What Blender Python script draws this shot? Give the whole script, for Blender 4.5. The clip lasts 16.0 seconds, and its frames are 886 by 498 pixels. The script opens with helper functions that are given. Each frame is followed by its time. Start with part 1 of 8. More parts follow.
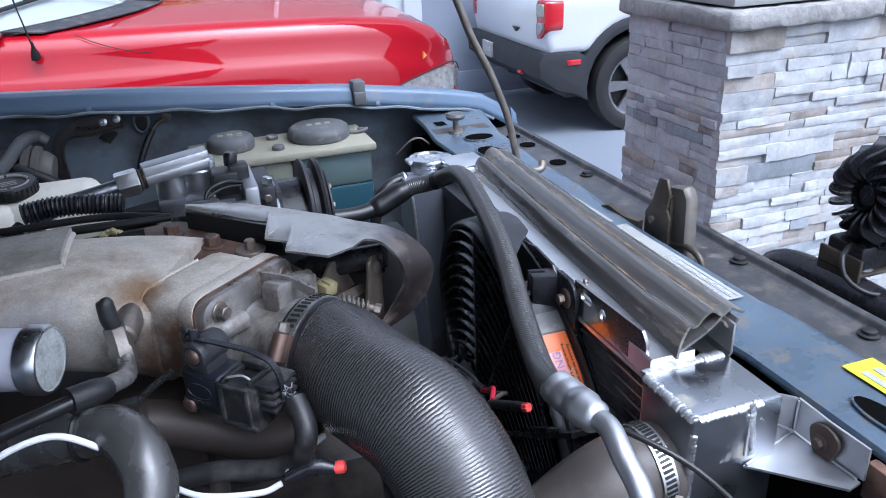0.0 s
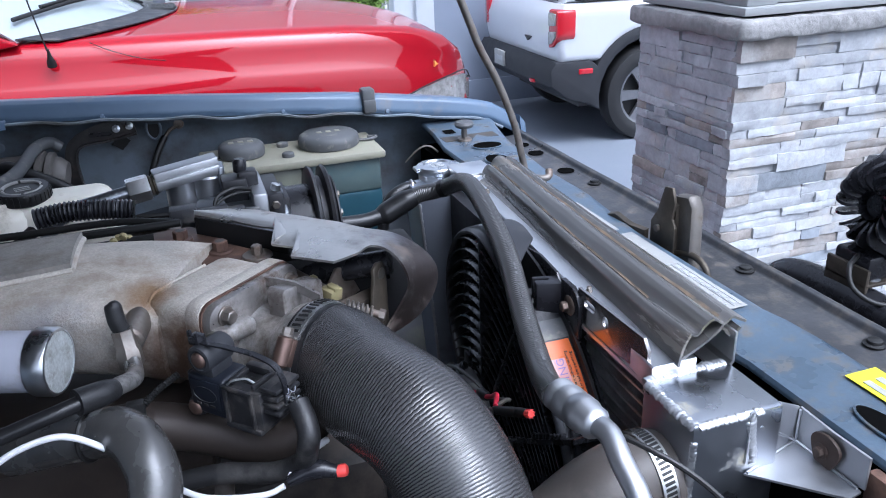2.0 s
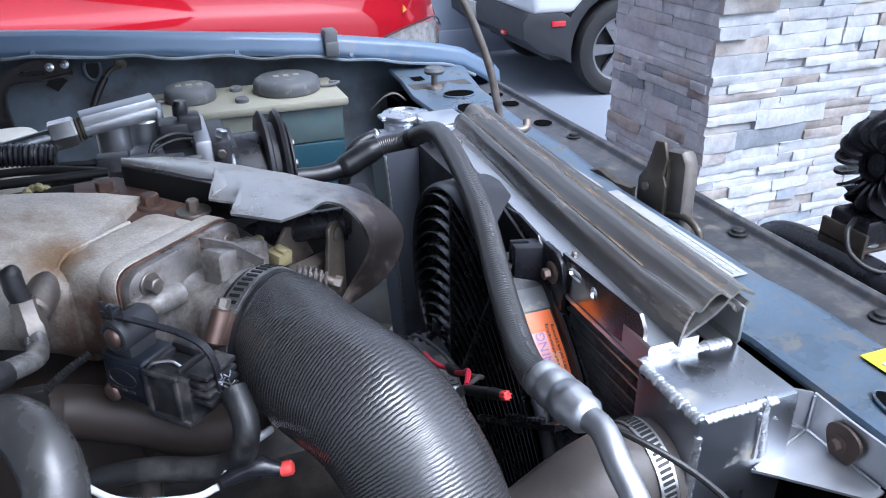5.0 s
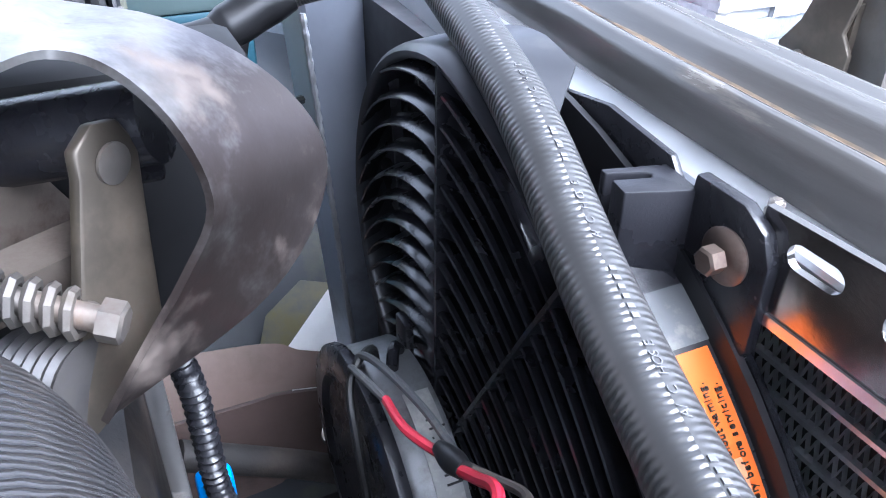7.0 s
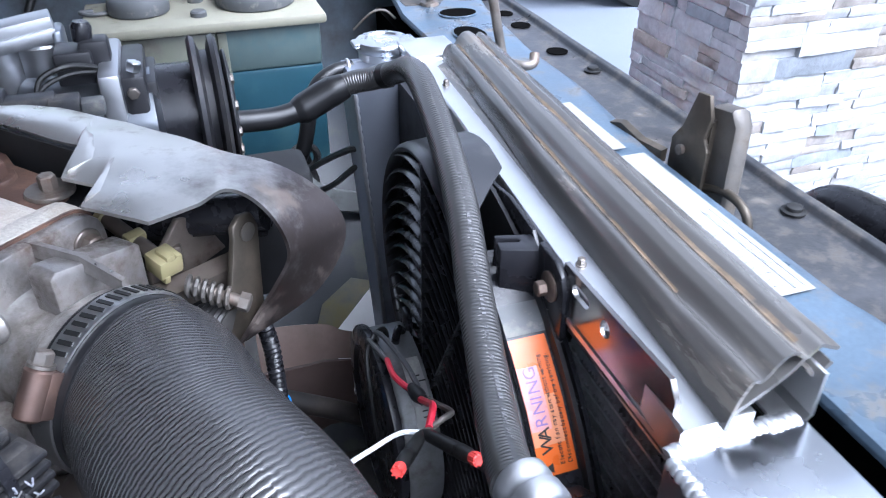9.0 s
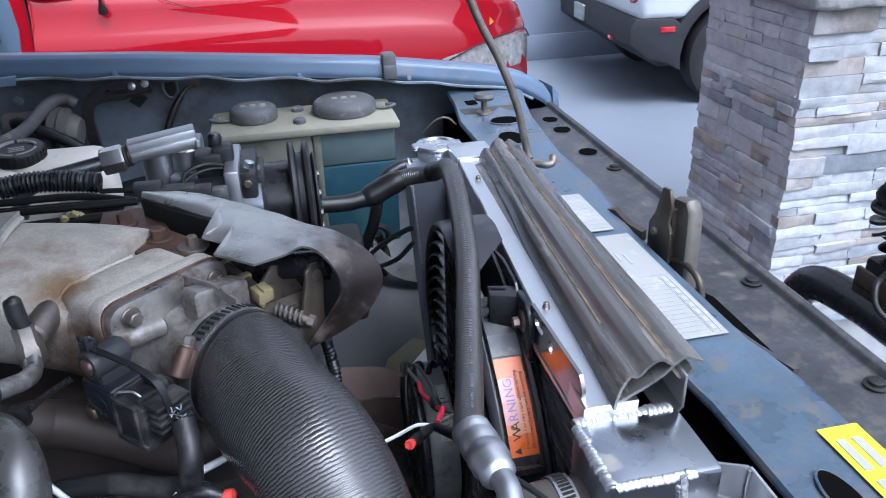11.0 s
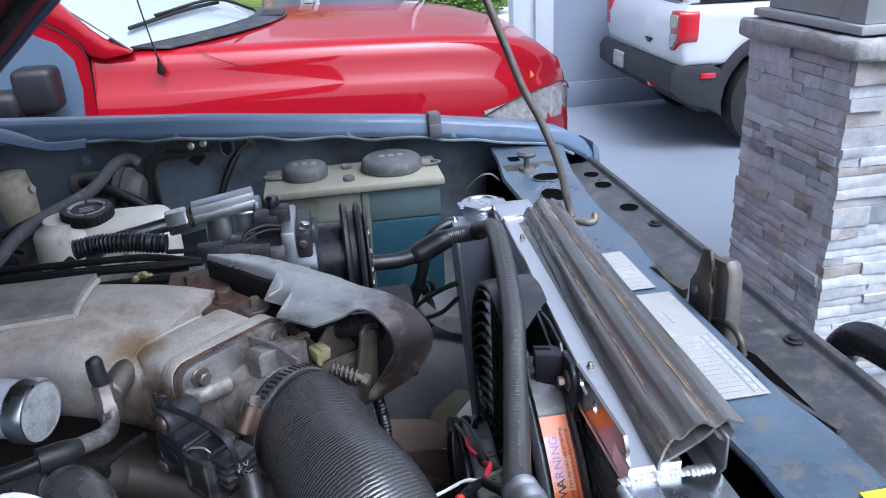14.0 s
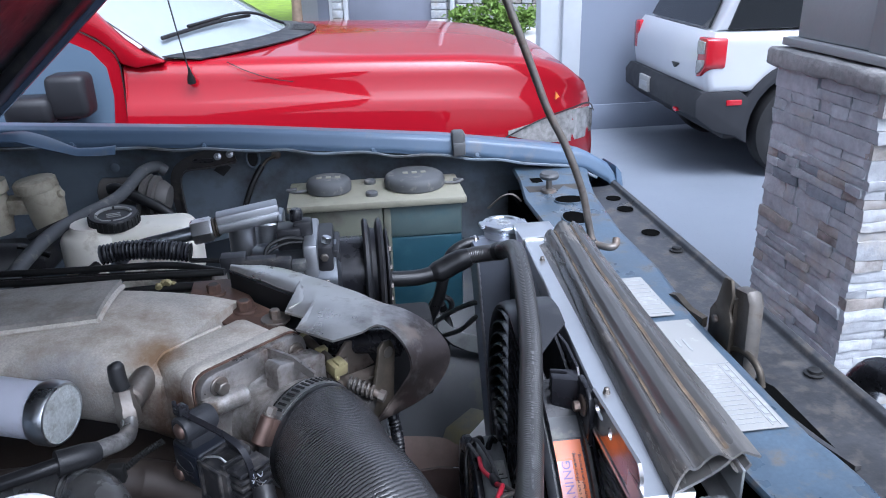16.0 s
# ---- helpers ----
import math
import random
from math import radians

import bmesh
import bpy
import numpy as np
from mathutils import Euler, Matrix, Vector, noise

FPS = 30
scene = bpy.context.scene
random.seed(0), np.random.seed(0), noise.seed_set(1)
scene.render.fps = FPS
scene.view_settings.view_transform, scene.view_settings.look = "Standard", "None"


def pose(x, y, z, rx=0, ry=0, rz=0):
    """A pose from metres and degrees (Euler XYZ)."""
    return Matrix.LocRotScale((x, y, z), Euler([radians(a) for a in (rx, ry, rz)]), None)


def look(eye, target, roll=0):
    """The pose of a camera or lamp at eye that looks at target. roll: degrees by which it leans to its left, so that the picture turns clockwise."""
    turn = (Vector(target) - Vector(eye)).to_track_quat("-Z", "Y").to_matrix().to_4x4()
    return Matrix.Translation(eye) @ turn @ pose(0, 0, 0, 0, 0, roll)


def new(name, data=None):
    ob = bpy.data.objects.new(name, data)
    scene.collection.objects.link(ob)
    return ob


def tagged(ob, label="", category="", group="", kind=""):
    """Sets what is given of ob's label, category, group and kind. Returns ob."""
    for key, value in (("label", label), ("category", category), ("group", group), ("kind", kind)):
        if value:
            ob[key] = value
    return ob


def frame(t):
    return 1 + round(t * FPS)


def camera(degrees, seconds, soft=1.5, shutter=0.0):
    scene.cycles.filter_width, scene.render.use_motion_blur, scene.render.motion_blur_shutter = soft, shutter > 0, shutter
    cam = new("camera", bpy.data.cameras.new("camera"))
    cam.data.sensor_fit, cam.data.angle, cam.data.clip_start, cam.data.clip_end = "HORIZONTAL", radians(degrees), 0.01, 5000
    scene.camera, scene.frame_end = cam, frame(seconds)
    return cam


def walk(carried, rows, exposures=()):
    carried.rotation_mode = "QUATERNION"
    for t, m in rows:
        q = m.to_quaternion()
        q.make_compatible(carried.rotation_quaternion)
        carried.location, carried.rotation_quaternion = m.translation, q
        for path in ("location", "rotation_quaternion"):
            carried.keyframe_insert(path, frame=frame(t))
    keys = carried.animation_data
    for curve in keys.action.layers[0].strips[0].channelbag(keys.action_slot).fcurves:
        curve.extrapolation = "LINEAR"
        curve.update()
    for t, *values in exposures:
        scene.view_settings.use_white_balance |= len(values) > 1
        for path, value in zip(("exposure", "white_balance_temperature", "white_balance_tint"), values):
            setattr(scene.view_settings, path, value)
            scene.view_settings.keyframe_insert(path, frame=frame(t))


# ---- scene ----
cam = camera(60.03, 16.0, soft=1.0, shutter=0.3)
# seconds, eye, yaw, pitch, roll
ROWS = [
    (0, -0.3078, -0.5705, 1.3397, -18.81, -23.85, -2.56),
    (0.5, -0.3036, -0.5716, 1.3380, -18.67, -23.52, -2.35),
    (1, -0.2974, -0.5748, 1.3379, -18.32, -23.32, -2.61),
    (1.5, -0.3032, -0.5852, 1.3472, -18.20, -23.35, -2.67),
    (2, -0.3037, -0.5788, 1.3411, -17.90, -23.22, -2.54),
    (2.5, -0.3066, -0.5763, 1.3382, -17.70, -23.28, -2.49),
    (3, -0.3061, -0.5753, 1.3352, -17.53, -23.35, -2.33),
    (5.3, -0.2613, -0.4576, 1.2927, -20.73, -27.95, -0.44),
    (5.5, -0.1808, -0.3228, 1.2309, -19.85, -29.04, -0.62),
    (6, -0.1476, -0.1796, 1.1447, -24.30, -30.59, 0.54),
    (6.5, -0.1533, -0.1388, 1.1247, -25.10, -32.32, 0.47),
    (7, -0.1608, -0.1468, 1.1341, -25.05, -33.02, 0.62),
    (7.5, -0.1665, -0.1633, 1.1383, -24.34, -33.30, 1.38),
    (8, -0.1927, -0.2335, 1.1554, -20.39, -33.80, 0.94),
    (8.5, -0.1861, -0.2582, 1.1904, -19.11, -31.70, -0.13),
    (8.7, -0.1803, -0.2867, 1.2345, -19.48, -33.63, 0.53),
    (10.8, -0.1780, -0.5390, 1.3483, -12.81, -26.64, -2.02),
    (11, -0.1707, -0.5402, 1.3558, -11.48, -26.63, -1.89),
    (11.5, -0.1910, -0.5469, 1.3635, -9.68, -26.05, -1.78),
    (12, -0.2000, -0.5461, 1.3663, -9.09, -25.39, -1.81),
    (12.5, -0.2015, -0.5463, 1.3672, -8.98, -24.87, -2.15),
    (13, -0.1928, -0.5466, 1.3747, -8.77, -24.31, -2.56),
    (13.5, -0.1852, -0.5485, 1.3824, -8.56, -23.72, -2.95),
    (14, -0.1818, -0.5632, 1.3871, -8.35, -23.27, -3.21),
    (14.5, -0.1803, -0.5676, 1.3883, -8.24, -22.80, -3.13),
    (15, -0.1838, -0.5652, 1.3905, -8.28, -22.56, -2.78),
    (15.5, -0.1865, -0.5660, 1.3915, -7.89, -22.30, -2.20),
    (16, -0.1840, -0.5661, 1.3912, -6.89, -21.97, -1.60),
]
walk(cam, [(t, pose(x, y, z, 0, 0, yaw) @ pose(0, 0, 0, 90 + pitch) @ pose(0, 0, 0, 0, 0, roll)) for t, x, y, z, yaw, pitch, roll in ROWS],
     exposures=[(0.0, 0.58, 5350, 12), (3.2, 0.58, 5350, 12), (5.5, 1.0, 5350, 12), (6.0, 1.45, 5350, 12), (6.5, 2.05, 5350, 12), (7.5, 2.25, 5350, 12), (8.5, 1.7, 5350, 12), (10.8, 0.56, 5350, 12), (16.0, 0.5, 5350, 12)])
# ---- world and sun ----
world = bpy.data.worlds.new("world")
scene.world = world
world.use_nodes = True
wn = world.node_tree
sky = wn.nodes.new("ShaderNodeTexSky")
sky.sky_type, sky.sun_disc = "NISHITA", False
sky.sun_elevation, sky.sun_rotation = radians(60), radians(152)
sky.air_density, sky.dust_density, sky.ozone_density = 0.6, 6.0, 1.0
haze = wn.nodes.new("ShaderNodeHueSaturation")  # thin cloud pales the blue
haze.inputs["Saturation"].default_value = 0.26
wn.links.new(sky.outputs[0], haze.inputs["Color"])
wn.links.new(haze.outputs[0], wn.nodes["Background"].inputs[0])
wn.nodes["Background"].inputs[1].default_value = 0.29
sun = new("sun", bpy.data.lights.new("sun", "SUN"))
sun.data.energy, sun.data.angle, sun.data.color = 0.75, radians(52), (1.0, 0.98, 0.95)
sun.matrix_world = look((1.0, -2.7, 6.3), (0, 0.3, 0.9))


GROUND = -0.44  # the floor lies below the zero of the engine bay measures


# ---- mesh helpers ----
def mesh_object(name, bm, material, smooth=40):
    me = bpy.data.meshes.new(name)
    bmesh.ops.recalc_face_normals(bm, faces=bm.faces)
    bm.to_mesh(me)
    bm.free()
    if smooth:
        me.shade_smooth()
        me.set_sharp_from_angle(angle=radians(smooth))
    me.materials.append(material)
    return new(name, me)


def part(name, bm, material, parent, label="", smooth=40):
    """One mesh object under a thing or a part, modelled in world places."""
    ob = mesh_object(name, bm, material, smooth)
    ob.parent = parent
    base = parent
    while base.parent:
        base = base.parent
    ob.data.transform(Matrix.Translation(-base.location))
    if label:
        tagged(ob, label)
    return ob


def thing(name, loc, label, category, group="", kind=""):
    return tagged(place_empty(name, loc), label, category, group, kind)


def place_empty(name, loc):
    ob = new(name)
    ob.empty_display_size = 0.05
    ob.location = loc
    return ob


def single(name, bm, material, label, category, group="", kind="", smooth=40):
    return tagged(mesh_object(name, bm, material, smooth), label, category, group, kind)


def box(x0, x1, y0, y1, z0, z1, bevel=0.0, m=None, seg=2):
    bm = bmesh.new()
    bmesh.ops.create_cube(bm, size=1)
    for v in bm.verts:
        v.co = ((x0 + x1) / 2 + v.co.x * (x1 - x0), (y0 + y1) / 2 + v.co.y * (y1 - y0), (z0 + z1) / 2 + v.co.z * (z1 - z0))
    if bevel:
        bmesh.ops.bevel(bm, geom=bm.edges[:], offset=bevel, segments=seg, profile=0.5, affect="EDGES")
    if m:
        bm.transform(m)
    return bm


def merge(*bms):
    out = bmesh.new()
    for b in bms:
        me = bpy.data.meshes.new("tmp")
        b.to_mesh(me)
        b.free()
        out.from_mesh(me)
        bpy.data.meshes.remove(me)
    return out


def spline(points, n):
    """Catmull-Rom through the points, n steps a span."""
    p = [Vector(q) for q in points]
    p = [2 * p[0] - p[1]] + p + [2 * p[-1] - p[-2]]
    out = []
    for i in range(1, len(p) - 2):
        for k in range(n):
            t = k / n
            a, b, c, d = p[i - 1 : i + 3]
            out.append(0.5 * (2 * b + (c - a) * t + (2 * a - 5 * b + 4 * c - d) * t * t + (3 * b - a - 3 * c + d) * t ** 3))
    return out + [p[-2]]


def tube(points, r, seg=14, n=8, radii=None, caps=True, ripple=0.0, pitch=0.0, start_up=None):
    """A round tube along a smooth line, with lengthwise and round-about metres in its UVs."""
    line = spline(points, n)
    if ripple:
        length = sum((line[i + 1] - line[i]).length for i in range(len(line) - 1))
        steps = max(8, int(length / pitch * 4))
        line = spline(points, max(2, steps // (len(points) - 1)))
    bm = bmesh.new()
    uv = bm.loops.layers.uv.new("uv")
    tang = [(line[min(i + 1, len(line) - 1)] - line[max(i - 1, 0)]).normalized() for i in range(len(line))]
    up = Vector(start_up) if start_up else (Vector((0, 0, 1)) if abs(tang[0].z) < 0.9 else Vector((1, 0, 0)))
    rings, along, s = [], [], 0.0
    for i, (c, t) in enumerate(zip(line, tang)):
        up = (up - t * up.dot(t)).normalized()
        side = t.cross(up)
        if i:
            s += (line[i] - line[i - 1]).length
        along.append(s)
        f = i / (len(line) - 1)
        rr = r
        if radii:
            k = f * (len(radii) - 1)
            a = min(int(k), len(radii) - 2)
            rr = radii[a] + (radii[a + 1] - radii[a]) * (k - a)
        if ripple:
            rr += ripple * math.sin(2 * math.pi * s / pitch)
        rings.append([bm.verts.new(c + rr * (math.cos(a) * up + math.sin(a) * side)) for a in (2 * math.pi * j / seg for j in range(seg))])
    for i in range(len(rings) - 1):
        for j in range(seg):
            k = (j + 1) % seg
            fc = bm.faces.new((rings[i][j], rings[i][k], rings[i + 1][k], rings[i + 1][j]))
            for lp, (a, b) in zip(fc.loops, ((i, j), (i, j + 1), (i + 1, j + 1), (i + 1, j))):
                lp[uv].uv = (along[a], b / seg * 2 * math.pi * r)
    if caps:
        bm.faces.new(rings[0][::-1])
        bm.faces.new(rings[-1])
    return bm


def lathe(profile, at, axis=(0, 0, 1), seg=24, closed=True):
    """A turned body: rows of (radius, height) along the axis from at."""
    bm = bmesh.new()
    rings = []
    for r, h in profile:
        if r < 1e-6:
            rings.append([bm.verts.new((0, 0, h))])
        else:
            rings.append([bm.verts.new((r * math.cos(a), r * math.sin(a), h)) for a in (2 * math.pi * j / seg for j in range(seg))])
    for a, b in zip(rings, rings[1:]):
        for j in range(seg):
            k = (j + 1) % seg
            if len(a) == 1 and len(b) > 1:
                bm.faces.new((a[0], b[j], b[k]))
            elif len(b) == 1 and len(a) > 1:
                bm.faces.new((a[j], a[k], b[0]))
            elif len(a) > 1:
                bm.faces.new((a[j], a[k], b[k], b[j]))
    if closed:
        if len(rings[0]) > 1:
            bm.faces.new(rings[0][::-1])
        if len(rings[-1]) > 1:
            bm.faces.new(rings[-1])
    bm.transform(Matrix.Translation(at) @ Vector(axis).normalized().to_track_quat("Z", "Y").to_matrix().to_4x4())
    return bm


def cyl(a, b, r, seg=20, bevel=0.0):
    a, b = Vector(a), Vector(b)
    h = (b - a).length
    prof = [(r, 0), (r, h)] if not bevel else [(r - bevel, 0), (r, bevel), (r, h - bevel), (r - bevel, h)]
    return lathe(prof, a, b - a, seg)


def hexbolt(at, axis, af, h, washer=0.0, wt=0.0015):
    """A flanged hexagon bolt head: across flats af, height h, with a washer."""
    r = af / math.sqrt(3)
    head = lathe([(r, wt), (r, wt + h - 0.0008), (r - 0.001, wt + h)], at, axis, 6)
    if washer:
        return merge(head, lathe([(washer, 0), (washer, wt * 0.7), (washer - 0.0006, wt)], at, axis, 24))
    return head


def prism(poly, m, thick, bevel=0.0, holes=()):
    """A flat plate: outline in the xy of m, thickness along its z; holes are outlines cut through."""
    bm = bmesh.new()
    loops = [poly, *holes]
    edges = []
    for lp in loops:
        vs = [bm.verts.new((x, y, 0)) for x, y in lp]
        edges += [bm.edges.new((vs[i], vs[(i + 1) % len(vs)])) for i in range(len(vs))]
    if holes:
        bmesh.ops.triangle_fill(bm, use_beauty=True, edges=edges)
    else:
        bm.faces.new(bm.verts[:])
    geom = bmesh.ops.extrude_face_region(bm, geom=bm.faces[:])
    bmesh.ops.translate(bm, verts=[v for v in geom["geom"] if isinstance(v, bmesh.types.BMVert)], vec=(0, 0, thick))
    if bevel and not holes:
        bmesh.ops.bevel(bm, geom=[e for e in bm.edges if len(e.link_faces) == 2 and e.calc_face_angle(0) > 0.6], offset=bevel, segments=2, profile=0.5, affect="EDGES")
    bm.transform(m)
    return bm


def rounded(poly, r, n=5):
    """The polygon with each corner cut by a small curve."""
    out = []
    for i, p in enumerate(poly):
        p, a, b = Vector(p), Vector(poly[i - 1]), Vector(poly[(i + 1) % len(poly)])
        ra, rb = min(r, (a - p).length * 0.45), min(r, (b - p).length * 0.45)
        pa, pb = p + (a - p).normalized() * ra, p + (b - p).normalized() * rb
        out += [tuple((1 - k / n) ** 2 * pa + 2 * (1 - k / n) * k / n * p + (k / n) ** 2 * pb) for k in range(n + 1)]
    return out


def oval(cx, cy, rx, ry, n=20, slot=0.0):
    """An ellipse, or a slot lengthened by that much along x."""
    return [(cx + rx * math.cos(a) + (slot / 2 if math.cos(a) > 0 else -slot / 2), cy + ry * math.sin(a)) for a in (2 * math.pi * (j + 0.5) / n for j in range(n))]


def sheet(fn, nu, nv, thick=0.0, wrap=False):
    """A surface from fn(u, v), u and v from 0 to 1, given thickness along its normals."""
    bm = bmesh.new()
    uv = bm.loops.layers.uv.new("uv")
    vs = [[bm.verts.new(fn(i / nu, j / nv)) for j in range(nv + 1)] for i in range(nu + 1)]
    for i in range(nu):
        for j in range(nv):
            fc = bm.faces.new((vs[i][j], vs[i + 1][j], vs[i + 1][j + 1], vs[i][j + 1]))
            for lp, (a, b) in zip(fc.loops, ((i, j), (i + 1, j), (i + 1, j + 1), (i, j + 1))):
                lp[uv].uv = (a / nu, b / nv)
    if thick:
        bm.normal_update()
        norm = {v: v.normal.copy() for v in bm.verts}
        back = [[bm.verts.new(v.co - norm[v] * thick) for v in row] for row in vs]
        for i in range(nu):
            for j in range(nv):
                bm.faces.new((back[i][j + 1], back[i + 1][j + 1], back[i + 1][j], back[i][j]))
        for i in range(nu):
            bm.faces.new((vs[i + 1][0], vs[i][0], back[i][0], back[i + 1][0]))
            bm.faces.new((vs[i][nv], vs[i + 1][nv], back[i + 1][nv], back[i][nv]))
        for j in range(nv):
            bm.faces.new((vs[0][j], vs[0][j + 1], back[0][j + 1], back[0][j]))
            bm.faces.new((vs[nu][j + 1], vs[nu][j], back[nu][j], back[nu][j + 1]))
    return bm


def loft(sections, closed=True, caps=True):
    """Skin over rows of points with equal counts."""
    bm = bmesh.new()
    rings = [[bm.verts.new(p) for p in s] for s in sections]
    n = len(rings[0])
    for a, b in zip(rings, rings[1:]):
        for j in range(n if closed else n - 1):
            k = (j + 1) % n
            bm.faces.new((a[j], a[k], b[k], b[j]))
    if caps and closed:
        bm.faces.new(rings[0][::-1])
        bm.faces.new(rings[-1])
    return bm


def letters(body, size, m, name="lettering", material=None, parent=None, depth=0.0003, align="LEFT"):
    cu = bpy.data.curves.new(name, "FONT")
    cu.body, cu.size, cu.extrude, cu.align_x = body, size, depth, align
    tmp = bpy.data.objects.new("tmp", cu)
    scene.collection.objects.link(tmp)
    me = bpy.data.meshes.new_from_object(tmp.evaluated_get(bpy.context.evaluated_depsgraph_get()))
    bpy.data.objects.remove(tmp)
    bm = bmesh.new()
    bm.from_mesh(me)
    bm.transform(m)
    return part(name, bm, material, parent, smooth=0)


def interp(x, table):
    """Linear look-up in rows of (x, y)."""
    if x <= table[0][0]:
        return table[0][1]
    for (a, b), (c, d) in zip(table, table[1:]):
        if x <= c:
            return b + (d - b) * (x - a) / (c - a)
    return table[-1][1]


# ---- materials ----
def mat(name, base, rough=0.5, metal=0.0, vary=0.15, scale=20.0, dirt=None, dirt_amount=0.0, dirt_scale=6.0, bump=0.0, bump_scale=200.0, coat=0.0,
        rough_vary=0.1, stretch=None, transmission=0.0, ior=1.45, spec=0.5, random_tint=0.0, fine=None, stains=(), grain=0.0, worn=0.0):
    """Base colour that varies at two scales, with patches of dirt, uneven gloss and fine relief."""
    m = bpy.data.materials.new(name)
    m.use_nodes = True
    nt = m.node_tree
    N, L = nt.nodes, nt.links
    p = N["Principled BSDF"]
    tc = N.new("ShaderNodeTexCoord")

    src = tc.outputs["Object"]
    if stretch:
        vm = N.new("ShaderNodeMapping")
        vm.inputs["Scale"].default_value = stretch
        L.new(src, vm.inputs["Vector"])
        src = vm.outputs[0]

    def noise_node(sc, detail=4, rough_=0.6):
        n = N.new("ShaderNodeTexNoise")
        n.inputs["Scale"].default_value, n.inputs["Detail"].default_value, n.inputs["Roughness"].default_value = sc, detail, rough_
        L.new(src, n.inputs["Vector"])
        return n

    def ramp(n, lo, hi, a=0.0, b=1.0):
        r = N.new("ShaderNodeMapRange")
        r.inputs[1].default_value, r.inputs[2].default_value, r.inputs[3].default_value, r.inputs[4].default_value = lo, hi, a, b
        L.new(n, r.inputs[0])
        return r.outputs[0]

    def mix(fac, a, b, mode="MIX"):
        x = N.new("ShaderNodeMix")
        x.data_type, x.blend_type = "RGBA", mode
        for sock, val in ((x.inputs[0], fac), (x.inputs[6], a), (x.inputs[7], b)):
            if isinstance(val, bpy.types.NodeSocket):
                L.new(val, sock)
            else:
                sock.default_value = val
        return x.outputs[2]

    rgb = (*base, 1)
    lo, hi = tuple(c * (1 - vary) for c in base), tuple(min(1, c * (1 + vary)) for c in base)
    big, small = noise_node(scale), noise_node(scale * 9, 3)
    col = mix(ramp(big.outputs["Fac"], 0.3, 0.7), (*lo, 1), (*hi, 1))
    col = mix(ramp(small.outputs["Fac"], 0.3, 0.7, 0.0, 0.5), col, rgb)
    if random_tint:
        oi = N.new("ShaderNodeObjectInfo")
        hs = N.new("ShaderNodeHueSaturation")
        L.new(ramp(oi.outputs["Random"], 0, 1, 1 - random_tint, 1 + random_tint), hs.inputs["Value"])
        L.new(col, hs.inputs["Color"])
        col = hs.outputs[0]
    if grain:
        g = noise_node(bump_scale, 2)
        col = mix(1.0, col, mix(ramp(g.outputs["Fac"], 0.3, 0.7), (1 - grain, 1 - grain, 1 - grain, 1), (1 + grain, 1 + grain, 1 + grain, 1)), "MULTIPLY")
    for spot, reach, tint in stains:  # rust and oil stains round a spot, in the thing's own coordinates
        vd = N.new("ShaderNodeVectorMath")
        vd.operation = "DISTANCE"
        vd.inputs[1].default_value = spot
        L.new(tc.outputs["Object"], vd.inputs[0])
        sn = noise_node(35, 5, 0.7)
        ad = N.new("ShaderNodeMath")
        ad.operation = "MULTIPLY_ADD"
        ad.inputs[1].default_value = reach * 1.6
        L.new(sn.outputs["Fac"], ad.inputs[0])
        L.new(vd.outputs["Value"], ad.inputs[2])
        col = mix(ramp(ad.outputs[0], reach * 1.3, reach * 2.2, 0.95, 0.0), col, (*tint, 1))
    r_out = ramp(big.outputs["Fac"], 0.25, 0.75, max(0.02, rough - rough_vary), min(1, rough + rough_vary))
    if dirt:
        d = noise_node(dirt_scale, 8, 0.65)
        f = ramp(d.outputs["Fac"], 0.62 - 0.35 * dirt_amount, 0.75 - 0.2 * dirt_amount)
        col = mix(f, col, (*dirt, 1))
        rr = N.new("ShaderNodeMath")
        rr.operation = "MAXIMUM"
        L.new(r_out, rr.inputs[0])
        L.new(ramp(f, 0, 1, 0, 0.8), rr.inputs[1])
        r_out = rr.outputs[0]
        if metal:
            L.new(ramp(f, 0, 1, metal, metal * 0.3), p.inputs["Metallic"])
    if metal and not dirt:
        p.inputs["Metallic"].default_value = metal
    L.new(col, p.inputs["Base Color"])
    L.new(r_out, p.inputs["Roughness"])
    p.inputs["IOR"].default_value, p.inputs["Coat Weight"].default_value, p.inputs["Coat Roughness"].default_value = ior, coat, 0.03
    p.inputs["Specular IOR Level"].default_value = spec
    p.inputs["Transmission Weight"].default_value = transmission
    if bump or fine:
        b = N.new("ShaderNodeBump")
        b.inputs["Strength"].default_value, b.inputs["Distance"].default_value = 1.0, bump
        b.inputs["Strength"].default_value = 0.7
        if fine:
            height = fine(N, L, tc)
        else:
            height = noise_node(bump_scale, 5).outputs["Fac"]
        L.new(height, b.inputs["Height"])
        # paints relief shading into the colour: lighter crests, darker grooves
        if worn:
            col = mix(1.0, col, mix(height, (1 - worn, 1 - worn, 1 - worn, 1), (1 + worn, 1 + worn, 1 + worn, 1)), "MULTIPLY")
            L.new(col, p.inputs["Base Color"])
        L.new(b.outputs[0], p.inputs["Normal"])
    return m


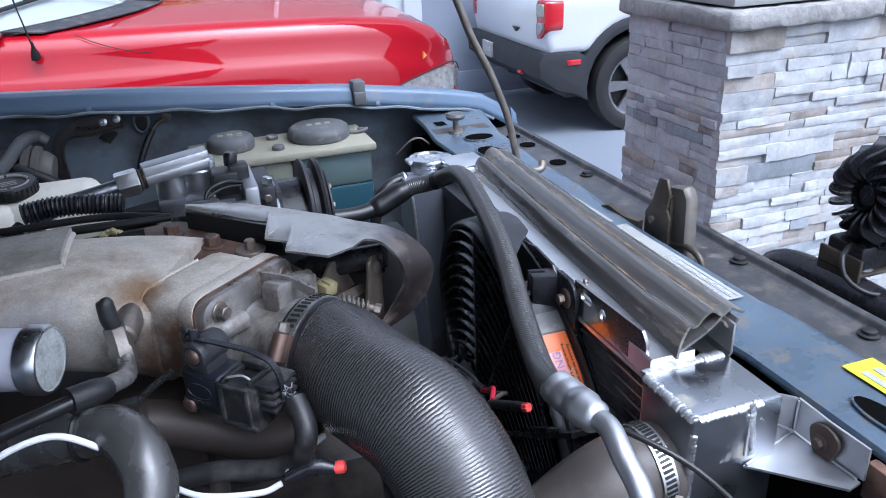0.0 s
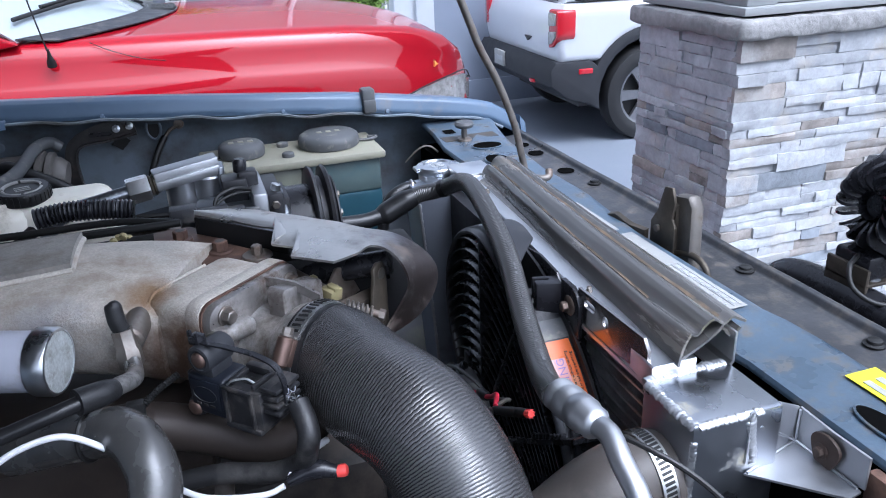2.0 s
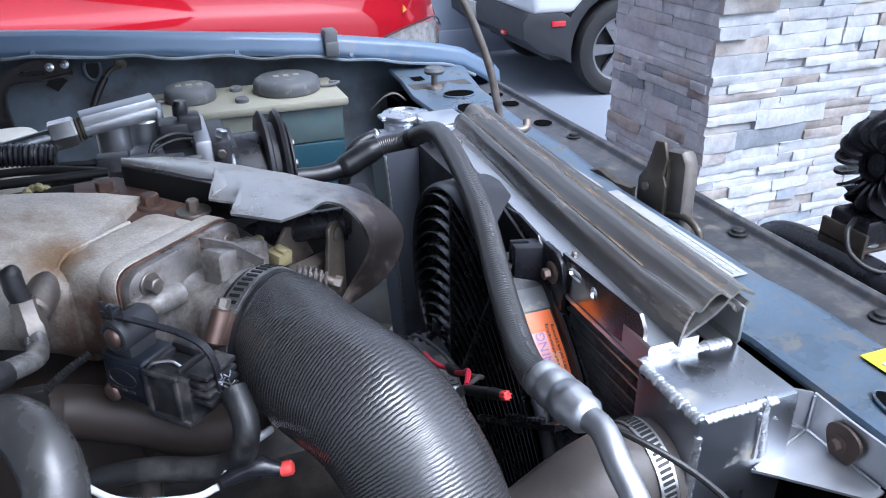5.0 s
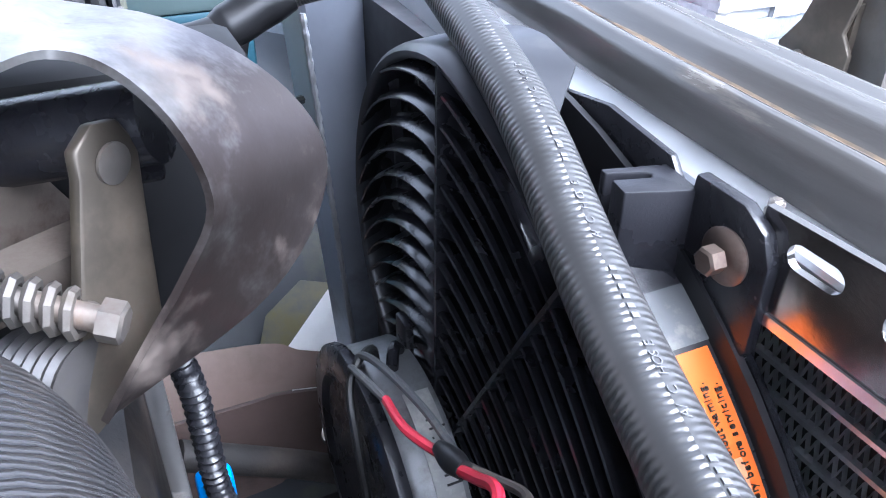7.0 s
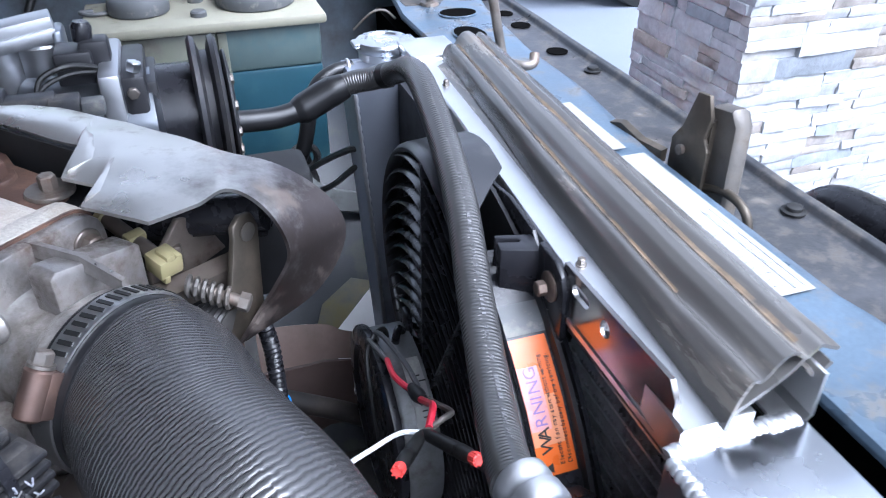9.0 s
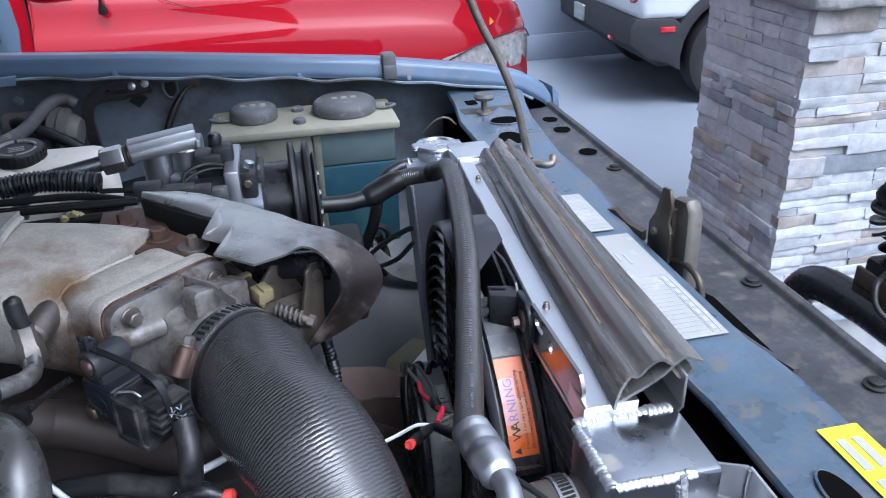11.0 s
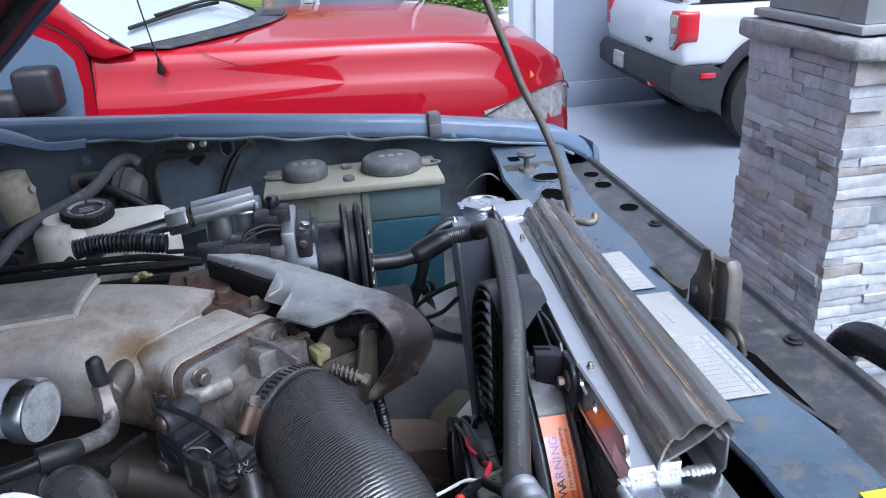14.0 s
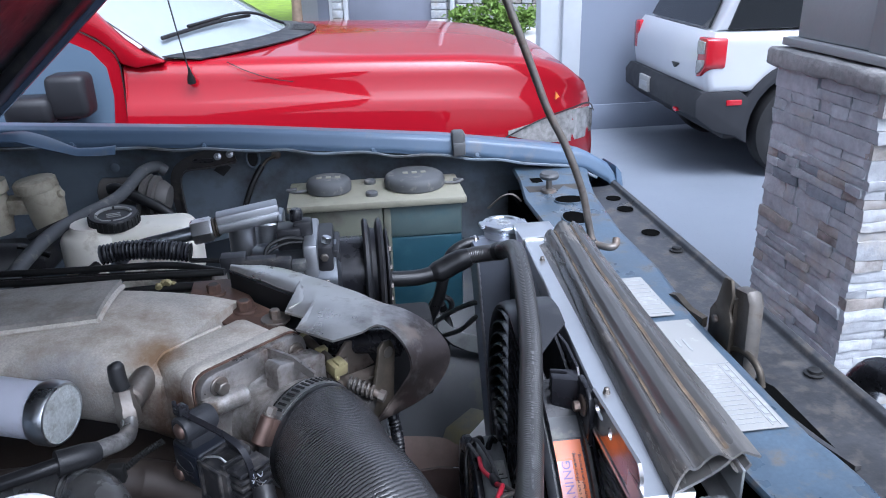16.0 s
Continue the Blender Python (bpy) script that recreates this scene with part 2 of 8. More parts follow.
def ribs(freq, wobble, across=0.0, slant=0.0, detail_scale=0.6):
    """Relief of fine wavy ribs round a hose, from its UVs."""
    def make(N, L, tc):
        w = N.new("ShaderNodeTexWave")
        w.wave_type, w.bands_direction, w.wave_profile = "BANDS", "X", "SIN"
        w.inputs["Scale"].default_value, w.inputs["Distortion"].default_value = freq, wobble
        w.inputs["Detail"].default_value, w.inputs["Detail Scale"].default_value = 2.0, detail_scale
        src = tc.outputs["UV"]
        if slant:
            vm = N.new("ShaderNodeMapping")
            vm.inputs["Rotation"].default_value = (0, 0, slant)
            L.new(src, vm.inputs["Vector"])
            src = vm.outputs[0]
        L.new(src, w.inputs["Vector"])
        if across:
            w2 = N.new("ShaderNodeTexWave")
            w2.wave_type, w2.bands_direction = "BANDS", "Y"
            w2.inputs["Scale"].default_value, w2.inputs["Distortion"].default_value = across, 1.0
            L.new(src, w2.inputs["Vector"])
            mu = N.new("ShaderNodeMath")
            mu.operation = "MULTIPLY"
            L.new(w.outputs["Fac"], mu.inputs[0])
            L.new(w2.outputs["Fac"], mu.inputs[1])
            return mu.outputs[0]
        return w.outputs["Fac"]
    return make


M = {}
M["rubber"] = mat("black_rubber", (0.015, 0.015, 0.016), 0.4, vary=0.25, scale=30, dirt=(0.09, 0.085, 0.08), dirt_amount=0.15, dirt_scale=14, bump=0.0004, bump_scale=400)
M["rubber_smooth"] = mat("smooth_rubber", (0.012, 0.012, 0.013), 0.34, vary=0.2, scale=40, rough_vary=0.08)
# rib highlights and groove shade of duct and hose partly painted by relief height
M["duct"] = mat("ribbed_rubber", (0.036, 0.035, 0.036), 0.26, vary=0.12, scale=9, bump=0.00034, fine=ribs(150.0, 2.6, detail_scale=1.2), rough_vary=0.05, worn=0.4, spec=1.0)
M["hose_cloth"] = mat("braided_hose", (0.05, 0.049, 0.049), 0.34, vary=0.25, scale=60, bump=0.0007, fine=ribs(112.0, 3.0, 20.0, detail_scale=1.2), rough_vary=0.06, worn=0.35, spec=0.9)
M["plastic"] = mat("black_plastic", (0.014, 0.014, 0.017), 0.28, vary=0.25, scale=40, bump=0.00015, bump_scale=900)
M["plastic_dusty"] = mat("dusty_plastic", (0.025, 0.026, 0.03), 0.5, vary=0.3, scale=25, dirt=(0.11, 0.1, 0.09), dirt_amount=0.3, dirt_scale=18, bump=0.0002, bump_scale=500)
M["navy"] = mat("navy_plastic", (0.009, 0.011, 0.017), 0.38, vary=0.3, scale=30, dirt=(0.035, 0.036, 0.04), dirt_amount=0.3, dirt_scale=20)
M["blue"] = mat("dusty_blue_paint", (0.062, 0.09, 0.124), 0.36, vary=0.35, scale=11, dirt=(0.12, 0.105, 0.085), dirt_amount=0.3, dirt_scale=30, coat=0.2, rough_vary=0.18, bump=0.0002, bump_scale=260, grain=0.1)
M["blue_clean"] = mat("blue_fender_paint", (0.08, 0.12, 0.18), 0.42, vary=0.14, scale=5, dirt=(0.13, 0.14, 0.16), dirt_amount=0.2, dirt_scale=14, coat=0.15)
M["apron"] = mat("grimy_blue_apron", (0.15, 0.18, 0.215), 0.45, vary=0.3, scale=4, dirt=(0.07, 0.068, 0.065), dirt_amount=0.45, dirt_scale=6, bump=0.0004, bump_scale=60)
M["strip"] = mat("worn_dark_trim", (0.036, 0.037, 0.041), 0.38, vary=0.5, scale=12, dirt=(0.1, 0.09, 0.08), dirt_amount=0.36, dirt_scale=38, bump=0.0004, bump_scale=120, grain=0.15, rough_vary=0.15)
M["seal"] = mat("worn_rubber_seal", (0.075, 0.072, 0.069), 0.26, vary=0.4, scale=14, dirt=(0.2, 0.175, 0.145), dirt_amount=0.24, dirt_scale=40, stretch=(1, 0.14, 1), bump=0.00025, bump_scale=150, rough_vary=0.1, spec=1.0)
M["solenoid"] = mat("grey_moulded_solenoid", (0.11, 0.102, 0.095), 0.5, vary=0.2, scale=20, dirt=(0.08, 0.075, 0.068), dirt_amount=0.3, dirt_scale=24)
M["dust"] = mat("settled_brown_dust", (0.15, 0.11, 0.072), 0.6, vary=0.45, scale=60, dirt=(0.055, 0.05, 0.045), dirt_amount=0.5, dirt_scale=45)
M["shroud"] = mat("satin_black_shroud", (0.022, 0.023, 0.027), 0.36, vary=0.2, scale=30, dirt=(0.06, 0.06, 0.06), dirt_amount=0.12, dirt_scale=30, spec=0.7)
M["slat"] = mat("glossy_black_slat", (0.013, 0.013, 0.016), 0.24, vary=0.2, scale=40, spec=0.8)
# bluish base colour holds the skylit shade of the far tank
M["alu_shade"] = mat("sky_shaded_aluminium", (0.36, 0.39, 0.46), 0.42, 0.85, vary=0.12, scale=8, bump=0.0002, bump_scale=120, dirt=(0.2, 0.21, 0.24), dirt_amount=0.25, dirt_scale=9)
M["cast"] = mat("cast_aluminium", (0.47, 0.435, 0.385), 0.6, 0.3, vary=0.3, scale=13, dirt=(0.27, 0.215, 0.16), dirt_amount=0.34, dirt_scale=14, bump=0.0009, bump_scale=480, grain=0.13, stains=(((0.105, -0.085, 0.135), 0.03, (0.12, 0.06, 0.03)), ((0.1, -0.075, 0.09), 0.05, (0.07, 0.04, 0.025)), ((0.0, -0.06, 0.15), 0.04, (0.3, 0.29, 0.29)), ((0.09, -0.04, 0.17), 0.02, (0.2, 0.12, 0.06))))
M["badge_field"] = mat("dull_cast_field", (0.27, 0.255, 0.235), 0.62, 0.3, vary=0.3, scale=24, dirt=(0.16, 0.135, 0.11), dirt_amount=0.35, dirt_scale=30, bump=0.0009, bump_scale=480, grain=0.13)
M["cast_smooth"] = mat("machined_cast", (0.33, 0.315, 0.3), 0.4, 0.7, vary=0.35, scale=30, dirt=(0.09, 0.068, 0.05), dirt_amount=0.48, dirt_scale=26, bump=0.0006, bump_scale=350, grain=0.15)
M["alu"] = mat("brushed_aluminium", (0.76, 0.77, 0.78), 0.34, 1.0, vary=0.08, scale=15, bump=0.0001, bump_scale=300, rough_vary=0.08)
M["alu_stained"] = mat("stained_aluminium", (0.42, 0.44, 0.48), 0.3, 1.0, vary=0.08, scale=15, dirt=(0.36, 0.33, 0.24), dirt_amount=0.1, dirt_scale=25)
M["weld"] = mat("weld_bead", (0.56, 0.57, 0.59), 0.5, 1.0, vary=0.12, scale=60, bump=0.0003, bump_scale=400)
M["alu_matte"] = mat("matte_aluminium", (0.47, 0.48, 0.5), 0.46, 1.0, vary=0.1, scale=30, bump=0.0002, bump_scale=300)
M["alu_dull"] = mat("dull_aluminium", (0.3, 0.32, 0.35), 0.36, 1.0, vary=0.18, scale=18, dirt=(0.2, 0.19, 0.18), dirt_amount=0.2, dirt_scale=25, bump=0.0003, bump_scale=60)
M["zinc_rough"] = mat("rough_zinc_face", (0.5, 0.52, 0.51), 0.5, 0.3, vary=0.2, scale=60, dirt=(0.24, 0.23, 0.2), dirt_amount=0.4, dirt_scale=70, bump=0.0006, bump_scale=400, grain=0.15)
M["hose_dull"] = mat("dull_grey_hose", (0.05, 0.049, 0.048), 0.26, vary=0.25, scale=18, dirt=(0.1, 0.095, 0.09), dirt_amount=0.18, dirt_scale=26, spec=0.9, bump=0.0005, bump_scale=70, grain=0.12)
M["pipe_dark"] = mat("satin_dark_pipe", (0.36, 0.35, 0.34), 0.32, 0.8, vary=0.4, scale=26, dirt=(0.09, 0.085, 0.08), dirt_amount=0.35, dirt_scale=34, bump=0.0004, bump_scale=160, grain=0.15)
M["hose_brown"] = mat("dusty_brown_rubber", (0.075, 0.065, 0.058), 0.45, vary=0.2, scale=20, dirt=(0.12, 0.1, 0.085), dirt_amount=0.3, dirt_scale=20, bump=0.0003, bump_scale=300)
M["copper"] = mat("rusty_copper_housing", (0.17, 0.115, 0.095), 0.42, 0.8, vary=0.25, scale=60, dirt=(0.12, 0.07, 0.05), dirt_amount=0.4, dirt_scale=70)
M["red_trim"] = mat("dark_gloss_paint", (0.05, 0.07, 0.11), 0.15, vary=0.1, scale=6, coat=0.8)
M["door_glass"] = mat("blue_grey_door_glass", (0.1, 0.14, 0.19), 0.08, vary=0.06, scale=3, rough_vary=0.02)
# near-white base colour stands in for bright ground below the bay
M["white_sheet"] = mat("pale_ground_standin", (0.84, 0.84, 0.82), 0.6, vary=0.1, scale=20)
M["steel"] = mat("zinc_steel", (0.55, 0.55, 0.55), 0.33, 0.95, vary=0.12, scale=60, dirt=(0.18, 0.13, 0.09), dirt_amount=0.15, dirt_scale=60)
M["chrome"] = mat("bright_zinc", (0.6, 0.62, 0.65), 0.32, 1.0, vary=0.1, scale=60, bump=0.0001, bump_scale=300)
M["steel_old"] = mat("aged_steel", (0.22, 0.2, 0.18), 0.46, 0.85, vary=0.25, scale=50, dirt=(0.14, 0.1, 0.075), dirt_amount=0.35, dirt_scale=40)
M["rust"] = mat("rust_brown_steel", (0.085, 0.05, 0.038), 0.6, 0.3, vary=0.25, scale=30, dirt=(0.16, 0.09, 0.06), dirt_amount=0.35, dirt_scale=30, bump=0.0003, bump_scale=300)
M["shield"] = mat("worn_shield_steel", (0.5, 0.49, 0.47), 0.32, 0.85, vary=0.22, scale=9, dirt=(0.16, 0.13, 0.11), dirt_amount=0.2, dirt_scale=30, bump=0.0004, bump_scale=40, rough_vary=0.1, stains=(((0.1, -0.06, 0.035), 0.08, (0.075, 0.06, 0.06)), ((0.045, -0.085, 0.0), 0.06, (0.075, 0.06, 0.055))))
# near-black base colour paints the shade below the shield
M["shield_shade"] = mat("shield_shade_black", (0.006, 0.006, 0.007), 0.7, vary=0.3, scale=20)
M["tan"] = mat("tan_plated_steel", (0.08, 0.068, 0.054), 0.45, 0.6, vary=0.25, scale=30, dirt=(0.1, 0.08, 0.06), dirt_amount=0.4, dirt_scale=30)
M["cream"] = mat("cream_plastic", (0.27, 0.235, 0.12), 0.45, vary=0.1, scale=40, dirt=(0.3, 0.24, 0.14), dirt_amount=0.2, dirt_scale=60)
M["cream_old"] = mat("dirty_cream_plastic", (0.42, 0.38, 0.29), 0.5, vary=0.2, scale=18, dirt=(0.2, 0.17, 0.12), dirt_amount=0.35, dirt_scale=20)
M["white_plastic"] = mat("aged_white_plastic", (0.8, 0.76, 0.66), 0.45, vary=0.08, scale=18, dirt=(0.42, 0.36, 0.26), dirt_amount=0.2, dirt_scale=20)
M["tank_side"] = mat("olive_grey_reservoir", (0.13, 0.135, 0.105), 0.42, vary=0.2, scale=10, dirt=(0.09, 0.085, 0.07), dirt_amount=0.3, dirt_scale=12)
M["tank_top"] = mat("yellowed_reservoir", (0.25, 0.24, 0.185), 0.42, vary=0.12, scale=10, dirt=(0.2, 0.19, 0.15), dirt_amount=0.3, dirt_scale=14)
M["coolant"] = mat("blue_filled_reservoir", (0.022, 0.065, 0.09), 0.35, vary=0.25, scale=10, dirt=(0.045, 0.1, 0.115), dirt_amount=0.35, dirt_scale=10)
M["tank_blue"] = mat("bluish_reservoir_wall", (0.09, 0.125, 0.125), 0.42, vary=0.25, scale=10, dirt=(0.06, 0.12, 0.14), dirt_amount=0.3, dirt_scale=9)
M["cap"] = mat("grey_rubber_cap", (0.08, 0.083, 0.087), 0.55, vary=0.15, scale=30, dirt=(0.2, 0.19, 0.17), dirt_amount=0.2, dirt_scale=40)
M["core"] = mat("black_core", (0.02, 0.02, 0.022), 0.4, 0.2, vary=0.3, scale=40)
M["fin"] = mat("core_fin", (0.62, 0.62, 0.63), 0.35, 0.9, vary=0.2, scale=80)
M["brown_pipe"] = mat("grimy_brown_pipe", (0.041, 0.032, 0.027), 0.5, 0.2, vary=0.35, scale=20, dirt=(0.045, 0.034, 0.027), dirt_amount=0.3, dirt_scale=22)
M["grime"] = mat("greasy_engine_metal", (0.022, 0.02, 0.019), 0.5, 0.2, vary=0.4, scale=14, dirt=(0.06, 0.048, 0.04), dirt_amount=0.4, dirt_scale=16, bump=0.001, bump_scale=90)
M["dark"] = mat("black_painted_steel", (0.02, 0.02, 0.023), 0.45, vary=0.3, scale=12, dirt=(0.06, 0.055, 0.05), dirt_amount=0.35, dirt_scale=12)
M["arch"] = mat("dirty_dark_blue_arch", (0.018, 0.022, 0.028), 0.5, vary=0.4, scale=6, dirt=(0.07, 0.07, 0.04), dirt_amount=0.22, dirt_scale=5, bump=0.0005, bump_scale=40)
M["latch_grey"] = mat("dull_grey_steel", (0.12, 0.11, 0.1), 0.5, 0.5, vary=0.3, scale=40, dirt=(0.09, 0.075, 0.06), dirt_amount=0.4, dirt_scale=40, bump=0.0004, bump_scale=200)
# flat dull black that paints the dark of gaps and holes
M["shade_black"] = mat("painted_shade_black", (0.004, 0.004, 0.004), 1.0, spec=0.0)
M["plug_grey"] = mat("dusty_grey_plug", (0.018, 0.018, 0.02), 0.45, vary=0.3, scale=60, dirt=(0.075, 0.068, 0.062), dirt_amount=0.35, dirt_scale=60)
M["motor_grey"] = mat("grey_motor_steel", (0.2, 0.205, 0.21), 0.4, 0.5, vary=0.2, scale=30, dirt=(0.08, 0.075, 0.07), dirt_amount=0.3, dirt_scale=30)
M["rail_brown"] = mat("dusty_brown_rail", (0.105, 0.074, 0.062), 0.6, vary=0.3, scale=12, dirt=(0.08, 0.056, 0.045), dirt_amount=0.3, dirt_scale=14)
# slightly darker brown for the upright face of the rail
M["rail_side"] = mat("darker_brown_rail", (0.1, 0.07, 0.062), 0.55, vary=0.3, scale=14, dirt=(0.05, 0.035, 0.03), dirt_amount=0.3, dirt_scale=14)
M["arch_lip"] = mat("grey_arch_lip", (0.11, 0.115, 0.115), 0.5, vary=0.2, scale=16, dirt=(0.05, 0.05, 0.048), dirt_amount=0.3, dirt_scale=20)
M["mottled_sheet"] = mat("yellow_mottled_filler", (0.055, 0.06, 0.062), 0.6, vary=0.3, scale=14, dirt=(0.12, 0.105, 0.05), dirt_amount=0.45, dirt_scale=9)
M["bolt_brown"] = mat("brown_steel_bolt", (0.19, 0.145, 0.12), 0.4, 0.8, vary=0.25, scale=80, dirt=(0.1, 0.07, 0.055), dirt_amount=0.35, dirt_scale=90)
M["hose_print"] = mat("faded_hose_print", (0.12, 0.12, 0.125), 0.6, vary=0.4, scale=200)
M["arm_brown"] = mat("stained_cast_arm", (0.15, 0.125, 0.105), 0.5, 0.5, vary=0.3, scale=40, dirt=(0.07, 0.05, 0.04), dirt_amount=0.4, dirt_scale=40, bump=0.0004, bump_scale=200)
M["cast_edge"] = mat("worn_cast_face", (0.32, 0.3, 0.285), 0.34, 0.75, vary=0.4, scale=40, dirt=(0.09, 0.065, 0.05), dirt_amount=0.5, dirt_scale=45, bump=0.0006, bump_scale=350)
M["brown_dark"] = mat("dark_rusty_washer", (0.05, 0.034, 0.027), 0.6, 0.3, vary=0.3, scale=60)
# dark surface for the unseen sheet that cuts bounce light
M["dark_ground"] = mat("bounce_cut_dark", (0.05, 0.05, 0.052), 0.85, vary=0.2, scale=3, bump=0.003, bump_scale=120)
M["orange"] = mat("orange_label", (0.62, 0.12, 0.015), 0.32, vary=0.05, scale=40)
M["orange_pale"] = mat("sun_faded_orange", (0.62, 0.24, 0.12), 0.32, vary=0.1, scale=60)
M["pink"] = mat("faded_label", (0.6, 0.28, 0.27), 0.32, vary=0.05, scale=40)
M["ink"] = mat("black_ink", (0.012, 0.012, 0.012), 0.45, vary=0.1)
M["violet_ink"] = mat("violet_ink", (0.22, 0.15, 0.35), 0.4, vary=0.1)
M["label_white"] = mat("white_label", (0.3, 0.3, 0.29), 0.5, vary=0.04, scale=30, dirt=(0.5, 0.5, 0.47), dirt_amount=0.15, dirt_scale=30)
M["print_grey"] = mat("grey_print", (0.34, 0.35, 0.36), 0.5, vary=0.1)
M["yellow"] = mat("yellow_label", (0.8, 0.76, 0.02), 0.35, vary=0.05, scale=30)
M["red_wire"] = mat("red_insulation", (0.6, 0.03, 0.06), 0.35, vary=0.1)
M["red_cap"] = mat("red_terminal", (0.75, 0.07, 0.06), 0.4, vary=0.15, scale=200)
M["white_wire"] = mat("white_insulation", (0.75, 0.75, 0.78), 0.35, vary=0.06)
M["lilac"] = mat("pale_plastic_tube", (0.42, 0.43, 0.49), 0.35, vary=0.06, scale=20, dirt=(0.3, 0.28, 0.26), dirt_amount=0.1, dirt_scale=30)
M["tape"] = mat("blue_tape", (0.01, 0.25, 0.8), 0.5, vary=0.1)
M["red_paint"] = mat("red_car_paint", (0.28, 0.003, 0.01), 0.4, vary=0.03, scale=3, spec=0.04, coat=0.75, rough_vary=0.02)
M["white_paint"] = mat("white_car_paint", (0.54, 0.55, 0.575), 0.25, vary=0.02, scale=3, coat=0.8, rough_vary=0.02)
M["clad"] = mat("grey_cladding", (0.03, 0.031, 0.035), 0.6, vary=0.12, scale=10, spec=0.25)
M["clad_dark"] = mat("black_mirror_plastic", (0.012, 0.012, 0.014), 0.5, vary=0.15, scale=12)
M["tyre"] = mat("tyre_rubber", (0.013, 0.013, 0.014), 0.65, vary=0.2, scale=15, bump=0.001, bump_scale=80)
M["rim"] = mat("dark_alloy", (0.18, 0.18, 0.19), 0.35, 0.7, vary=0.1)
M["glass"] = mat("tinted_glass", (0.012, 0.014, 0.016), 0.04, vary=0.05, rough_vary=0.01, spec=0.7)
# pale opaque base colour paints in the reflected sky
M["windscreen"] = mat("sky_painted_windscreen", (0.3, 0.34, 0.36), 0.04, vary=0.03, rough_vary=0.01, spec=1.0, coat=1.0)
M["lamp_red"] = mat("red_lens", (0.45, 0.01, 0.02), 0.12, vary=0.05, coat=0.6)
M["lamp_clear"] = mat("clear_lens", (0.3, 0.29, 0.28), 0.12, vary=0.5, scale=40, coat=0.6)
M["lamp_amber"] = mat("amber_lens", (0.8, 0.3, 0.06), 0.15, vary=0.05, coat=0.6)
M["floor"] = mat("grey_coated_concrete", (0.2, 0.222, 0.258), 0.38, vary=0.07, scale=2.0, dirt=(0.15, 0.165, 0.19), dirt_amount=0.16, dirt_scale=120, rough_vary=0.1)
M["wall"] = mat("grey_blue_siding_paint", (0.2, 0.225, 0.28), 0.6, vary=0.05, scale=2, bump=0.0006, bump_scale=60)
M["trim"] = mat("white_trim_paint", (0.5, 0.52, 0.54), 0.5, vary=0.04, scale=8)
M["siding"] = mat("woodgrain_siding", (0.26, 0.268, 0.27), 0.65, vary=0.07, scale=6, bump=0.0025, bump_scale=18)
M["stone"] = mat("ledgestone", (0.36, 0.37, 0.385), 0.85, vary=0.25, scale=12, dirt=(0.4, 0.37, 0.33), dirt_amount=0.28, dirt_scale=7, bump=0.005, bump_scale=38, random_tint=0.16, grain=0.1)
M["stone_warm"] = mat("warm_ledgestone", (0.25, 0.225, 0.205), 0.85, vary=0.4, scale=14, dirt=(0.37, 0.36, 0.35), dirt_amount=0.42, dirt_scale=8, bump=0.005, bump_scale=38, random_tint=0.16, grain=0.1)
M["stone_dark"] = mat("blue_grey_ledgestone", (0.22, 0.24, 0.265), 0.85, vary=0.25, scale=12, bump=0.005, bump_scale=38, random_tint=0.16, grain=0.1)
M["strap"] = mat("worn_black_strap", (0.035, 0.033, 0.033), 0.42, vary=0.3, scale=30, dirt=(0.09, 0.075, 0.065), dirt_amount=0.3, dirt_scale=24, bump=0.0003, bump_scale=150)
M["stone_cap"] = mat("cast_stone_cap", (0.24, 0.235, 0.23), 0.88, vary=0.25, scale=14, dirt=(0.34, 0.33, 0.32), dirt_amount=0.3, dirt_scale=18, bump=0.009, bump_scale=42, grain=0.12)
M["mortar"] = mat("mortar", (0.33, 0.33, 0.33), 0.9, vary=0.1, bump=0.002, bump_scale=60)
M["concrete"] = mat("driveway_concrete", (0.46, 0.46, 0.46), 0.8, vary=0.08, scale=1.5, bump=0.001, bump_scale=80)
M["lawn"] = mat("lawn", (0.2, 0.3, 0.03), 0.8, vary=0.35, scale=3, bump=0.02, bump_scale=25)
M["leaf"] = mat("leaf", (0.12, 0.2, 0.03), 0.55, vary=0.3, scale=5)
M["bark"] = mat("bark", (0.22, 0.16, 0.11), 0.85, vary=0.3, scale=6, bump=0.01, bump_scale=20)
M["garage_door"] = mat("slate_garage_door", (0.16, 0.17, 0.21), 0.55, vary=0.05, scale=3)
# ---- ground, house and distance ----
ground = single("ground", sheet(lambda u, v: (-90 + 180 * u, -60 + 180 * v, GROUND), 12, 12), M["floor"], "smooth grey-blue coated concrete floor and apron", "floor", kind="structure", smooth=0)
# added ground sheet, out of view, that cuts light bounced up onto the engine
bounce_sheet = single("parking_bay", sheet(lambda u, v: (-30 + 45 * u, -30 + 30.6 * v, GROUND + 0.004), 12, 8), M["dark_ground"], "dark ground sheet added out of view to cut bounced light", "ground", kind="structure", smooth=0)
driveway = single("driveway", sheet(lambda u, v: (-18 + 30 * u, 11.5 + 8.5 * v, GROUND + 0.004), 8, 4), M["concrete"], "pale concrete driveway of the house next door", "driveway", kind="structure", smooth=0)
lawn = single("lawn", sheet(lambda u, v: (-30 + 30.2 * u, 20 + 34 * v, GROUND + 0.02 + 1.2 * v + 0.05 * noise.noise(Vector((u * 30, v * 30, 0)))), 60, 50), M["lawn"], "bright green mown lawn", "lawn", kind="stuff")

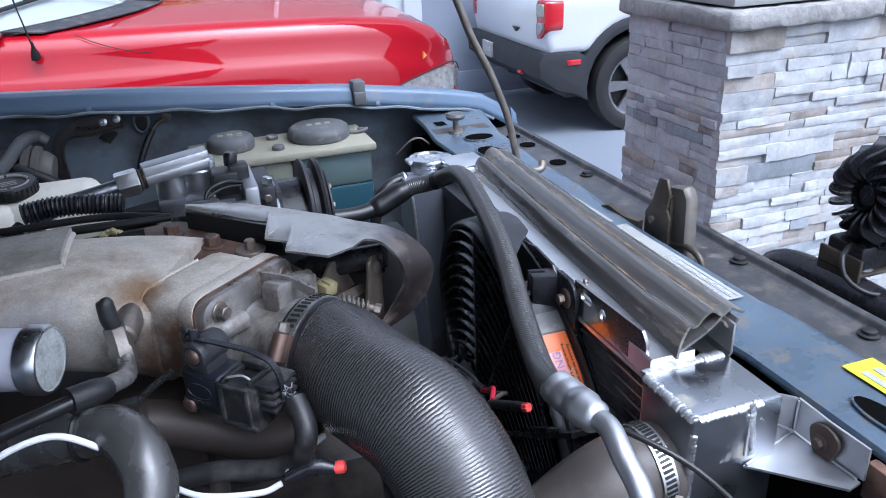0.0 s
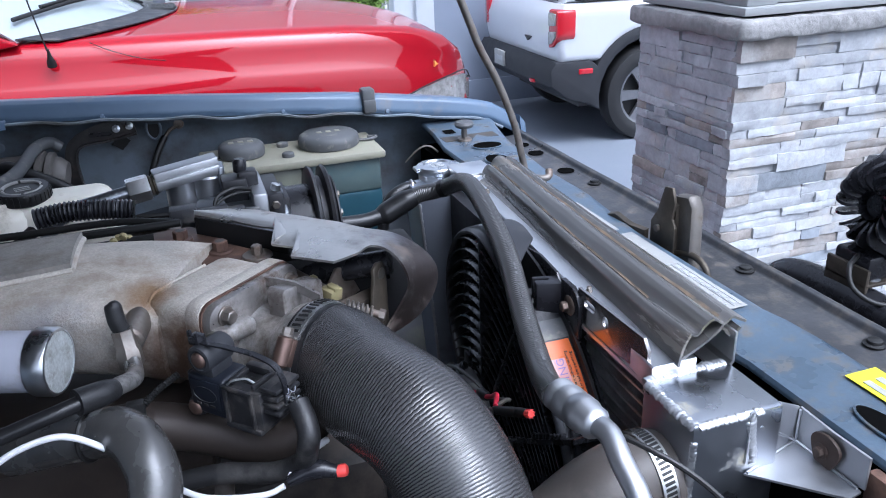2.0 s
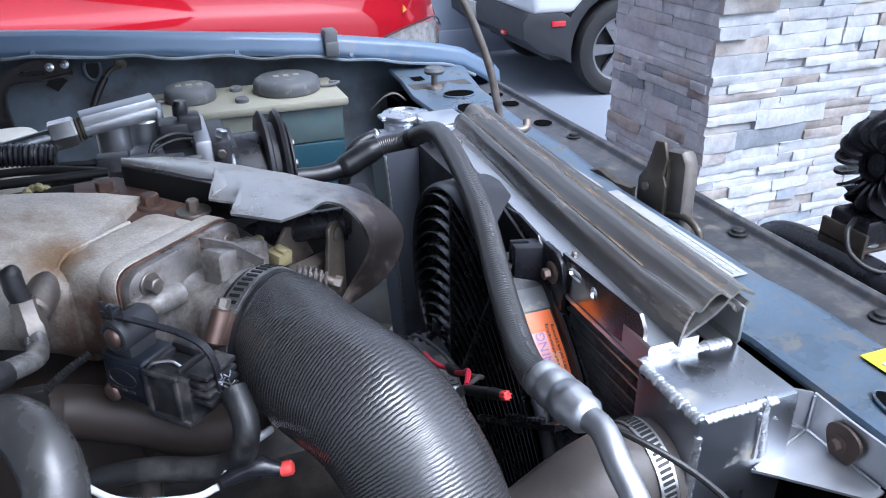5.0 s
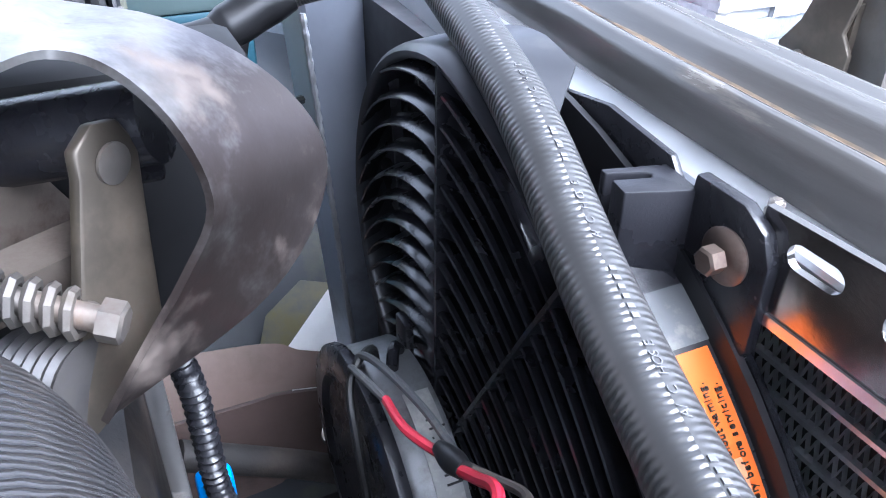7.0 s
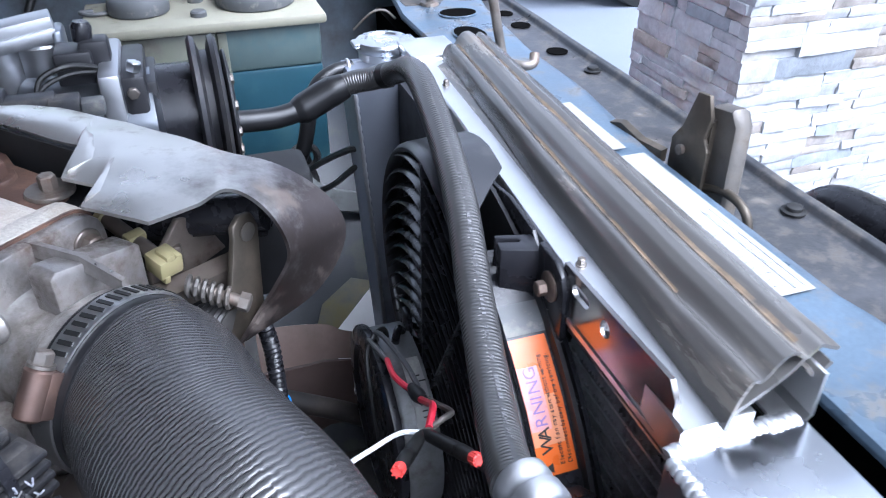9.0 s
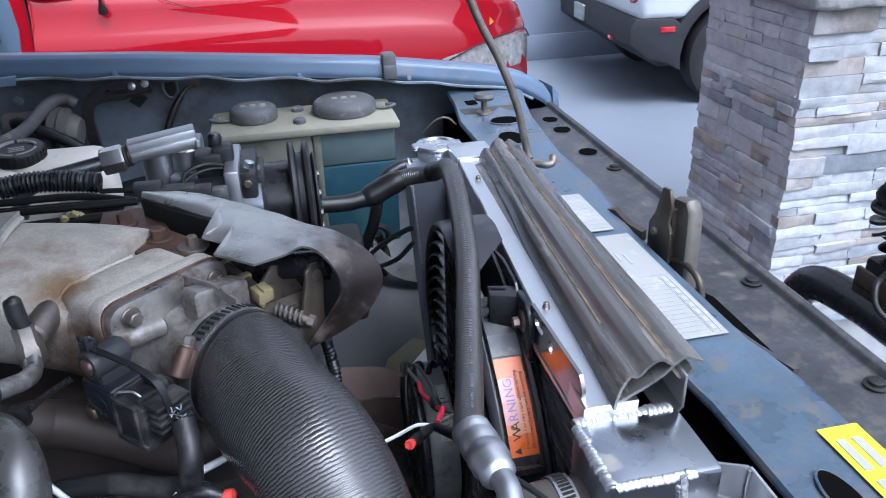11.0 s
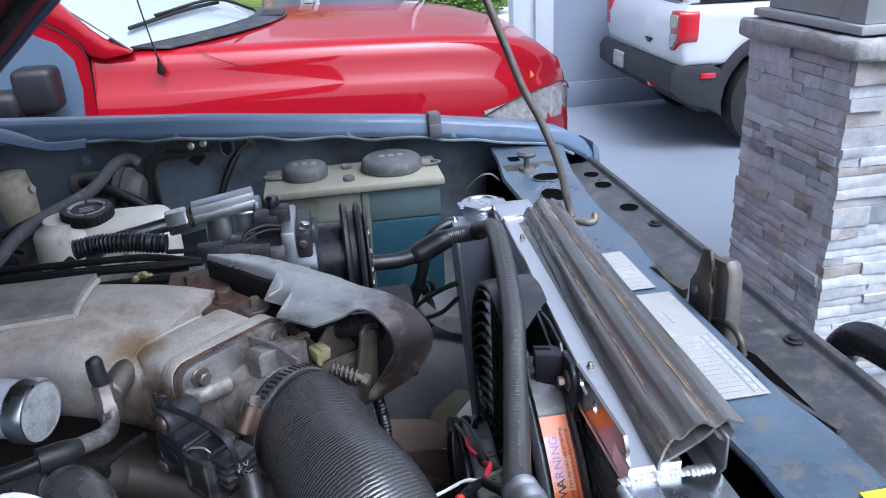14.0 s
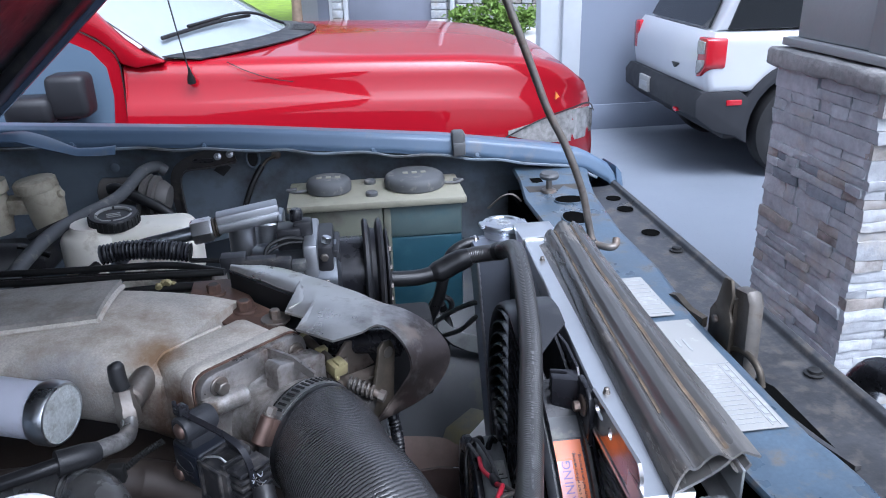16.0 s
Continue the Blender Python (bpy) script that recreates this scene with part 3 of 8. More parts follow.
# side wall behind the white car, with its corner trim
WY = 6.88
wall_side = thing("wall_side", (3.5, WY + 0.08, GROUND), "grey-blue painted garage wall with corner trim", "wall", kind="structure")
part("wall_panel", box(2.1, 10.0, WY, WY + 0.16, GROUND, 3.4), M["wall"], wall_side)
part("corner_trim", box(1.93, 2.11, WY - 0.04, WY + 0.2, GROUND, 3.4, 0.006), M["trim"], wall_side, "pale corner board")
part("base_strip", box(2.115, 10.0, WY - 0.015, WY + 0.01, GROUND, GROUND + 0.25, 0.004), M["wall"], wall_side)
wall_back = single("wall_back", box(10.0, 10.2, 1.0, WY + 0.2, GROUND, 3.4), M["wall"], "plain grey garage end wall", "wall", kind="structure")

# stone column base with sill and lap siding above
PX, PY0, PY1, PTOP = 1.15, 1.19, 1.69, 1.005
pillar = thing("stone_pillar", (1.6, 1.45, GROUND), "pale grey ledgestone pillar with a cast stone sill and wood-grain siding", "pillar", kind="structure")
part("pillar_core", box(PX + 0.035, 2.6, PY0 + 0.035, PY1 - 0.01, GROUND, PTOP), M["mortar"], pillar)
random.seed(11)


def sill_run(x0, x1, y0, y1):
    bm = box(x0, x1, y0, y1, PTOP, PTOP + 0.055, 0.012)
    bmesh.ops.subdivide_edges(bm, edges=[e for e in bm.edges if e.calc_length() > 0.05], cuts=14, use_grid_fill=True)
    for v in bm.verts:
        v.co += Vector((1, 1, 0.8)) * (0.006 * noise.noise(v.co * 17) + 0.006 * noise.noise(v.co * 60))
    return bm


part("sill", sill_run(PX - 0.03, 1.66, PY0 - 0.03, PY1 + 0.03), M["stone_cap"], pillar, "weathered grey cast stone sill")
part("sill", sill_run(1.665, 2.65, PY0 - 0.03, PY1 + 0.03), M["stone_cap"], pillar)
part("flashing", box(PX + 0.0, 2.62, PY0 + 0.0, PY1, PTOP + 0.062, PTOP + 0.085, 0.003), M["siding"], pillar)
for k in range(9):
    z = PTOP + 0.085 + 0.17 * k
    part("siding_board", box(PX + 0.03, 2.62, PY0 + 0.03, PY1 - 0.03, z + 0.002, z + 0.168, 0.004), M["siding"], pillar)
part("corner_board", box(PX + 0.018, PX + 0.12, PY0 + 0.018, PY0 + 0.12, PTOP + 0.085, PTOP + 1.6, 0.004), M["siding"], pillar)
upper_wall = single("upper_wall", box(PX + 0.03, 2.7, PY0 + 0.03, PY1 - 0.03, PTOP + 1.65, 4.2), M["siding"], "grey lap-sided house front above the pillar", "wall", kind="structure")
house_front = single("house_front", box(2.66, 3.4, 1.26, 1.6, GROUND, 4.2), M["siding"], "grey lap-sided house front", "wall", kind="structure")

# the house across the drive, past the corner
def far_box(a, b, out0, out1, z0, z1, bevel=0.0):
    k = 1.33
    bm = box(a * k, b * k, out0, out1, z0 * k, z1 * k, bevel)
    o, d = Vector((-0.45, 18.75, GROUND)), Vector((0.88, -0.47, 0)).normalized()
    bm.transform(Matrix.Translation(o) @ Matrix.Rotation(math.atan2(d.y, d.x), 4, "Z"))
    return bm


next_house = thing("neighbouring_house", (1.5, 17.5, GROUND), "grey house with slate garage doors and stone bases", "house")
part("wall", far_box(-0.6, 5.2, 0.05, 0.6, 0, 4.2), M["siding"], next_house)
part("garage_door", far_box(-0.2, 0.02, -0.02, 0.06, 0.0, 2.3), M["garage_door"], next_house, "slate-grey garage door")
for k in range(4):
    part("garage_door_panel", far_box(0.42, 2.0, -0.02, 0.06, 0.55 * k, 0.55 * k + 0.54, 0.012), M["garage_door"], next_house, "slate-grey garage door panel")
for a, b in ((0.04, 0.11), (0.33, 0.41)):
    part("door_trim", far_box(a, b, -0.06, 0.06, 0.0, 2.4, 0.01), M["trim"], next_house)
random.seed(5)
for a, b in ((0.12, 0.32), (2.02, 2.3), (2.5, 3.9)):
    z = 0.0
    while z < (2.2 if b < 2.4 else 0.75):
        h = random.uniform(0.09, 0.16)
        x = a
        while x < b - 0.02:
            w = min(random.uniform(0.16, 0.5), b - x)
            part("stone", far_box(x, x + w - 0.012, -0.1 - random.uniform(0, 0.03), 0.06, z, z + h - 0.012, 0.012), random.choice((M["stone"], M["stone"], M["stone_warm"])), next_house)
            x += w
        z += h
part("sill", far_box(2.45, 3.95, -0.2, 0.05, 0.75, 0.84, 0.015), M["stone_cap"], next_house)
part("downpipe", far_box(2.36, 2.44, -0.12, -0.02, 0, 3.6, 0.02), M["trim"], next_house)
corner_post = single("corner_post", box(1.72, 1.94, WY + 0.01, WY + 0.2, GROUND, 3.4, 0.01), M["trim"], "white rough-cast corner post of the garage", "post", kind="structure")


def clump(name, centre, size, count, seed, leaf, material, label, category, trunk=None):
    """Many small bent leaves scattered through an uneven crown."""
    random.seed(seed)
    t = thing(name, (centre[0], centre[1], GROUND), label, category)
    bm = bmesh.new()
    c = Vector(centre)
    lumps = [(c + Vector((random.gauss(0, 0.45) * size[0], random.gauss(0, 0.45) * size[1], random.gauss(0, 0.4) * size[2])), random.uniform(0.25, 0.5)) for _ in range(16)]
    for _ in range(count):
        o, s = random.choice(lumps)
        p = o + Vector((random.gauss(0, 0.5) * s * size[0], random.gauss(0, 0.5) * s * size[1], random.gauss(0, 0.5) * s * size[2]))
        if p.z < GROUND + 0.03:
            continue
        a = Vector((random.uniform(-1, 1), random.uniform(-1, 1), random.uniform(-0.6, 0.6))).normalized() * leaf * random.uniform(0.6, 1.3)
        b = a.cross(Vector((random.uniform(-1, 1), random.uniform(-1, 1), random.uniform(-1, 1)))).normalized() * leaf * 0.45
        v = [bm.verts.new(q) for q in (p - a, p + b + Vector((0, 0, leaf * 0.15)), p + a, p - b + Vector((0, 0, leaf * 0.15)))]
        bm.faces.new((v[0], v[1], v[2]))
        bm.faces.new((v[0], v[2], v[3]))
    part("crown", bm, material, t, smooth=0)
    if trunk:
        part("trunk", tube(trunk, 0.1, 10, 4, radii=[0.13, 0.1, 0.085, 0.05]), M["bark"], t)
        for k in range(5):
            a = Vector(trunk[-2]) + Vector((0, 0, 0.1 * k))
            d = Vector((math.cos(k * 1.4), math.sin(k * 1.4), 0.7)) * 0.8
            part("limb", tube([a, a + d * 0.5, a + d], 0.03, 8, 4, radii=[0.04, 0.012]), M["bark"], t)
    return t


clump("tree", (-2.0, 18.6, 2.3), (2.2, 1.9, 1.2), 9000, 3, 0.12, M["leaf"], "small leafy tree on the lawn edge", "tree", [(-1.17, 18.3, GROUND), (-1.16, 18.32, 0.5), (-1.22, 18.4, 1.4), (-1.3, 18.4, 2.4)])
clump("shrub", (2.45, 15.6, -0.2), (0.6, 0.4, 0.36), 1800, 4, 0.06, M["leaf"], "low dark green shrub by a stone wall", "shrub")
clump("shrub", (3.2, 15.2, -0.15), (0.55, 0.4, 0.42), 1800, 6, 0.06, M["leaf"], "low dark green shrub by a stone wall", "shrub")


# ---- white car ----
SUV = Matrix.Translation((2.548, 5.83, GROUND)) @ Matrix.Rotation(radians(-2.2), 4, "Z") @ Matrix.Scale(0.944, 4)
suv = thing("white_car", (3.6, 5.8, GROUND), "white compact off-road car with dark grey lower cladding, parked", "car")
suv_m = lambda bm: (bm.transform(SUV), bm)[1]


def arch(cx, cz, r, n=14, lo=None):
    lo = cz if lo is None else lo
    a0 = math.asin(max(-1, min(1, (lo - cz) / r)))
    return [(cx + r * math.cos(math.pi - a0 - (math.pi - 2 * a0) * k / n), cz + r * math.sin(math.pi - a0 - (math.pi - 2 * a0) * k / n)) for k in range(n + 1)]


SIDE = Matrix(((1, 0, 0, 0), (0, 0, -1, 0), (0, 1, 0, 0), (0, 0, 0, 1)))  # outline in x and z, thickness towards -y


def suv_side(poly, y0, y1, bevel, seg=3):
    bm = bmesh.new()
    bm.faces.new([bm.verts.new((x, y0, z)) for x, z in poly])
    g = bmesh.ops.extrude_face_region(bm, geom=bm.faces[:])
    bmesh.ops.translate(bm, verts=[v for v in g["geom"] if isinstance(v, bmesh.types.BMVert)], vec=(0, y1 - y0, 0))
    rim = [e for e in bm.edges if len(e.link_faces) == 2 and abs(e.verts[0].co.y - e.verts[1].co.y) < 1e-6]
    bmesh.ops.bevel(bm, geom=rim, offset=bevel, segments=seg, profile=0.6, affect="EDGES", clamp_overlap=True)
    return suv_m(bm)


white = [(0.03, 0.72), (0.0, 0.86), (0.0, 1.02), (0.03, 1.13), (0.08, 1.2), (4.2, 1.15), (4.3, 0.95), (4.28, 0.72), (4.1, 0.72)] + arch(3.55, 0.41, 0.55, 12, 0.72)[::-1] + arch(0.88, 0.41, 0.55, 12, 0.72)[::-1]
part("body", suv_side(white, -0.9, 0.9, 0.07), M["white_paint"], suv, "white painted body")
clad = [(-0.06, 0.54), (-0.07, 0.68), (-0.02, 0.745), (0.3, 0.745)] + arch(0.88, 0.41, 0.59, 14, 0.7) + [(1.44, 0.6), (2.96, 0.6)] + arch(3.55, 0.41, 0.59, 14, 0.7) + [(4.12, 0.72), (4.33, 0.6), (4.2, 0.3), (4.06, 0.3)] + arch(3.55, 0.41, 0.48, 14, 0.3)[::-1] + [(3.04, 0.28), (1.4, 0.28)] + arch(0.88, 0.41, 0.48, 14, 0.3)[::-1] + [(0.3, 0.36), (0.1, 0.42)]
part("cladding", suv_side(clad, -0.915, 0.915, 0.05, 2), M["clad"], suv, "dark grey plastic bumper and arch cladding")
part("underbody", suv_m(box(0.3, 4.1, -0.7, 0.7, 0.3, 0.7)), M["dark"], suv)
roof = [(0.12, 1.2), (0.32, 1.66), (0.5, 1.74), (2.6, 1.72), (3.2, 1.2)]
part("cabin", suv_side(roof, -0.78, 0.78, 0.06), M["white_paint"], suv)
part("rear_window", suv_m(prism([(-0.66, 0.0), (0.66, 0.0), (0.6, 0.4), (-0.6, 0.4)], Matrix.Translation((0.105, 0, 1.215)) @ Matrix(((0, 0.42, -0.9, 0), (-1, 0, 0, 0), (0, 0.9, 0.42, 0), (0, 0, 0, 1))), 0.02)), M["glass"], suv, "dark tinted rear window")
part("side_window", suv_m(prism([(0.2, 1.215), (0.34, 1.62), (2.5, 1.62), (2.95, 1.215)], Matrix.Translation((0, -0.775, 0)) @ SIDE, 0.02)), M["glass"], suv, "dark tinted side glass")
part("tailgate_recess", suv_m(prism([(-0.07, 0.015), (0.07, 0.015), (0.0, -0.025)], Matrix.Translation((0.0, -0.28, 0.88)) @ Matrix(((0, 0, -1, 0), (-1, 0, 0, 0), (0, 1, 0, 0), (0, 0, 0, 1))), 0.02)), M["ink"], suv)
TLM = Matrix(((0, 0, 1, 0), (1, 0, 0, 0), (0, 1, 0, 0), (0, 0, 0, 1)))
tail = part("tail_light", suv_m(prism(rounded([(-0.925, 0.95), (-0.83, 0.86), (-0.745, 0.845), (-0.745, 1.165), (-0.925, 1.165)], 0.03), Matrix.Translation((-0.02, 0, 0)) @ TLM, 0.17, 0.012)), M["lamp_red"], suv, "red tail light with clear lens")
part("clear_lens", suv_m(prism(rounded([(-0.9, 1.045), (-0.77, 1.03), (-0.77, 1.14), (-0.9, 1.14)], 0.015), Matrix.Translation((-0.034, 0, 0)) @ TLM, 0.02, 0.003)), M["lamp_clear"], tail)
part("clear_lens", suv_m(prism(rounded([(-0.9, 0.955), (-0.83, 0.89), (-0.77, 0.88), (-0.77, 0.985), (-0.9, 1.0)], 0.015), Matrix.Translation((-0.034, 0, 0)) @ TLM, 0.02, 0.003)), M["lamp_clear"], tail)
part("tail_light", suv_m(box(0.0, 0.15, 0.75, 0.915, 0.87, 1.155, 0.03)), M["lamp_red"], suv)
part("side_reflector", suv_m(box(0.19, 0.32, -0.925, -0.89, 0.63, 0.675, 0.006)), M["lamp_red"], suv, "red side reflector")
part("rear_reflector", suv_m(box(-0.085, -0.05, -0.56, -0.48, 0.525, 0.555, 0.006)), M["lamp_red"], suv)
plate = part("number_plate", suv_m(box(-0.088, -0.06, 0.16, 0.4, 0.56, 0.7, 0.004)), M["label_white"], suv, "white number plate")
part("plate_bar", suv_m(box(-0.091, -0.088, 0.19, 0.37, 0.61, 0.65)), M["print_grey"], plate)
for wx in (0.88, 3.55):
    for side in (-1, 1):
        c = SUV @ Vector((wx, side * 0.83, 0.4))
        ax = SUV.to_3x3() @ Vector((0, side, 0))
        wheel = part("wheel", lathe([(0.0, -0.1), (0.35, -0.11), (0.385, -0.1), (0.398, -0.06), (0.398, 0.04), (0.38, 0.078), (0.33, 0.09), (0.285, 0.088), (0.262, 0.07), (0.262, 0.0), (0.0, 0.0)], c, ax, 36, False), M["tyre"], suv, "black tyre")
        spokes = [prism([(0.05, -0.03), (0.25, -0.045), (0.25, 0.045), (0.05, 0.03)], Matrix.Translation(c) @ ax.to_track_quat("Z", "Y").to_matrix().to_4x4() @ Matrix.Rotation(k * math.pi / 3, 4, "Z") @ Matrix.Translation((0, 0, 0.03)), 0.03) for k in range(6)]
        part("rim", merge(lathe([(0.262, 0.0), (0.262, 0.068), (0.243, 0.062), (0.238, 0.0)], c, ax, 30, False), lathe([(0.07, 0), (0.07, 0.065), (0, 0.07)], c, ax, 16), *spokes), M["rim"], wheel, "dark six-spoke alloy rim")

# ---- red pickup ----
red = thing("red_pickup", (-0.3, 2.75, GROUND), "glossy red pickup truck parked alongside", "pickup truck")
TOPZ = [(-1.0, 1.055), (-0.6, 1.042), (-0.1, 1.03), (0.3, 1.015), (0.5, 0.99), (0.62, 0.95), (0.7, 0.89), (0.74, 0.83)]
HALF = [(-1.0, 0.735), (-0.2, 0.73), (0.3, 0.715), (0.5, 0.69), (0.62, 0.64), (0.7, 0.57), (0.74, 0.5)]


def red_section(x):
    z, h = interp(x, TOPZ), interp(x, HALF)
    low = interp(x, [(0.3, 0.15), (0.6, 0.25), (0.74, 0.5)])
    half = [(h + 0.0, low), (h + 0.015, 0.55 * low + 0.45 * (z - 0.2)), (h + 0.02, z - 0.17), (h + 0.005, z - 0.125), (h - 0.012, z - 0.1), (h - 0.018, z - 0.06), (h - 0.03, z - 0.018), (h - 0.055, z), (h - 0.12, z + 0.004), (h - 0.3, z + 0.014), (h - 0.5, z + 0.024), (0, z + 0.028)]
    return [Vector((x, 2.75 - a, b)) for a, b in half] + [Vector((x, 2.75 + a, b)) for a, b in half[-2::-1]]


xs = [-0.885, -0.7, -0.5, -0.3, -0.1, 0.1, 0.25, 0.38, 0.48, 0.56, 0.62, 0.66, 0.7, 0.725, 0.74]
part("front_body", loft([red_section(x) for x in xs], closed=False), M["red_paint"], red, "glossy red wing and bonnet", 50)
part("nose", box(0.3, 0.7, 2.3, 3.2, 0.45, 0.86, 0.06), M["clad"], red, "dark grille and bumper")
part("bumper", box(0.45, 0.8, 2.12, 3.38, 0.2, 0.5, 0.06, seg=4), M["chrome"], red)
hl = part("headlight", loft([[Vector((x, 2.75 - interp(x, HALF) - 0.024 + d, z)) for d, z in ((0.0, zl), (-0.004, (zl + zh) / 2), (0.0, zh), (0.07, zh), (0.07, zl))] for x, zl, zh in ((0.37, 0.75, 0.765), (0.48, 0.715, 0.79), (0.6, 0.7, 0.815), (0.68, 0.7, 0.81), (0.73, 0.71, 0.79))]), M["lamp_clear"], red, "clear headlight")
part("headlight_rim", tube([(0.36, 2.75 - 0.735, 0.745), (0.48, 2.75 - 0.722, 0.795), (0.6, 2.75 - 0.675, 0.82), (0.7, 2.75 - 0.585, 0.82), (0.74, 2.75 - 0.53, 0.78)], 0.0028, 8), M["ink"], hl)
part("bonnet_seam", tube([(-0.56, 2.05, 1.04), (-0.5, 2.03, 1.012), (-0.42, 2.016, 0.985), (-0.35, 2.013, 0.972)], 0.0014, 6), M["ink"], red)
part("wing_marker", prism([(0.548, 0.858), (0.562, 0.868), (0.55, 0.884)], Matrix.Translation((0, 2.076, 0)) @ SIDE, 0.012), M["lamp_amber"], red)
# cabin: door, pillar, screen
door = part("door", sheet(lambda u, v: (-2.0 + 1.115 * u - 0.9 * max(0, v - 0.56) * u, 2.022 + 0.14 * max(0, v - 0.6) ** 1.2 * 2.2, 0.1 + 1.57 * v), 24, 24, 0.03), M["red_paint"], red, "red door")
part("door_gap", tube([(-0.887, 2.012, 0.45), (-0.887, 2.01, 0.86), (-0.884, 2.012, 1.0), (-0.886, 2.014, 1.05), (-0.9, 2.014, 1.09), (-0.945, 2.014, 1.13), (-1.005, 2.014, 1.165), (-1.15, 2.014, 1.24)], 0.002, 6), M["ink"], red)
part("door_frame", prism([(-1.95, 0.75), (-0.89, 0.75), (-0.887, 1.045), (-0.9, 1.083), (-0.945, 1.125), (-1.005, 1.162), (-1.15, 1.232), (-1.5, 1.4), (-1.95, 1.42)], Matrix.Translation((0, 2.03, 0)) @ SIDE, 0.012), M["red_paint"], door)
part("door_glass", prism([(-1.95, 0.75), (-0.936, 0.75), (-0.933, 0.86), (-0.92, 0.953), (-0.927, 1.043), (-0.967, 1.095), (-1.036, 1.13), (-1.15, 1.19), (-1.5, 1.36), (-1.95, 1.36)], Matrix.Translation((0, 2.018, 0)) @ SIDE, 0.004), M["door_glass"], door, "blue-grey reflecting door glass")
mirror = part("door_mirror", merge(box(-1.2, -1.06, 1.84, 1.95, 0.9, 0.985, 0.025, seg=3), box(-1.075, -0.955, 1.86, 1.97, 0.915, 1.045, 0.022, seg=3)), M["clad_dark"], door, "black plastic door mirror")
part("mirror_arm", box(-1.1, -1.0, 1.9, 2.03, 0.9, 0.94, 0.015), M["clad_dark"], mirror)
part("a_pillar", prism([(-0.75, 1.05), (-0.815, 1.08), (-0.868, 1.124), (-0.911, 1.172), (-0.965, 1.241), (-1.1, 1.39), (-1.35, 1.63), (-1.5, 1.7), (-1.6, 1.62), (-1.3, 1.32), (-1.15, 1.24), (-1.005, 1.166), (-0.945, 1.131), (-0.9, 1.09), (-0.886, 1.05), (-0.84, 1.035)], Matrix.Translation((0, 2.075, 0)) @ SIDE, 0.052, 0.008), M["red_paint"], red, "red windscreen pillar")


part("pillar_base", prism([(-0.85, 0.95), (-0.83, 1.045), (-0.9, 1.14), (-1.1, 1.35), (-1.4, 1.4), (-1.3, 1.15), (-1.0, 0.95)], Matrix.Translation((0, 2.1, 0)) @ SIDE, 0.02), M["red_paint"], red)


def screen(u, v):
    y = 2.065 + 1.37 * u
    bow = 1 - (2 * u - 1) ** 2
    base = Vector((-0.76 + 0.36 * bow, y, 1.055 + 0.015 * bow))
    top = Vector((-1.55 + 0.2 * bow, 2.12 + 1.26 * u, 1.68))
    return base.lerp(top, v)


part("windscreen", sheet(screen, 16, 8, 0.006), M["windscreen"], red, "windscreen with the bright sky reflection painted into its colour")
part("screen_rubber", tube([screen(u / 10, 0) + Vector((0.008, 0, 0.004)) for u in range(11)], 0.006, 8, 3), M["rubber_smooth"], red)
part("far_pillar", tube([screen(1.0, v / 4) for v in range(5)], 0.04, 8, 3), M["clad"], red)
part("roof", box(-3.0, -1.45, 2.2, 3.3, 1.64, 1.72, 0.03), M["red_paint"], red)
part("cowl", sheet(lambda u, v: screen(u, 0) + Vector((-0.004 + 0.12 * v, 0, 0.006 - 0.012 * v)), 16, 3, 0.004), M["plastic_dusty"], red, "black cowl grille")
for k in range(9):
    u = 0.42 + 0.018 * k
    a = screen(u, 0)
    part("cowl_slat", box(a.x + 0.01, a.x + 0.11, a.y - 0.006, a.y + 0.006, a.z - 0.004, a.z + 0.008, 0.002), M["ink"], red)
wiper = part("wiper", tube([screen(0.42, 0.02) + Vector((0.02, 0, 0.02)), screen(0.3, 0.1) + Vector((0.02, 0, 0.03)), screen(0.1, 0.1) + Vector((0.02, 0, 0.02))], 0.0055, 8), M["ink"], red, "black wiper arm")
part("wiper_blade", tube([screen(0.33, 0.1) + Vector((0.012, 0, 0.016)), screen(0.18, 0.1) + Vector((0.01, 0, 0.016)), screen(0.03, 0.07) + Vector((0.01, 0, 0.016))], 0.007, 8), M["ink"], wiper)
ant = part("aerial", tube([(-0.672, 2.012, 1.0), (-0.7, 2.0, 1.2), (-0.735, 1.99, 1.5)], 0.0025, 8), M["ink"], red, "thin black aerial")
part("aerial_base", lathe([(0.0, -0.004), (0.014, 0.0), (0.013, 0.014), (0.006, 0.034), (0.003, 0.055)], (-0.672, 2.012, 0.985), (0, -0.35, 1), 14), M["ink"], ant)
part("bed", box(-4.2, -2.0, 2.03, 3.47, 0.15, 1.08, 0.04), M["red_paint"], red)
for wx in (0.12, -3.1):
    for y in (2.12, 3.38):
        part("wheel", lathe([(0.0, -0.1), (0.34, -0.12), (0.4, -0.09), (0.4, 0.07), (0.34, 0.11), (0.22, 0.09), (0, 0.08)], (wx, y, GROUND + 0.4), (0, -1, 0), 28), M["tyre"], red, "black tyre")
# ---- near truck: body, wings, support ----
FTOP = [(-1.0, 1.115), (-0.8, 1.104), (-0.4, 1.078), (0.0, 1.041), (0.2, 1.012), (0.28, 0.995), (0.33, 0.965), (0.35, 0.935)]
wing = thing("far_wing", (-0.3, 0.95, 0), "blue painted wing edge of the truck, bonnet up", "vehicle wing", kind="structure")


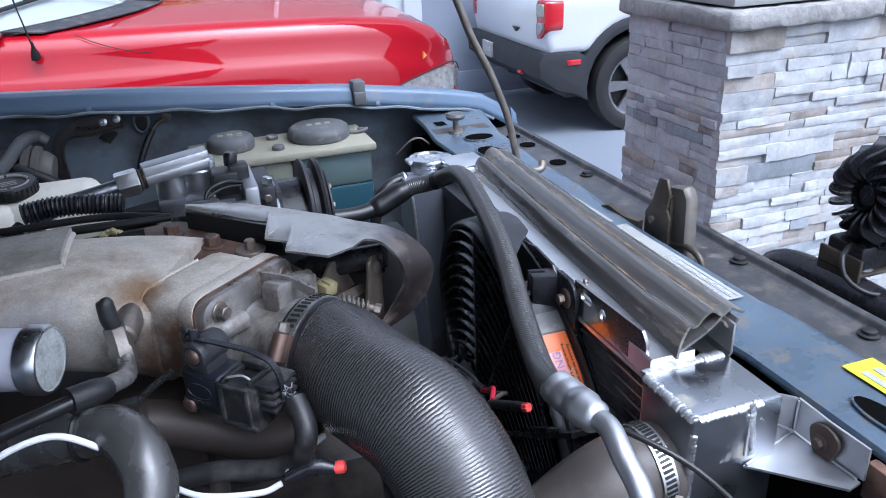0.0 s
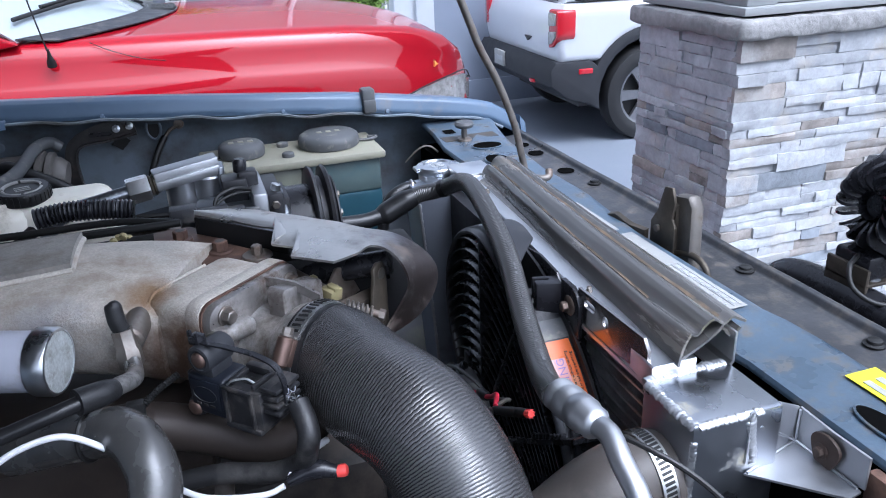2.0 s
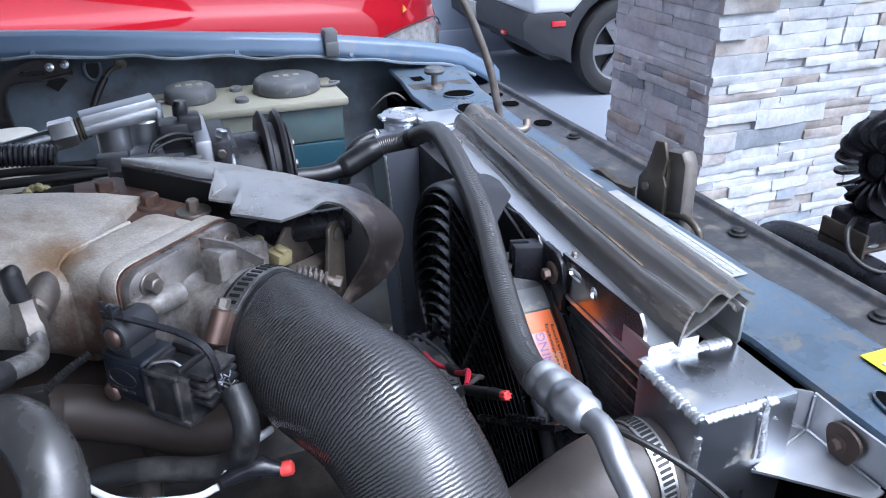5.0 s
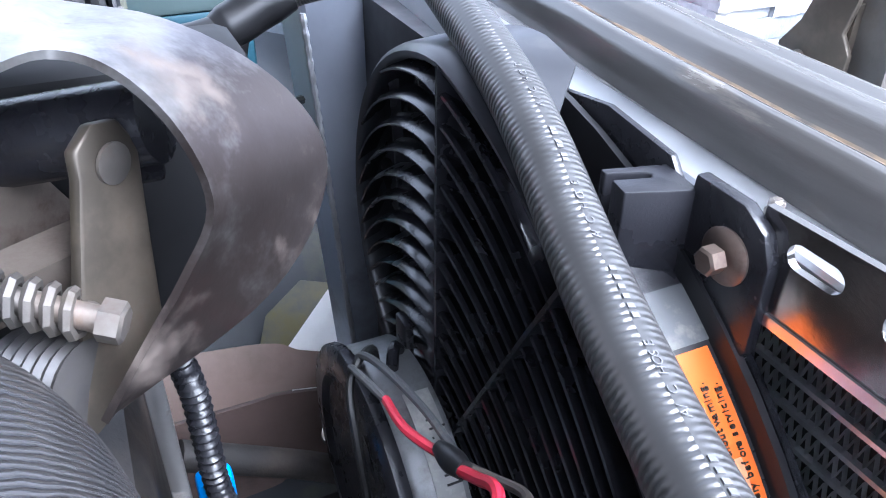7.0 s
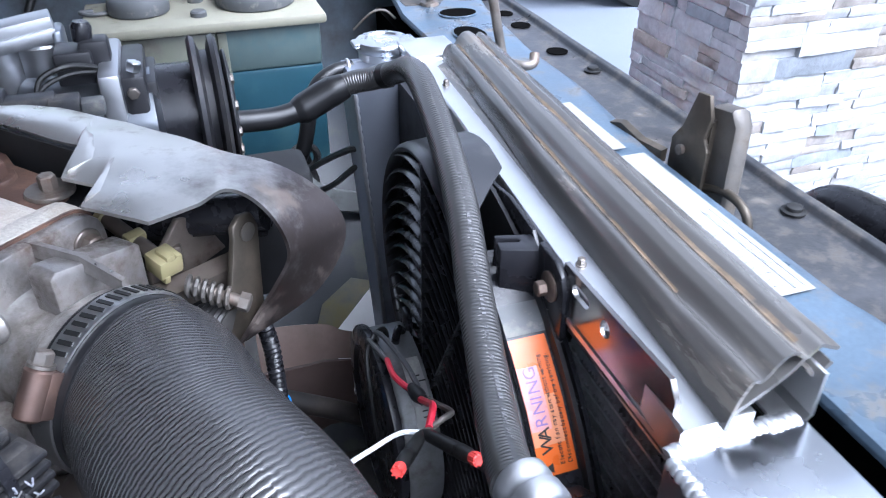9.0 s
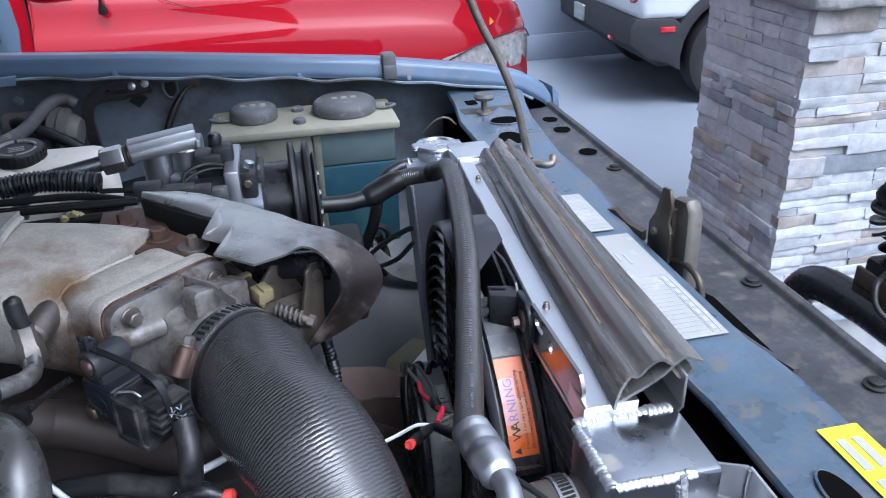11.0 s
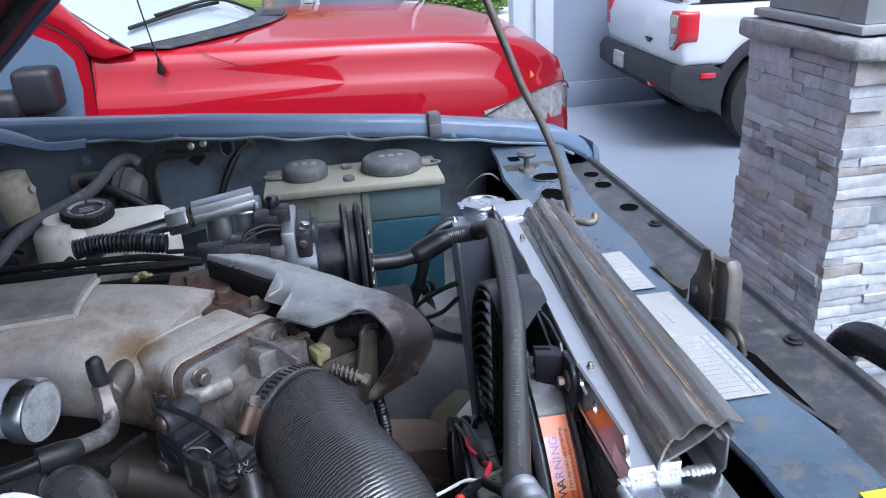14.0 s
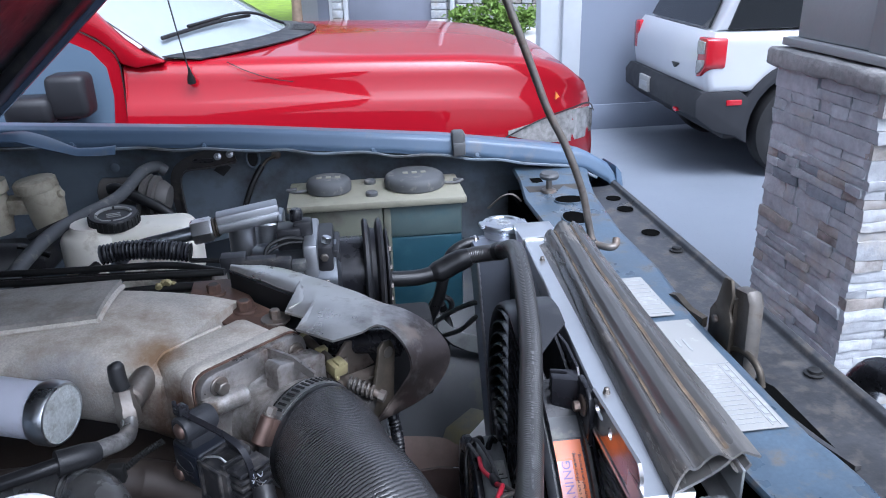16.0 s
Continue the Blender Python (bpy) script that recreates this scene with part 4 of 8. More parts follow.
def wing_skin(u, v):
    x = -1.0 + 1.35 * u
    z = interp(x, FTOP)
    prof = [(0.864, -0.036), (0.862, -0.028), (0.868, -0.006), (0.876, 0.0), (0.94, -0.008), (1.0, -0.03), (1.04, -0.1), (1.06, -0.4), (1.06, -0.6)]
    k = v * (len(prof) - 1)
    a = min(int(k), len(prof) - 2)
    y = prof[a][0] + (prof[a + 1][0] - prof[a][0]) * (k - a)
    dz = prof[a][1] + (prof[a + 1][1] - prof[a][1]) * (k - a)
    wob = 0.002 * noise.noise(Vector((x * 14, 0, v * 3))) if v < 0.2 else 0
    return (x, y + wob, z + dz + wob - (0.0 if x < 0.3 else 0))


part("wing_skin", sheet(wing_skin, 60, 32, 0.0015), M["blue_clean"], wing, "dusty blue painted metal edge", 50)
part("wing_tip", loft([[Vector((0.345 + dx, y, z)) for y, z in ((0.862, 0.93 - s), (0.87, 0.96 - s), (0.95, 0.955 - s), (1.04, 0.88), (1.05, 0.6), (0.87, 0.6))] for dx, s in ((0, 0), (0.012, 0.015), (0.016, 0.04))]), M["blue_clean"], wing)


def apron_skin(u, v):
    x = -1.0 + 1.3 * u
    z0 = interp(x, FTOP) - 0.034
    z = z0 + (0.55 - z0) * v
    y = 0.875 + 0.07 * min(1, v * 16) ** 0.6 - 0.05 * max(0, v - 0.5)
    dent = 0.014 * math.exp(-((x + 0.62) / 0.1) ** 2 - ((z - 0.95) / 0.05) ** 2)
    return (x, y + dent + 0.003 * noise.noise(Vector((x * 8, z * 8, 1))), z)


part("apron", sheet(apron_skin, 60, 24, 0.002), M["apron"], wing, "grimy blue inner wing panel", 60)
for x in (-0.68, -0.45, -0.14, 0.06):
    part("wing_bolt", hexbolt((x, 0.865, interp(x, FTOP) - 0.031), (0, -1, 0.3), 0.008, 0.004, 0.008), M["blue_clean"], wing)
part("edge_clip", merge(box(0.012, 0.037, 0.855, 0.887, 1.012, 1.05, 0.005), box(0.012, 0.037, 0.85, 0.862, 1.004, 1.03, 0.004)), M["cap"], wing, "grey rubber bonnet buffer clip")
part("seam_sealer", tube([(x / 20 - 0.95, 0.858 + 0.004 * math.sin(x * 1.7), interp(x / 20 - 0.95, FTOP) - 0.037 - 0.003 * math.sin(x * 2.3)) for x in range(26)], 0.003, 6, 3), M["apron"], wing)

near_wing = single("near_wing", sheet(lambda u, v: (-1.0 + 1.35 * u, -0.68 - 0.14 * math.sin(v * 1.57), interp(-1.0 + 1.35 * u, FTOP) - 0.015 - 0.6 * v * v), 30, 12, 0.002), M["blue_clean"], "blue painted wing of the truck", "vehicle wing", kind="structure")
cab = thing("truck_cab", (-2.2, 0.15, 0), "blue cab of the truck behind its open bonnet", "vehicle cab", kind="structure")
part("bulkhead", box(-1.1, -1.0, -0.75, 1.0, 0.5, 1.1, 0.02), M["apron"], cab)
part("cab_body", box(-3.2, -1.1, -0.78, 1.06, 0.45, 1.15, 0.05), M["blue_clean"], cab)
part("cab_screen", sheet(lambda u, v: (-1.15 - 0.6 * v, -0.7 + 1.7 * u, 1.15 + 0.5 * v), 8, 6, 0.006), M["glass"], cab)
part("cab_side", box(-3.2, -1.05, -0.8, 1.07, 0.02, 0.46, 0.03), M["blue_clean"], cab)
part("front_valance", box(0.1, 0.42, -0.75, 1.02, 0.02, 0.5, 0.04), M["dark"], cab, "dark lower front and bumper")
part("chassis", box(-3.1, 0.1, -0.3, 0.6, -0.1, 0.1, 0.02), M["dark"], cab, "black chassis frame")
for wx in (-0.35, -2.75):
    for wy, s_ in ((-0.72, -1), (1.0, 1)):
        part("wheel", lathe([(0.0, -0.11), (0.34, -0.12), (0.375, -0.09), (0.38, 0.0), (0.375, 0.07), (0.34, 0.1), (0.22, 0.08), (0, 0.07)], (wx, wy, GROUND + 0.38), (0, s_, 0), 32), M["tyre"], cab, "black tyre")
part("cab_roof", box(-3.0, -1.7, -0.7, 1.0, 1.62, 1.7, 0.04), M["blue_clean"], cab)
floorpan = single("engine_bay_floor", box(-1.0, 0.35, -0.66, 0.9, 0.36, 0.4), M["grime"], "dark greasy underside of the engine bay", "floor", kind="structure")

# open bonnet, propped up
BON = Matrix.Translation((-0.872, 0.17, 1.06)) @ Matrix.Rotation(radians(-42), 4, "Y")
bonnet = thing("open_bonnet", (-0.872, 0.17, 1.06), "open bonnet with dark underside propped on a rod", "bonnet")


def bon(bm):
    bm.transform(BON)
    return bm


def bonnet_skin(u, v):
    y = -0.68 + 1.36 * v
    edge = abs(2 * v - 1)
    return (1.25 * u, y, 0.05 - 0.03 * edge ** 6 + 0.015 * (1 - edge ** 2))


part("outer_skin", bon(sheet(bonnet_skin, 16, 24, 0.002)), M["blue_clean"], bonnet)
inner = part("inner_frame", bon(merge(box(0.0, 1.24, -0.675, -0.58, -0.005, 0.02, 0.008), box(0.0, 1.24, 0.58, 0.675, -0.005, 0.02, 0.008), box(0.0, 0.1, -0.6, 0.6, -0.005, 0.02, 0.008), box(1.14, 1.24, -0.6, 0.6, -0.005, 0.02, 0.008))), M["dark"], bonnet, "dark pressed inner frame")
part("liner", bon(box(0.08, 1.16, -0.6, 0.6, 0.015, 0.03, 0.004)), M["rubber"], bonnet)
part("side_flange", bon(tube([(0.0, 0.672, 0.0), (0.4, 0.675, -0.004), (0.9, 0.675, -0.002), (1.24, 0.67, 0.0)], 0.012, 10)), M["red_trim"], bonnet, "glossy dark edge that mirrors the red pickup")

# hinge cover strip at the wing's rear end


def hinge_fn(u, v):
    x = -0.79 + 0.2 * u
    z = interp(x, [(-0.79, 1.103), (-0.74, 1.099), (-0.68, 1.078), (-0.65, 1.068), (-0.62, 1.066), (-0.59, 1.067)])
    w = 0.012 + 0.03 * math.sin(math.pi * min(1, u * 1.5)) * (1 - 0.5 * u)
    return (x, 0.77 + 0.03 * u + w * 1.3 * v, z + 0.004 - 0.009 * (1 - v) * (0.6 + 0.8 * u) + 0.004 * math.sin(3.1 * v))


part("hinge_arm", sheet(hinge_fn, 30, 8, 0.003), M["blue_clean"], wing, "blue painted bonnet hinge arm", 60)

# radiator support panel
support = thing("radiator_support", (0.22, 0.2, 0), "dusty blue painted radiator support panel", "support panel", kind="structure")
INNER = [(-0.5, 0.128), (-0.2, 0.13), (-0.1, 0.13), (-0.05, 0.122), (0.1, 0.112), (0.5, 0.114), (0.68, 0.113), (0.8, 0.13), (0.89, 0.136)]
OUTER = [(-0.5, 0.222), (-0.19, 0.223), (-0.1, 0.224), (-0.07, 0.222), (-0.045, 0.21), (0.2, 0.208), (0.36, 0.225), (0.5, 0.224), (0.7, 0.245), (0.82, 0.27), (0.89, 0.29)]


def panel(u, v):
    y = -0.5 + 1.39 * v
    a, b = interp(y, INNER), interp(y, OUTER)
    prof = [(0.0, -0.007), (0.0, -0.004), (0.02, 0.0), (0.3, 0.0), (0.6, 0.001), (0.93, 0.0), (1.0, -0.006), (1.04, -0.03), (1.05, -0.1)]
    k = u * (len(prof) - 1)
    i = min(int(k), len(prof) - 2)
    f = prof[i][0] + (prof[i + 1][0] - prof[i][0]) * (k - i)
    dz = prof[i][1] + (prof[i + 1][1] - prof[i][1]) * (k - i)
    z = interp(y, [(-0.5, 0.968), (-0.08, 0.968), (-0.05, 0.972), (0.3, 0.972), (0.6, 0.968), (0.89, 0.964)])
    return (a + (b - a) * f, y, z + dz)


part("top_panel", sheet(panel, 32, 60, 0.0015), M["blue"], support, "dusty blue top panel", 50)


def strip_skin(u, v):
    y = -0.6 + 1.46 * v
    prof = [(0.238, 0.86), (0.24, 0.918), (0.25, 0.922), (0.322, 0.922), (0.33, 0.924), (0.334, 0.932), (0.34, 0.934), (0.345, 0.93), (0.346, 0.915), (0.35, 0.8), (0.35, 0.6)]
    k = u * (len(prof) - 1)
    i = min(int(k), len(prof) - 2)
    x = prof[i][0] + (prof[i + 1][0] - prof[i][0]) * (k - i)
    z = prof[i][1] + (prof[i + 1][1] - prof[i][1]) * (k - i)
    return (x, y, z + 0.001 * noise.noise(Vector((x * 40, y * 10, 0))))


front_strip = part("front_strip", sheet(strip_skin, 40, 60, 0.002), M["strip"], support, "worn dark front trim strip", 60)
for y in (0.508, 0.128, -0.07):
    part("push_clip", lathe([(0.011, 0), (0.0115, 0.002), (0.008, 0.003), (0.0075, 0.006), (0.005, 0.007), (0, 0.007)], (0.32, y, 0.923), (0, 0, 1), 20), M["ink"], front_strip)
# clip holes are black discs on the strip, their dark depth painted
for y, r in ((0.716, 0.013), (0.592, 0.013), (0.78, 0.012)):
    part("clip_hole", lathe([(r + 0.002, 0), (r + 0.002, 0.001), (r, 0.0012), (r - 0.001, 0.0002), (0, 0.0002)], (0.31, y, 0.923), (0, 0, 1), 20), M["shade_black"], front_strip)
# black blocks added where only shade fills the gaps
part("dark_gap", box(0.19, 0.245, -0.5, 0.85, 0.84, 0.9), M["shade_black"], support)
part("shadow_gap", box(0.12, 0.2, -0.5, 0.85, 0.84, 0.93), M["shade_black"], support)
# thin black plate on the strip paints the shaded slot
part("slot_shade", prism([(0.239, 0.16), (0.262, 0.11), (0.262, -0.03), (0.239, -0.09)], Matrix.Translation((0, 0, 0.9212)), 0.0026), M["shade_black"], support, "black plate that paints the shade of a slot beside the latch")
part("slot_brace", loft([[Vector((x + a, y, z + b)) for a, b in ((-0.003, -0.002), (0.003, -0.002), (0.003, 0.003), (-0.003, 0.003))] for x, y, z in ((0.24, 0.06, 0.926), (0.25, 0.01, 0.925), (0.263, -0.035, 0.925))]), M["strip"], support, "thin diagonal brace")
part("lower_panel", box(0.11, 0.24, -0.5, 0.86, 0.5, 0.84, 0.01), M["dark"], support)
# panel holes are black plates on the surface, their depth painted
for (x, y, rx, ry) in ((0.186, 0.655, 0.026, 0.02), (0.168, 0.56, 0.02, 0.03), (0.162, -0.225, 0.011, 0.03)):
    z = panel(0.5, (y + 0.5) / 1.39)[2]
    hole = part("panel_hole", prism(oval(0, 0, rx, ry, 28), Matrix.Translation((x, y, z + 0.0016)), 0.0008), M["shade_black"], support)
    part("hole_rim", tube([(x + rx * math.cos(a), y + ry * math.sin(a), z + 0.001) for a in (2 * math.pi * k / 24 for k in range(25))], 0.0016, 6, 2), M["blue"], hole)
part("square_hole", box(0.15, 0.17, 0.775, 0.8, 0.9665, 0.9672), M["shade_black"], support)
part("old_label", box(0.13, 0.235, 0.718, 0.752, 0.9664, 0.967), M["tan"], support, "faded worn sticker")
# bonnet buffer
buffer = thing("bonnet_buffer", (0.165, 0.715, 0.967), "rubber-topped bonnet buffer screw", "buffer")
part("stem", cyl((0.165, 0.715, 0.967), (0.165, 0.715, 0.994), 0.0055, 14), M["steel_old"], buffer)
part("head", lathe([(0.006, 0), (0.016, 0.002), (0.018, 0.007), (0.015, 0.012), (0.0, 0.014)], (0.165, 0.715, 0.99), (0, 0, 1), 24), M["cap"], buffer)
part("foot", lathe([(0.014, 0), (0.013, 0.004), (0.007, 0.006)], (0.165, 0.715, 0.967), (0, 0, 1), 20), M["steel_old"], buffer)
# prop rod
rod = thing("prop_rod", (0.135, 0.39, 1.0), "bent steel bonnet prop rod", "prop rod")
part("rod", tube([(0.169, 0.374, 1.006), (0.165, 0.368, 0.998), (0.154, 0.371, 0.996), (0.14, 0.385, 1.0), (0.134, 0.39, 1.025), (0.122, 0.39, 1.075), (0.098, 0.39, 1.135), (0.072, 0.39, 1.185), (0.05, 0.39, 1.24), (-0.05, 0.39, 1.49), (-0.13, 0.39, 1.695)], 0.0052, 12, 6), M["steel_old"], rod)
part("grommet", lathe([(0.012, 0), (0.013, 0.006), (0.007, 0.02)], (0.137, 0.386, 0.984), (0, 0, 1), 16), M["rubber"], rod)

# white printed labels
lab = thing("notice_label", (0.175, 0.08, 0.98), "white printed notice label with a ruled table", "label")


def panel_z(y):
    return panel(0.5, (y + 0.5) / 1.39)[2] + 0.002


def flat_label(parent, x0, x1, y0, y1, material, dz=0.0, name="sheet"):
    return part(name, box(x0, x1, y0, y1, panel_z((y0 + y1) / 2) + dz, panel_z((y0 + y1) / 2) + dz + 0.0006), material, parent, smooth=0)


flat_label(lab, 0.128, 0.191, -0.028, 0.186, M["label_white"])
flat_label(lab, 0.13, 0.19, 0.0855, 0.0865, M["print_grey"], 0.0007, "rule")
flat_label(lab, 0.1855, 0.1868, -0.024, 0.083, M["print_grey"], 0.0007, "rule")
flat_label(lab, 0.1775, 0.1788, -0.024, 0.083, M["print_grey"], 0.0007, "rule")
random.seed(2)
for k in range(13):
    y = -0.019 + 0.0075 * k
    x = 0.135
    while x < 0.172:
        w = random.uniform(0.003, 0.009)
        flat_label(lab, x, min(0.175, x + w), y, y + 0.0014, M["print_grey"], 0.0007, "print_bar")
        x += w + 0.0016
for k in range(8):
    flat_label(lab, 0.1795, 0.1845, -0.02 + 0.013 * k, -0.012 + 0.013 * k, M["print_grey"], 0.0007, "print_bar")
for k in range(3):
    flat_label(lab, 0.163 - 0.008 * k, 0.1655 - 0.008 * k, 0.115 + 0.01 * k, 0.14, M["print_grey"], 0.0007, "print_bar")
lab2 = thing("small_label", (0.168, 0.255, 0.98), "small white printed label", "label")
flat_label(lab2, 0.15, 0.181, 0.2, 0.31, M["label_white"])
for k in range(9):
    flat_label(lab2, 0.154, 0.177, 0.206 + 0.0115 * k, 0.2075 + 0.0115 * k, M["print_grey"], 0.0007, "print_bar")
ylab = thing("yellow_label", (0.19, -0.22, 0.97), "bright yellow warning sticker with pale bars", "sticker")
flat_label(ylab, 0.186, 0.219, -0.34, -0.158, M["yellow"])
for k in range(4):
    for j in range(2):
        flat_label(ylab, 0.191 + 0.013 * j, 0.198 + 0.013 * j, -0.33 + 0.042 * k, -0.298 + 0.042 * k, M["label_white"], 0.0007, "print_bar")

# latch
latch = thing("bonnet_latch", (0.225, 0.14, 0.93), "worn tan-plated bonnet safety latch", "latch")
YZ = lambda x: Matrix(((0, 0, 1, x), (1, 0, 0, 0), (0, 1, 0, 0), (0, 0, 0, 1)))
part("latch_plate", prism([(0.133, 0.93), (0.182, 0.93), (0.182, 0.99), (0.17, 1.006), (0.158, 1.04), (0.143, 1.042), (0.136, 1.025), (0.14, 1.005), (0.133, 0.995)], YZ(0.214), 0.004, 0.001), M["tan"], latch)
part("latch_hook", loft([[Vector((x, y, z)) for y, z in ((0.11 + s, 0.93), (0.143 - s, 0.93), (0.15 - s, 1.022 - s), (0.146, 1.032 - s), (0.124, 1.036 - s), (0.114 + s, 1.026 - s))] for x, s in ((0.223, 0.002), (0.226, 0.0), (0.236, 0.0), (0.24, 0.003))]), M["latch_grey"], latch, "dull grey steel hook")
part("latch_lip", loft([[Vector((x, y, z)) for x, z in ((0.218, 1.02), (0.224, 1.022), (0.224, 0.95), (0.218, 0.95))] for y in (0.138, 0.15)]), M["tan"], latch)
part("latch_bar", loft([[Vector((x + a, y, z + b)) for a, b in ((-0.004, -0.008), (-0.004, 0.003), (0.002, 0.005), (0.002, -0.008))] for x, y, z in ((0.212, 0.185, 0.972), (0.208, 0.215, 0.97), (0.205, 0.245, 0.975), (0.203, 0.26, 0.97))]), M["tan"], latch)
part("latch_foot", tube([(0.222, 0.142, 0.958), (0.225, 0.12, 0.966), (0.226, 0.1, 0.967), (0.227, 0.086, 0.96), (0.228, 0.08, 0.945)], 0.004, 10), M["tan"], latch)
part("pivot", cyl((0.21, 0.165, 0.985), (0.243, 0.165, 0.985), 0.0045, 14), M["steel_old"], latch)

# ---- radiator ----
rad = thing("radiator", (0.04, 0.15, 0.5), "welded aluminium radiator with black core", "radiator")
part("core", box(0.026, 0.06, -0.136, 0.4, 0.52, 0.985), M["core"], rad)
channel = part("top_channel", loft([[Vector((x, y, z)) for x, z in ((0.0105 + (y + 0.13) * 0.064, 0.985), (0.0105 + (y + 0.13) * 0.064, 1.006), (0.012 + (y + 0.13) * 0.064, 1.0075), (0.052 + (y + 0.13) * 0.07, 1.0075), (0.052 + (y + 0.13) * 0.07, 0.985))] for y in (-0.134, 0.0, 0.15, 0.3, 0.415)]), M["alu"], rad, "bright aluminium top channel")
for y in (0.315, 0.005):
    part("channel_bolt", hexbolt((0.0215 + (y + 0.13) * 0.064, y, 1.0075), (0, 0, 1), 0.0048, 0.004, 0.0035), M["steel_old"], channel)
tank = part("near_tank", box(0.0, 0.08, -0.204, -0.137, 0.5, 1.0, 0.004), M["alu_stained"], rad, "brushed aluminium end tank with yellowish stains")
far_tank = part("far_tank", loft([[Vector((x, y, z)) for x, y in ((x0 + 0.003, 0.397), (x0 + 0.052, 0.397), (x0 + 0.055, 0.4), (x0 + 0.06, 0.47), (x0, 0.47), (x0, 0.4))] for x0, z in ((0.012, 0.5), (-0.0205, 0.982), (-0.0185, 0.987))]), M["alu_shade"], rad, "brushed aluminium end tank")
part("weld_bead", tube([(0.0015, 0.3985, 0.66), (-0.009, 0.3985, 0.82), (-0.0195, 0.3985, 0.975)], 0.0026, 8, 8, ripple=0.0005, pitch=0.011), M["weld"], far_tank)
part("tank_clip", merge(box(0.03, 0.05, 0.372, 0.397, 0.955, 0.975, 0.002), box(0.028, 0.052, 0.378, 0.386, 0.962, 0.968, 0.001)), M["plastic"], far_tank, "small black clip")
part("far_bracket", box(0.04, 0.095, 0.39, 0.45, 0.995, 1.0105, 0.002), M["alu"], rad, "bright aluminium bracket plate")


def weld(a, b, r, up, flat=0.5):
    """A run of overlapping weld ripples along an edge, flattened towards up."""
    a, b, up = Vector(a), Vector(b), Vector(up)
    d = (b - a).normalized()
    across = d.cross(up)
    n = max(2, int((b - a).length / 0.0038))
    rings = []
    for k in range(n):
        w = r * random.uniform(0.86, 1.12)
        off = across * random.uniform(-0.0004, 0.0004)
        for f, g in ((0.0, 0.86), (0.25, 0.98), (0.6, 1.03), (0.9, 0.95)):
            c = a + (b - a) * ((k + f) / n) + off
            rings.append([c + (across * math.cos(t) + up * flat * math.sin(t)) * w * g - d * 0.0011 * abs(math.cos(t)) for t in (2 * math.pi * q / 12 for q in range(12))])
    return loft(rings)


random.seed(14)
for a, b, r, up in (((0.002, -0.1385, 0.9985), (0.076, -0.1385, 0.9985), 0.0062, (0, -0.2, 1)), ((0.06, -0.2025, 0.9985), (0.004, -0.2025, 0.9985), 0.0036, (0, -0.5, 0.9)), ((0.0015, -0.201, 0.9985), (0.0015, -0.14, 0.9985), 0.0044, (-0.5, 0, 0.9)), ((0.0015, -0.203, 0.985), (0.0015, -0.203, 0.8), 0.0028, (-0.7, -0.7, 0)), ((0.05, -0.204, 0.996), (0.056, -0.204, 0.953), 0.0042, (0, -1, 0))):
    part("weld_bead", weld(a, b, r, Vector(up).normalized()), M["weld"], tank, smooth=50)
# mounting ear of the radiator, folded from sheet
ear = part("mounting_ear", merge(
    loft([[Vector((x, y + d, z)) for z, d in ((zb, 0.0), (zt, 0.0), (zt, 0.002), (zb, 0.002))] for x, y, zb, zt in ((0.048, -0.206, 0.955, 1.001), (0.08, -0.197, 0.95, 0.997), (0.112, -0.187, 0.944, 0.978))]),
    loft([[Vector((x + d, y, z)) for z, d in ((zb, 0.0), (zt, 0.0), (zt, 0.002), (zb, 0.002))] for x, y, zb, zt in ((0.112, -0.187, 0.944, 0.978), (0.113, -0.22, 0.944, 0.976), (0.114, -0.254, 0.948, 0.976))]),
    prism([(0.048, -0.206), (0.056, -0.213), (0.1, -0.256), (0.113, -0.253), (0.113, -0.187)], Matrix.Translation((0, 0, 0.9445)), 0.002)), M["alu_matte"], rad, "folded aluminium mounting ear", 30)
for a, b in (((0.111, -0.189, 0.945), (0.111, -0.189, 0.977)), ((0.05, -0.207, 0.9475), (0.111, -0.188, 0.9475)), ((0.111, -0.188, 0.9475), (0.112, -0.25, 0.9475)), ((0.06, -0.204, 0.985), (0.108, -0.19, 0.95))):
    part("crease", tube([a, Vector(a).lerp(Vector(b), 0.5), b], 0.0012, 6, 4), M["alu_matte"], ear)
part("rubber_mount", prism([(0.0135 * math.cos(t) * (1 + 0.12 * math.sin(3 * t)) - 0.219, 0.0155 * math.sin(t) * (1 + 0.1 * math.cos(2 * t)) + 0.959) for t in (2 * math.pi * k / 28 for k in range(28))], YZ(0.1085), 0.003, 0.0006), M["brown_dark"], ear, "rusty round washer")
part("mount_bolt", hexbolt((0.1085, -0.217, 0.958), (-1, 0, 0), 0.0075, 0.004, 0.0065), M["brown_dark"], ear)
part("inner_bracket", box(0.118, 0.128, -0.27, -0.25, 0.93, 0.962, 0.002), M["rust"], ear)
# slotted flange along the core
flange = part("side_flange", prism([(-0.123, 0.992), (-0.123, 1.015), (-0.116, 1.024), (-0.006, 1.0205), (-0.006, 0.982)], YZ(0.0125), 0.003, 0, holes=[oval(-0.0275, 1.0105, 0.0048, 0.0044, 20, 0.011), oval(-0.0565, 1.0085, 0.0052, 0.0056, 20)]), mat("polished_aluminium", (0.34, 0.325, 0.32), 0.2, 1.0, vary=0.08, scale=25, bump=0.0002, bump_scale=60), rad, "polished slotted flange that mirrors the orange sticker")
part("flange_lip", box(0.0115, 0.0145, -0.123, -0.006, 0.983, 0.987), M["alu"], flange)
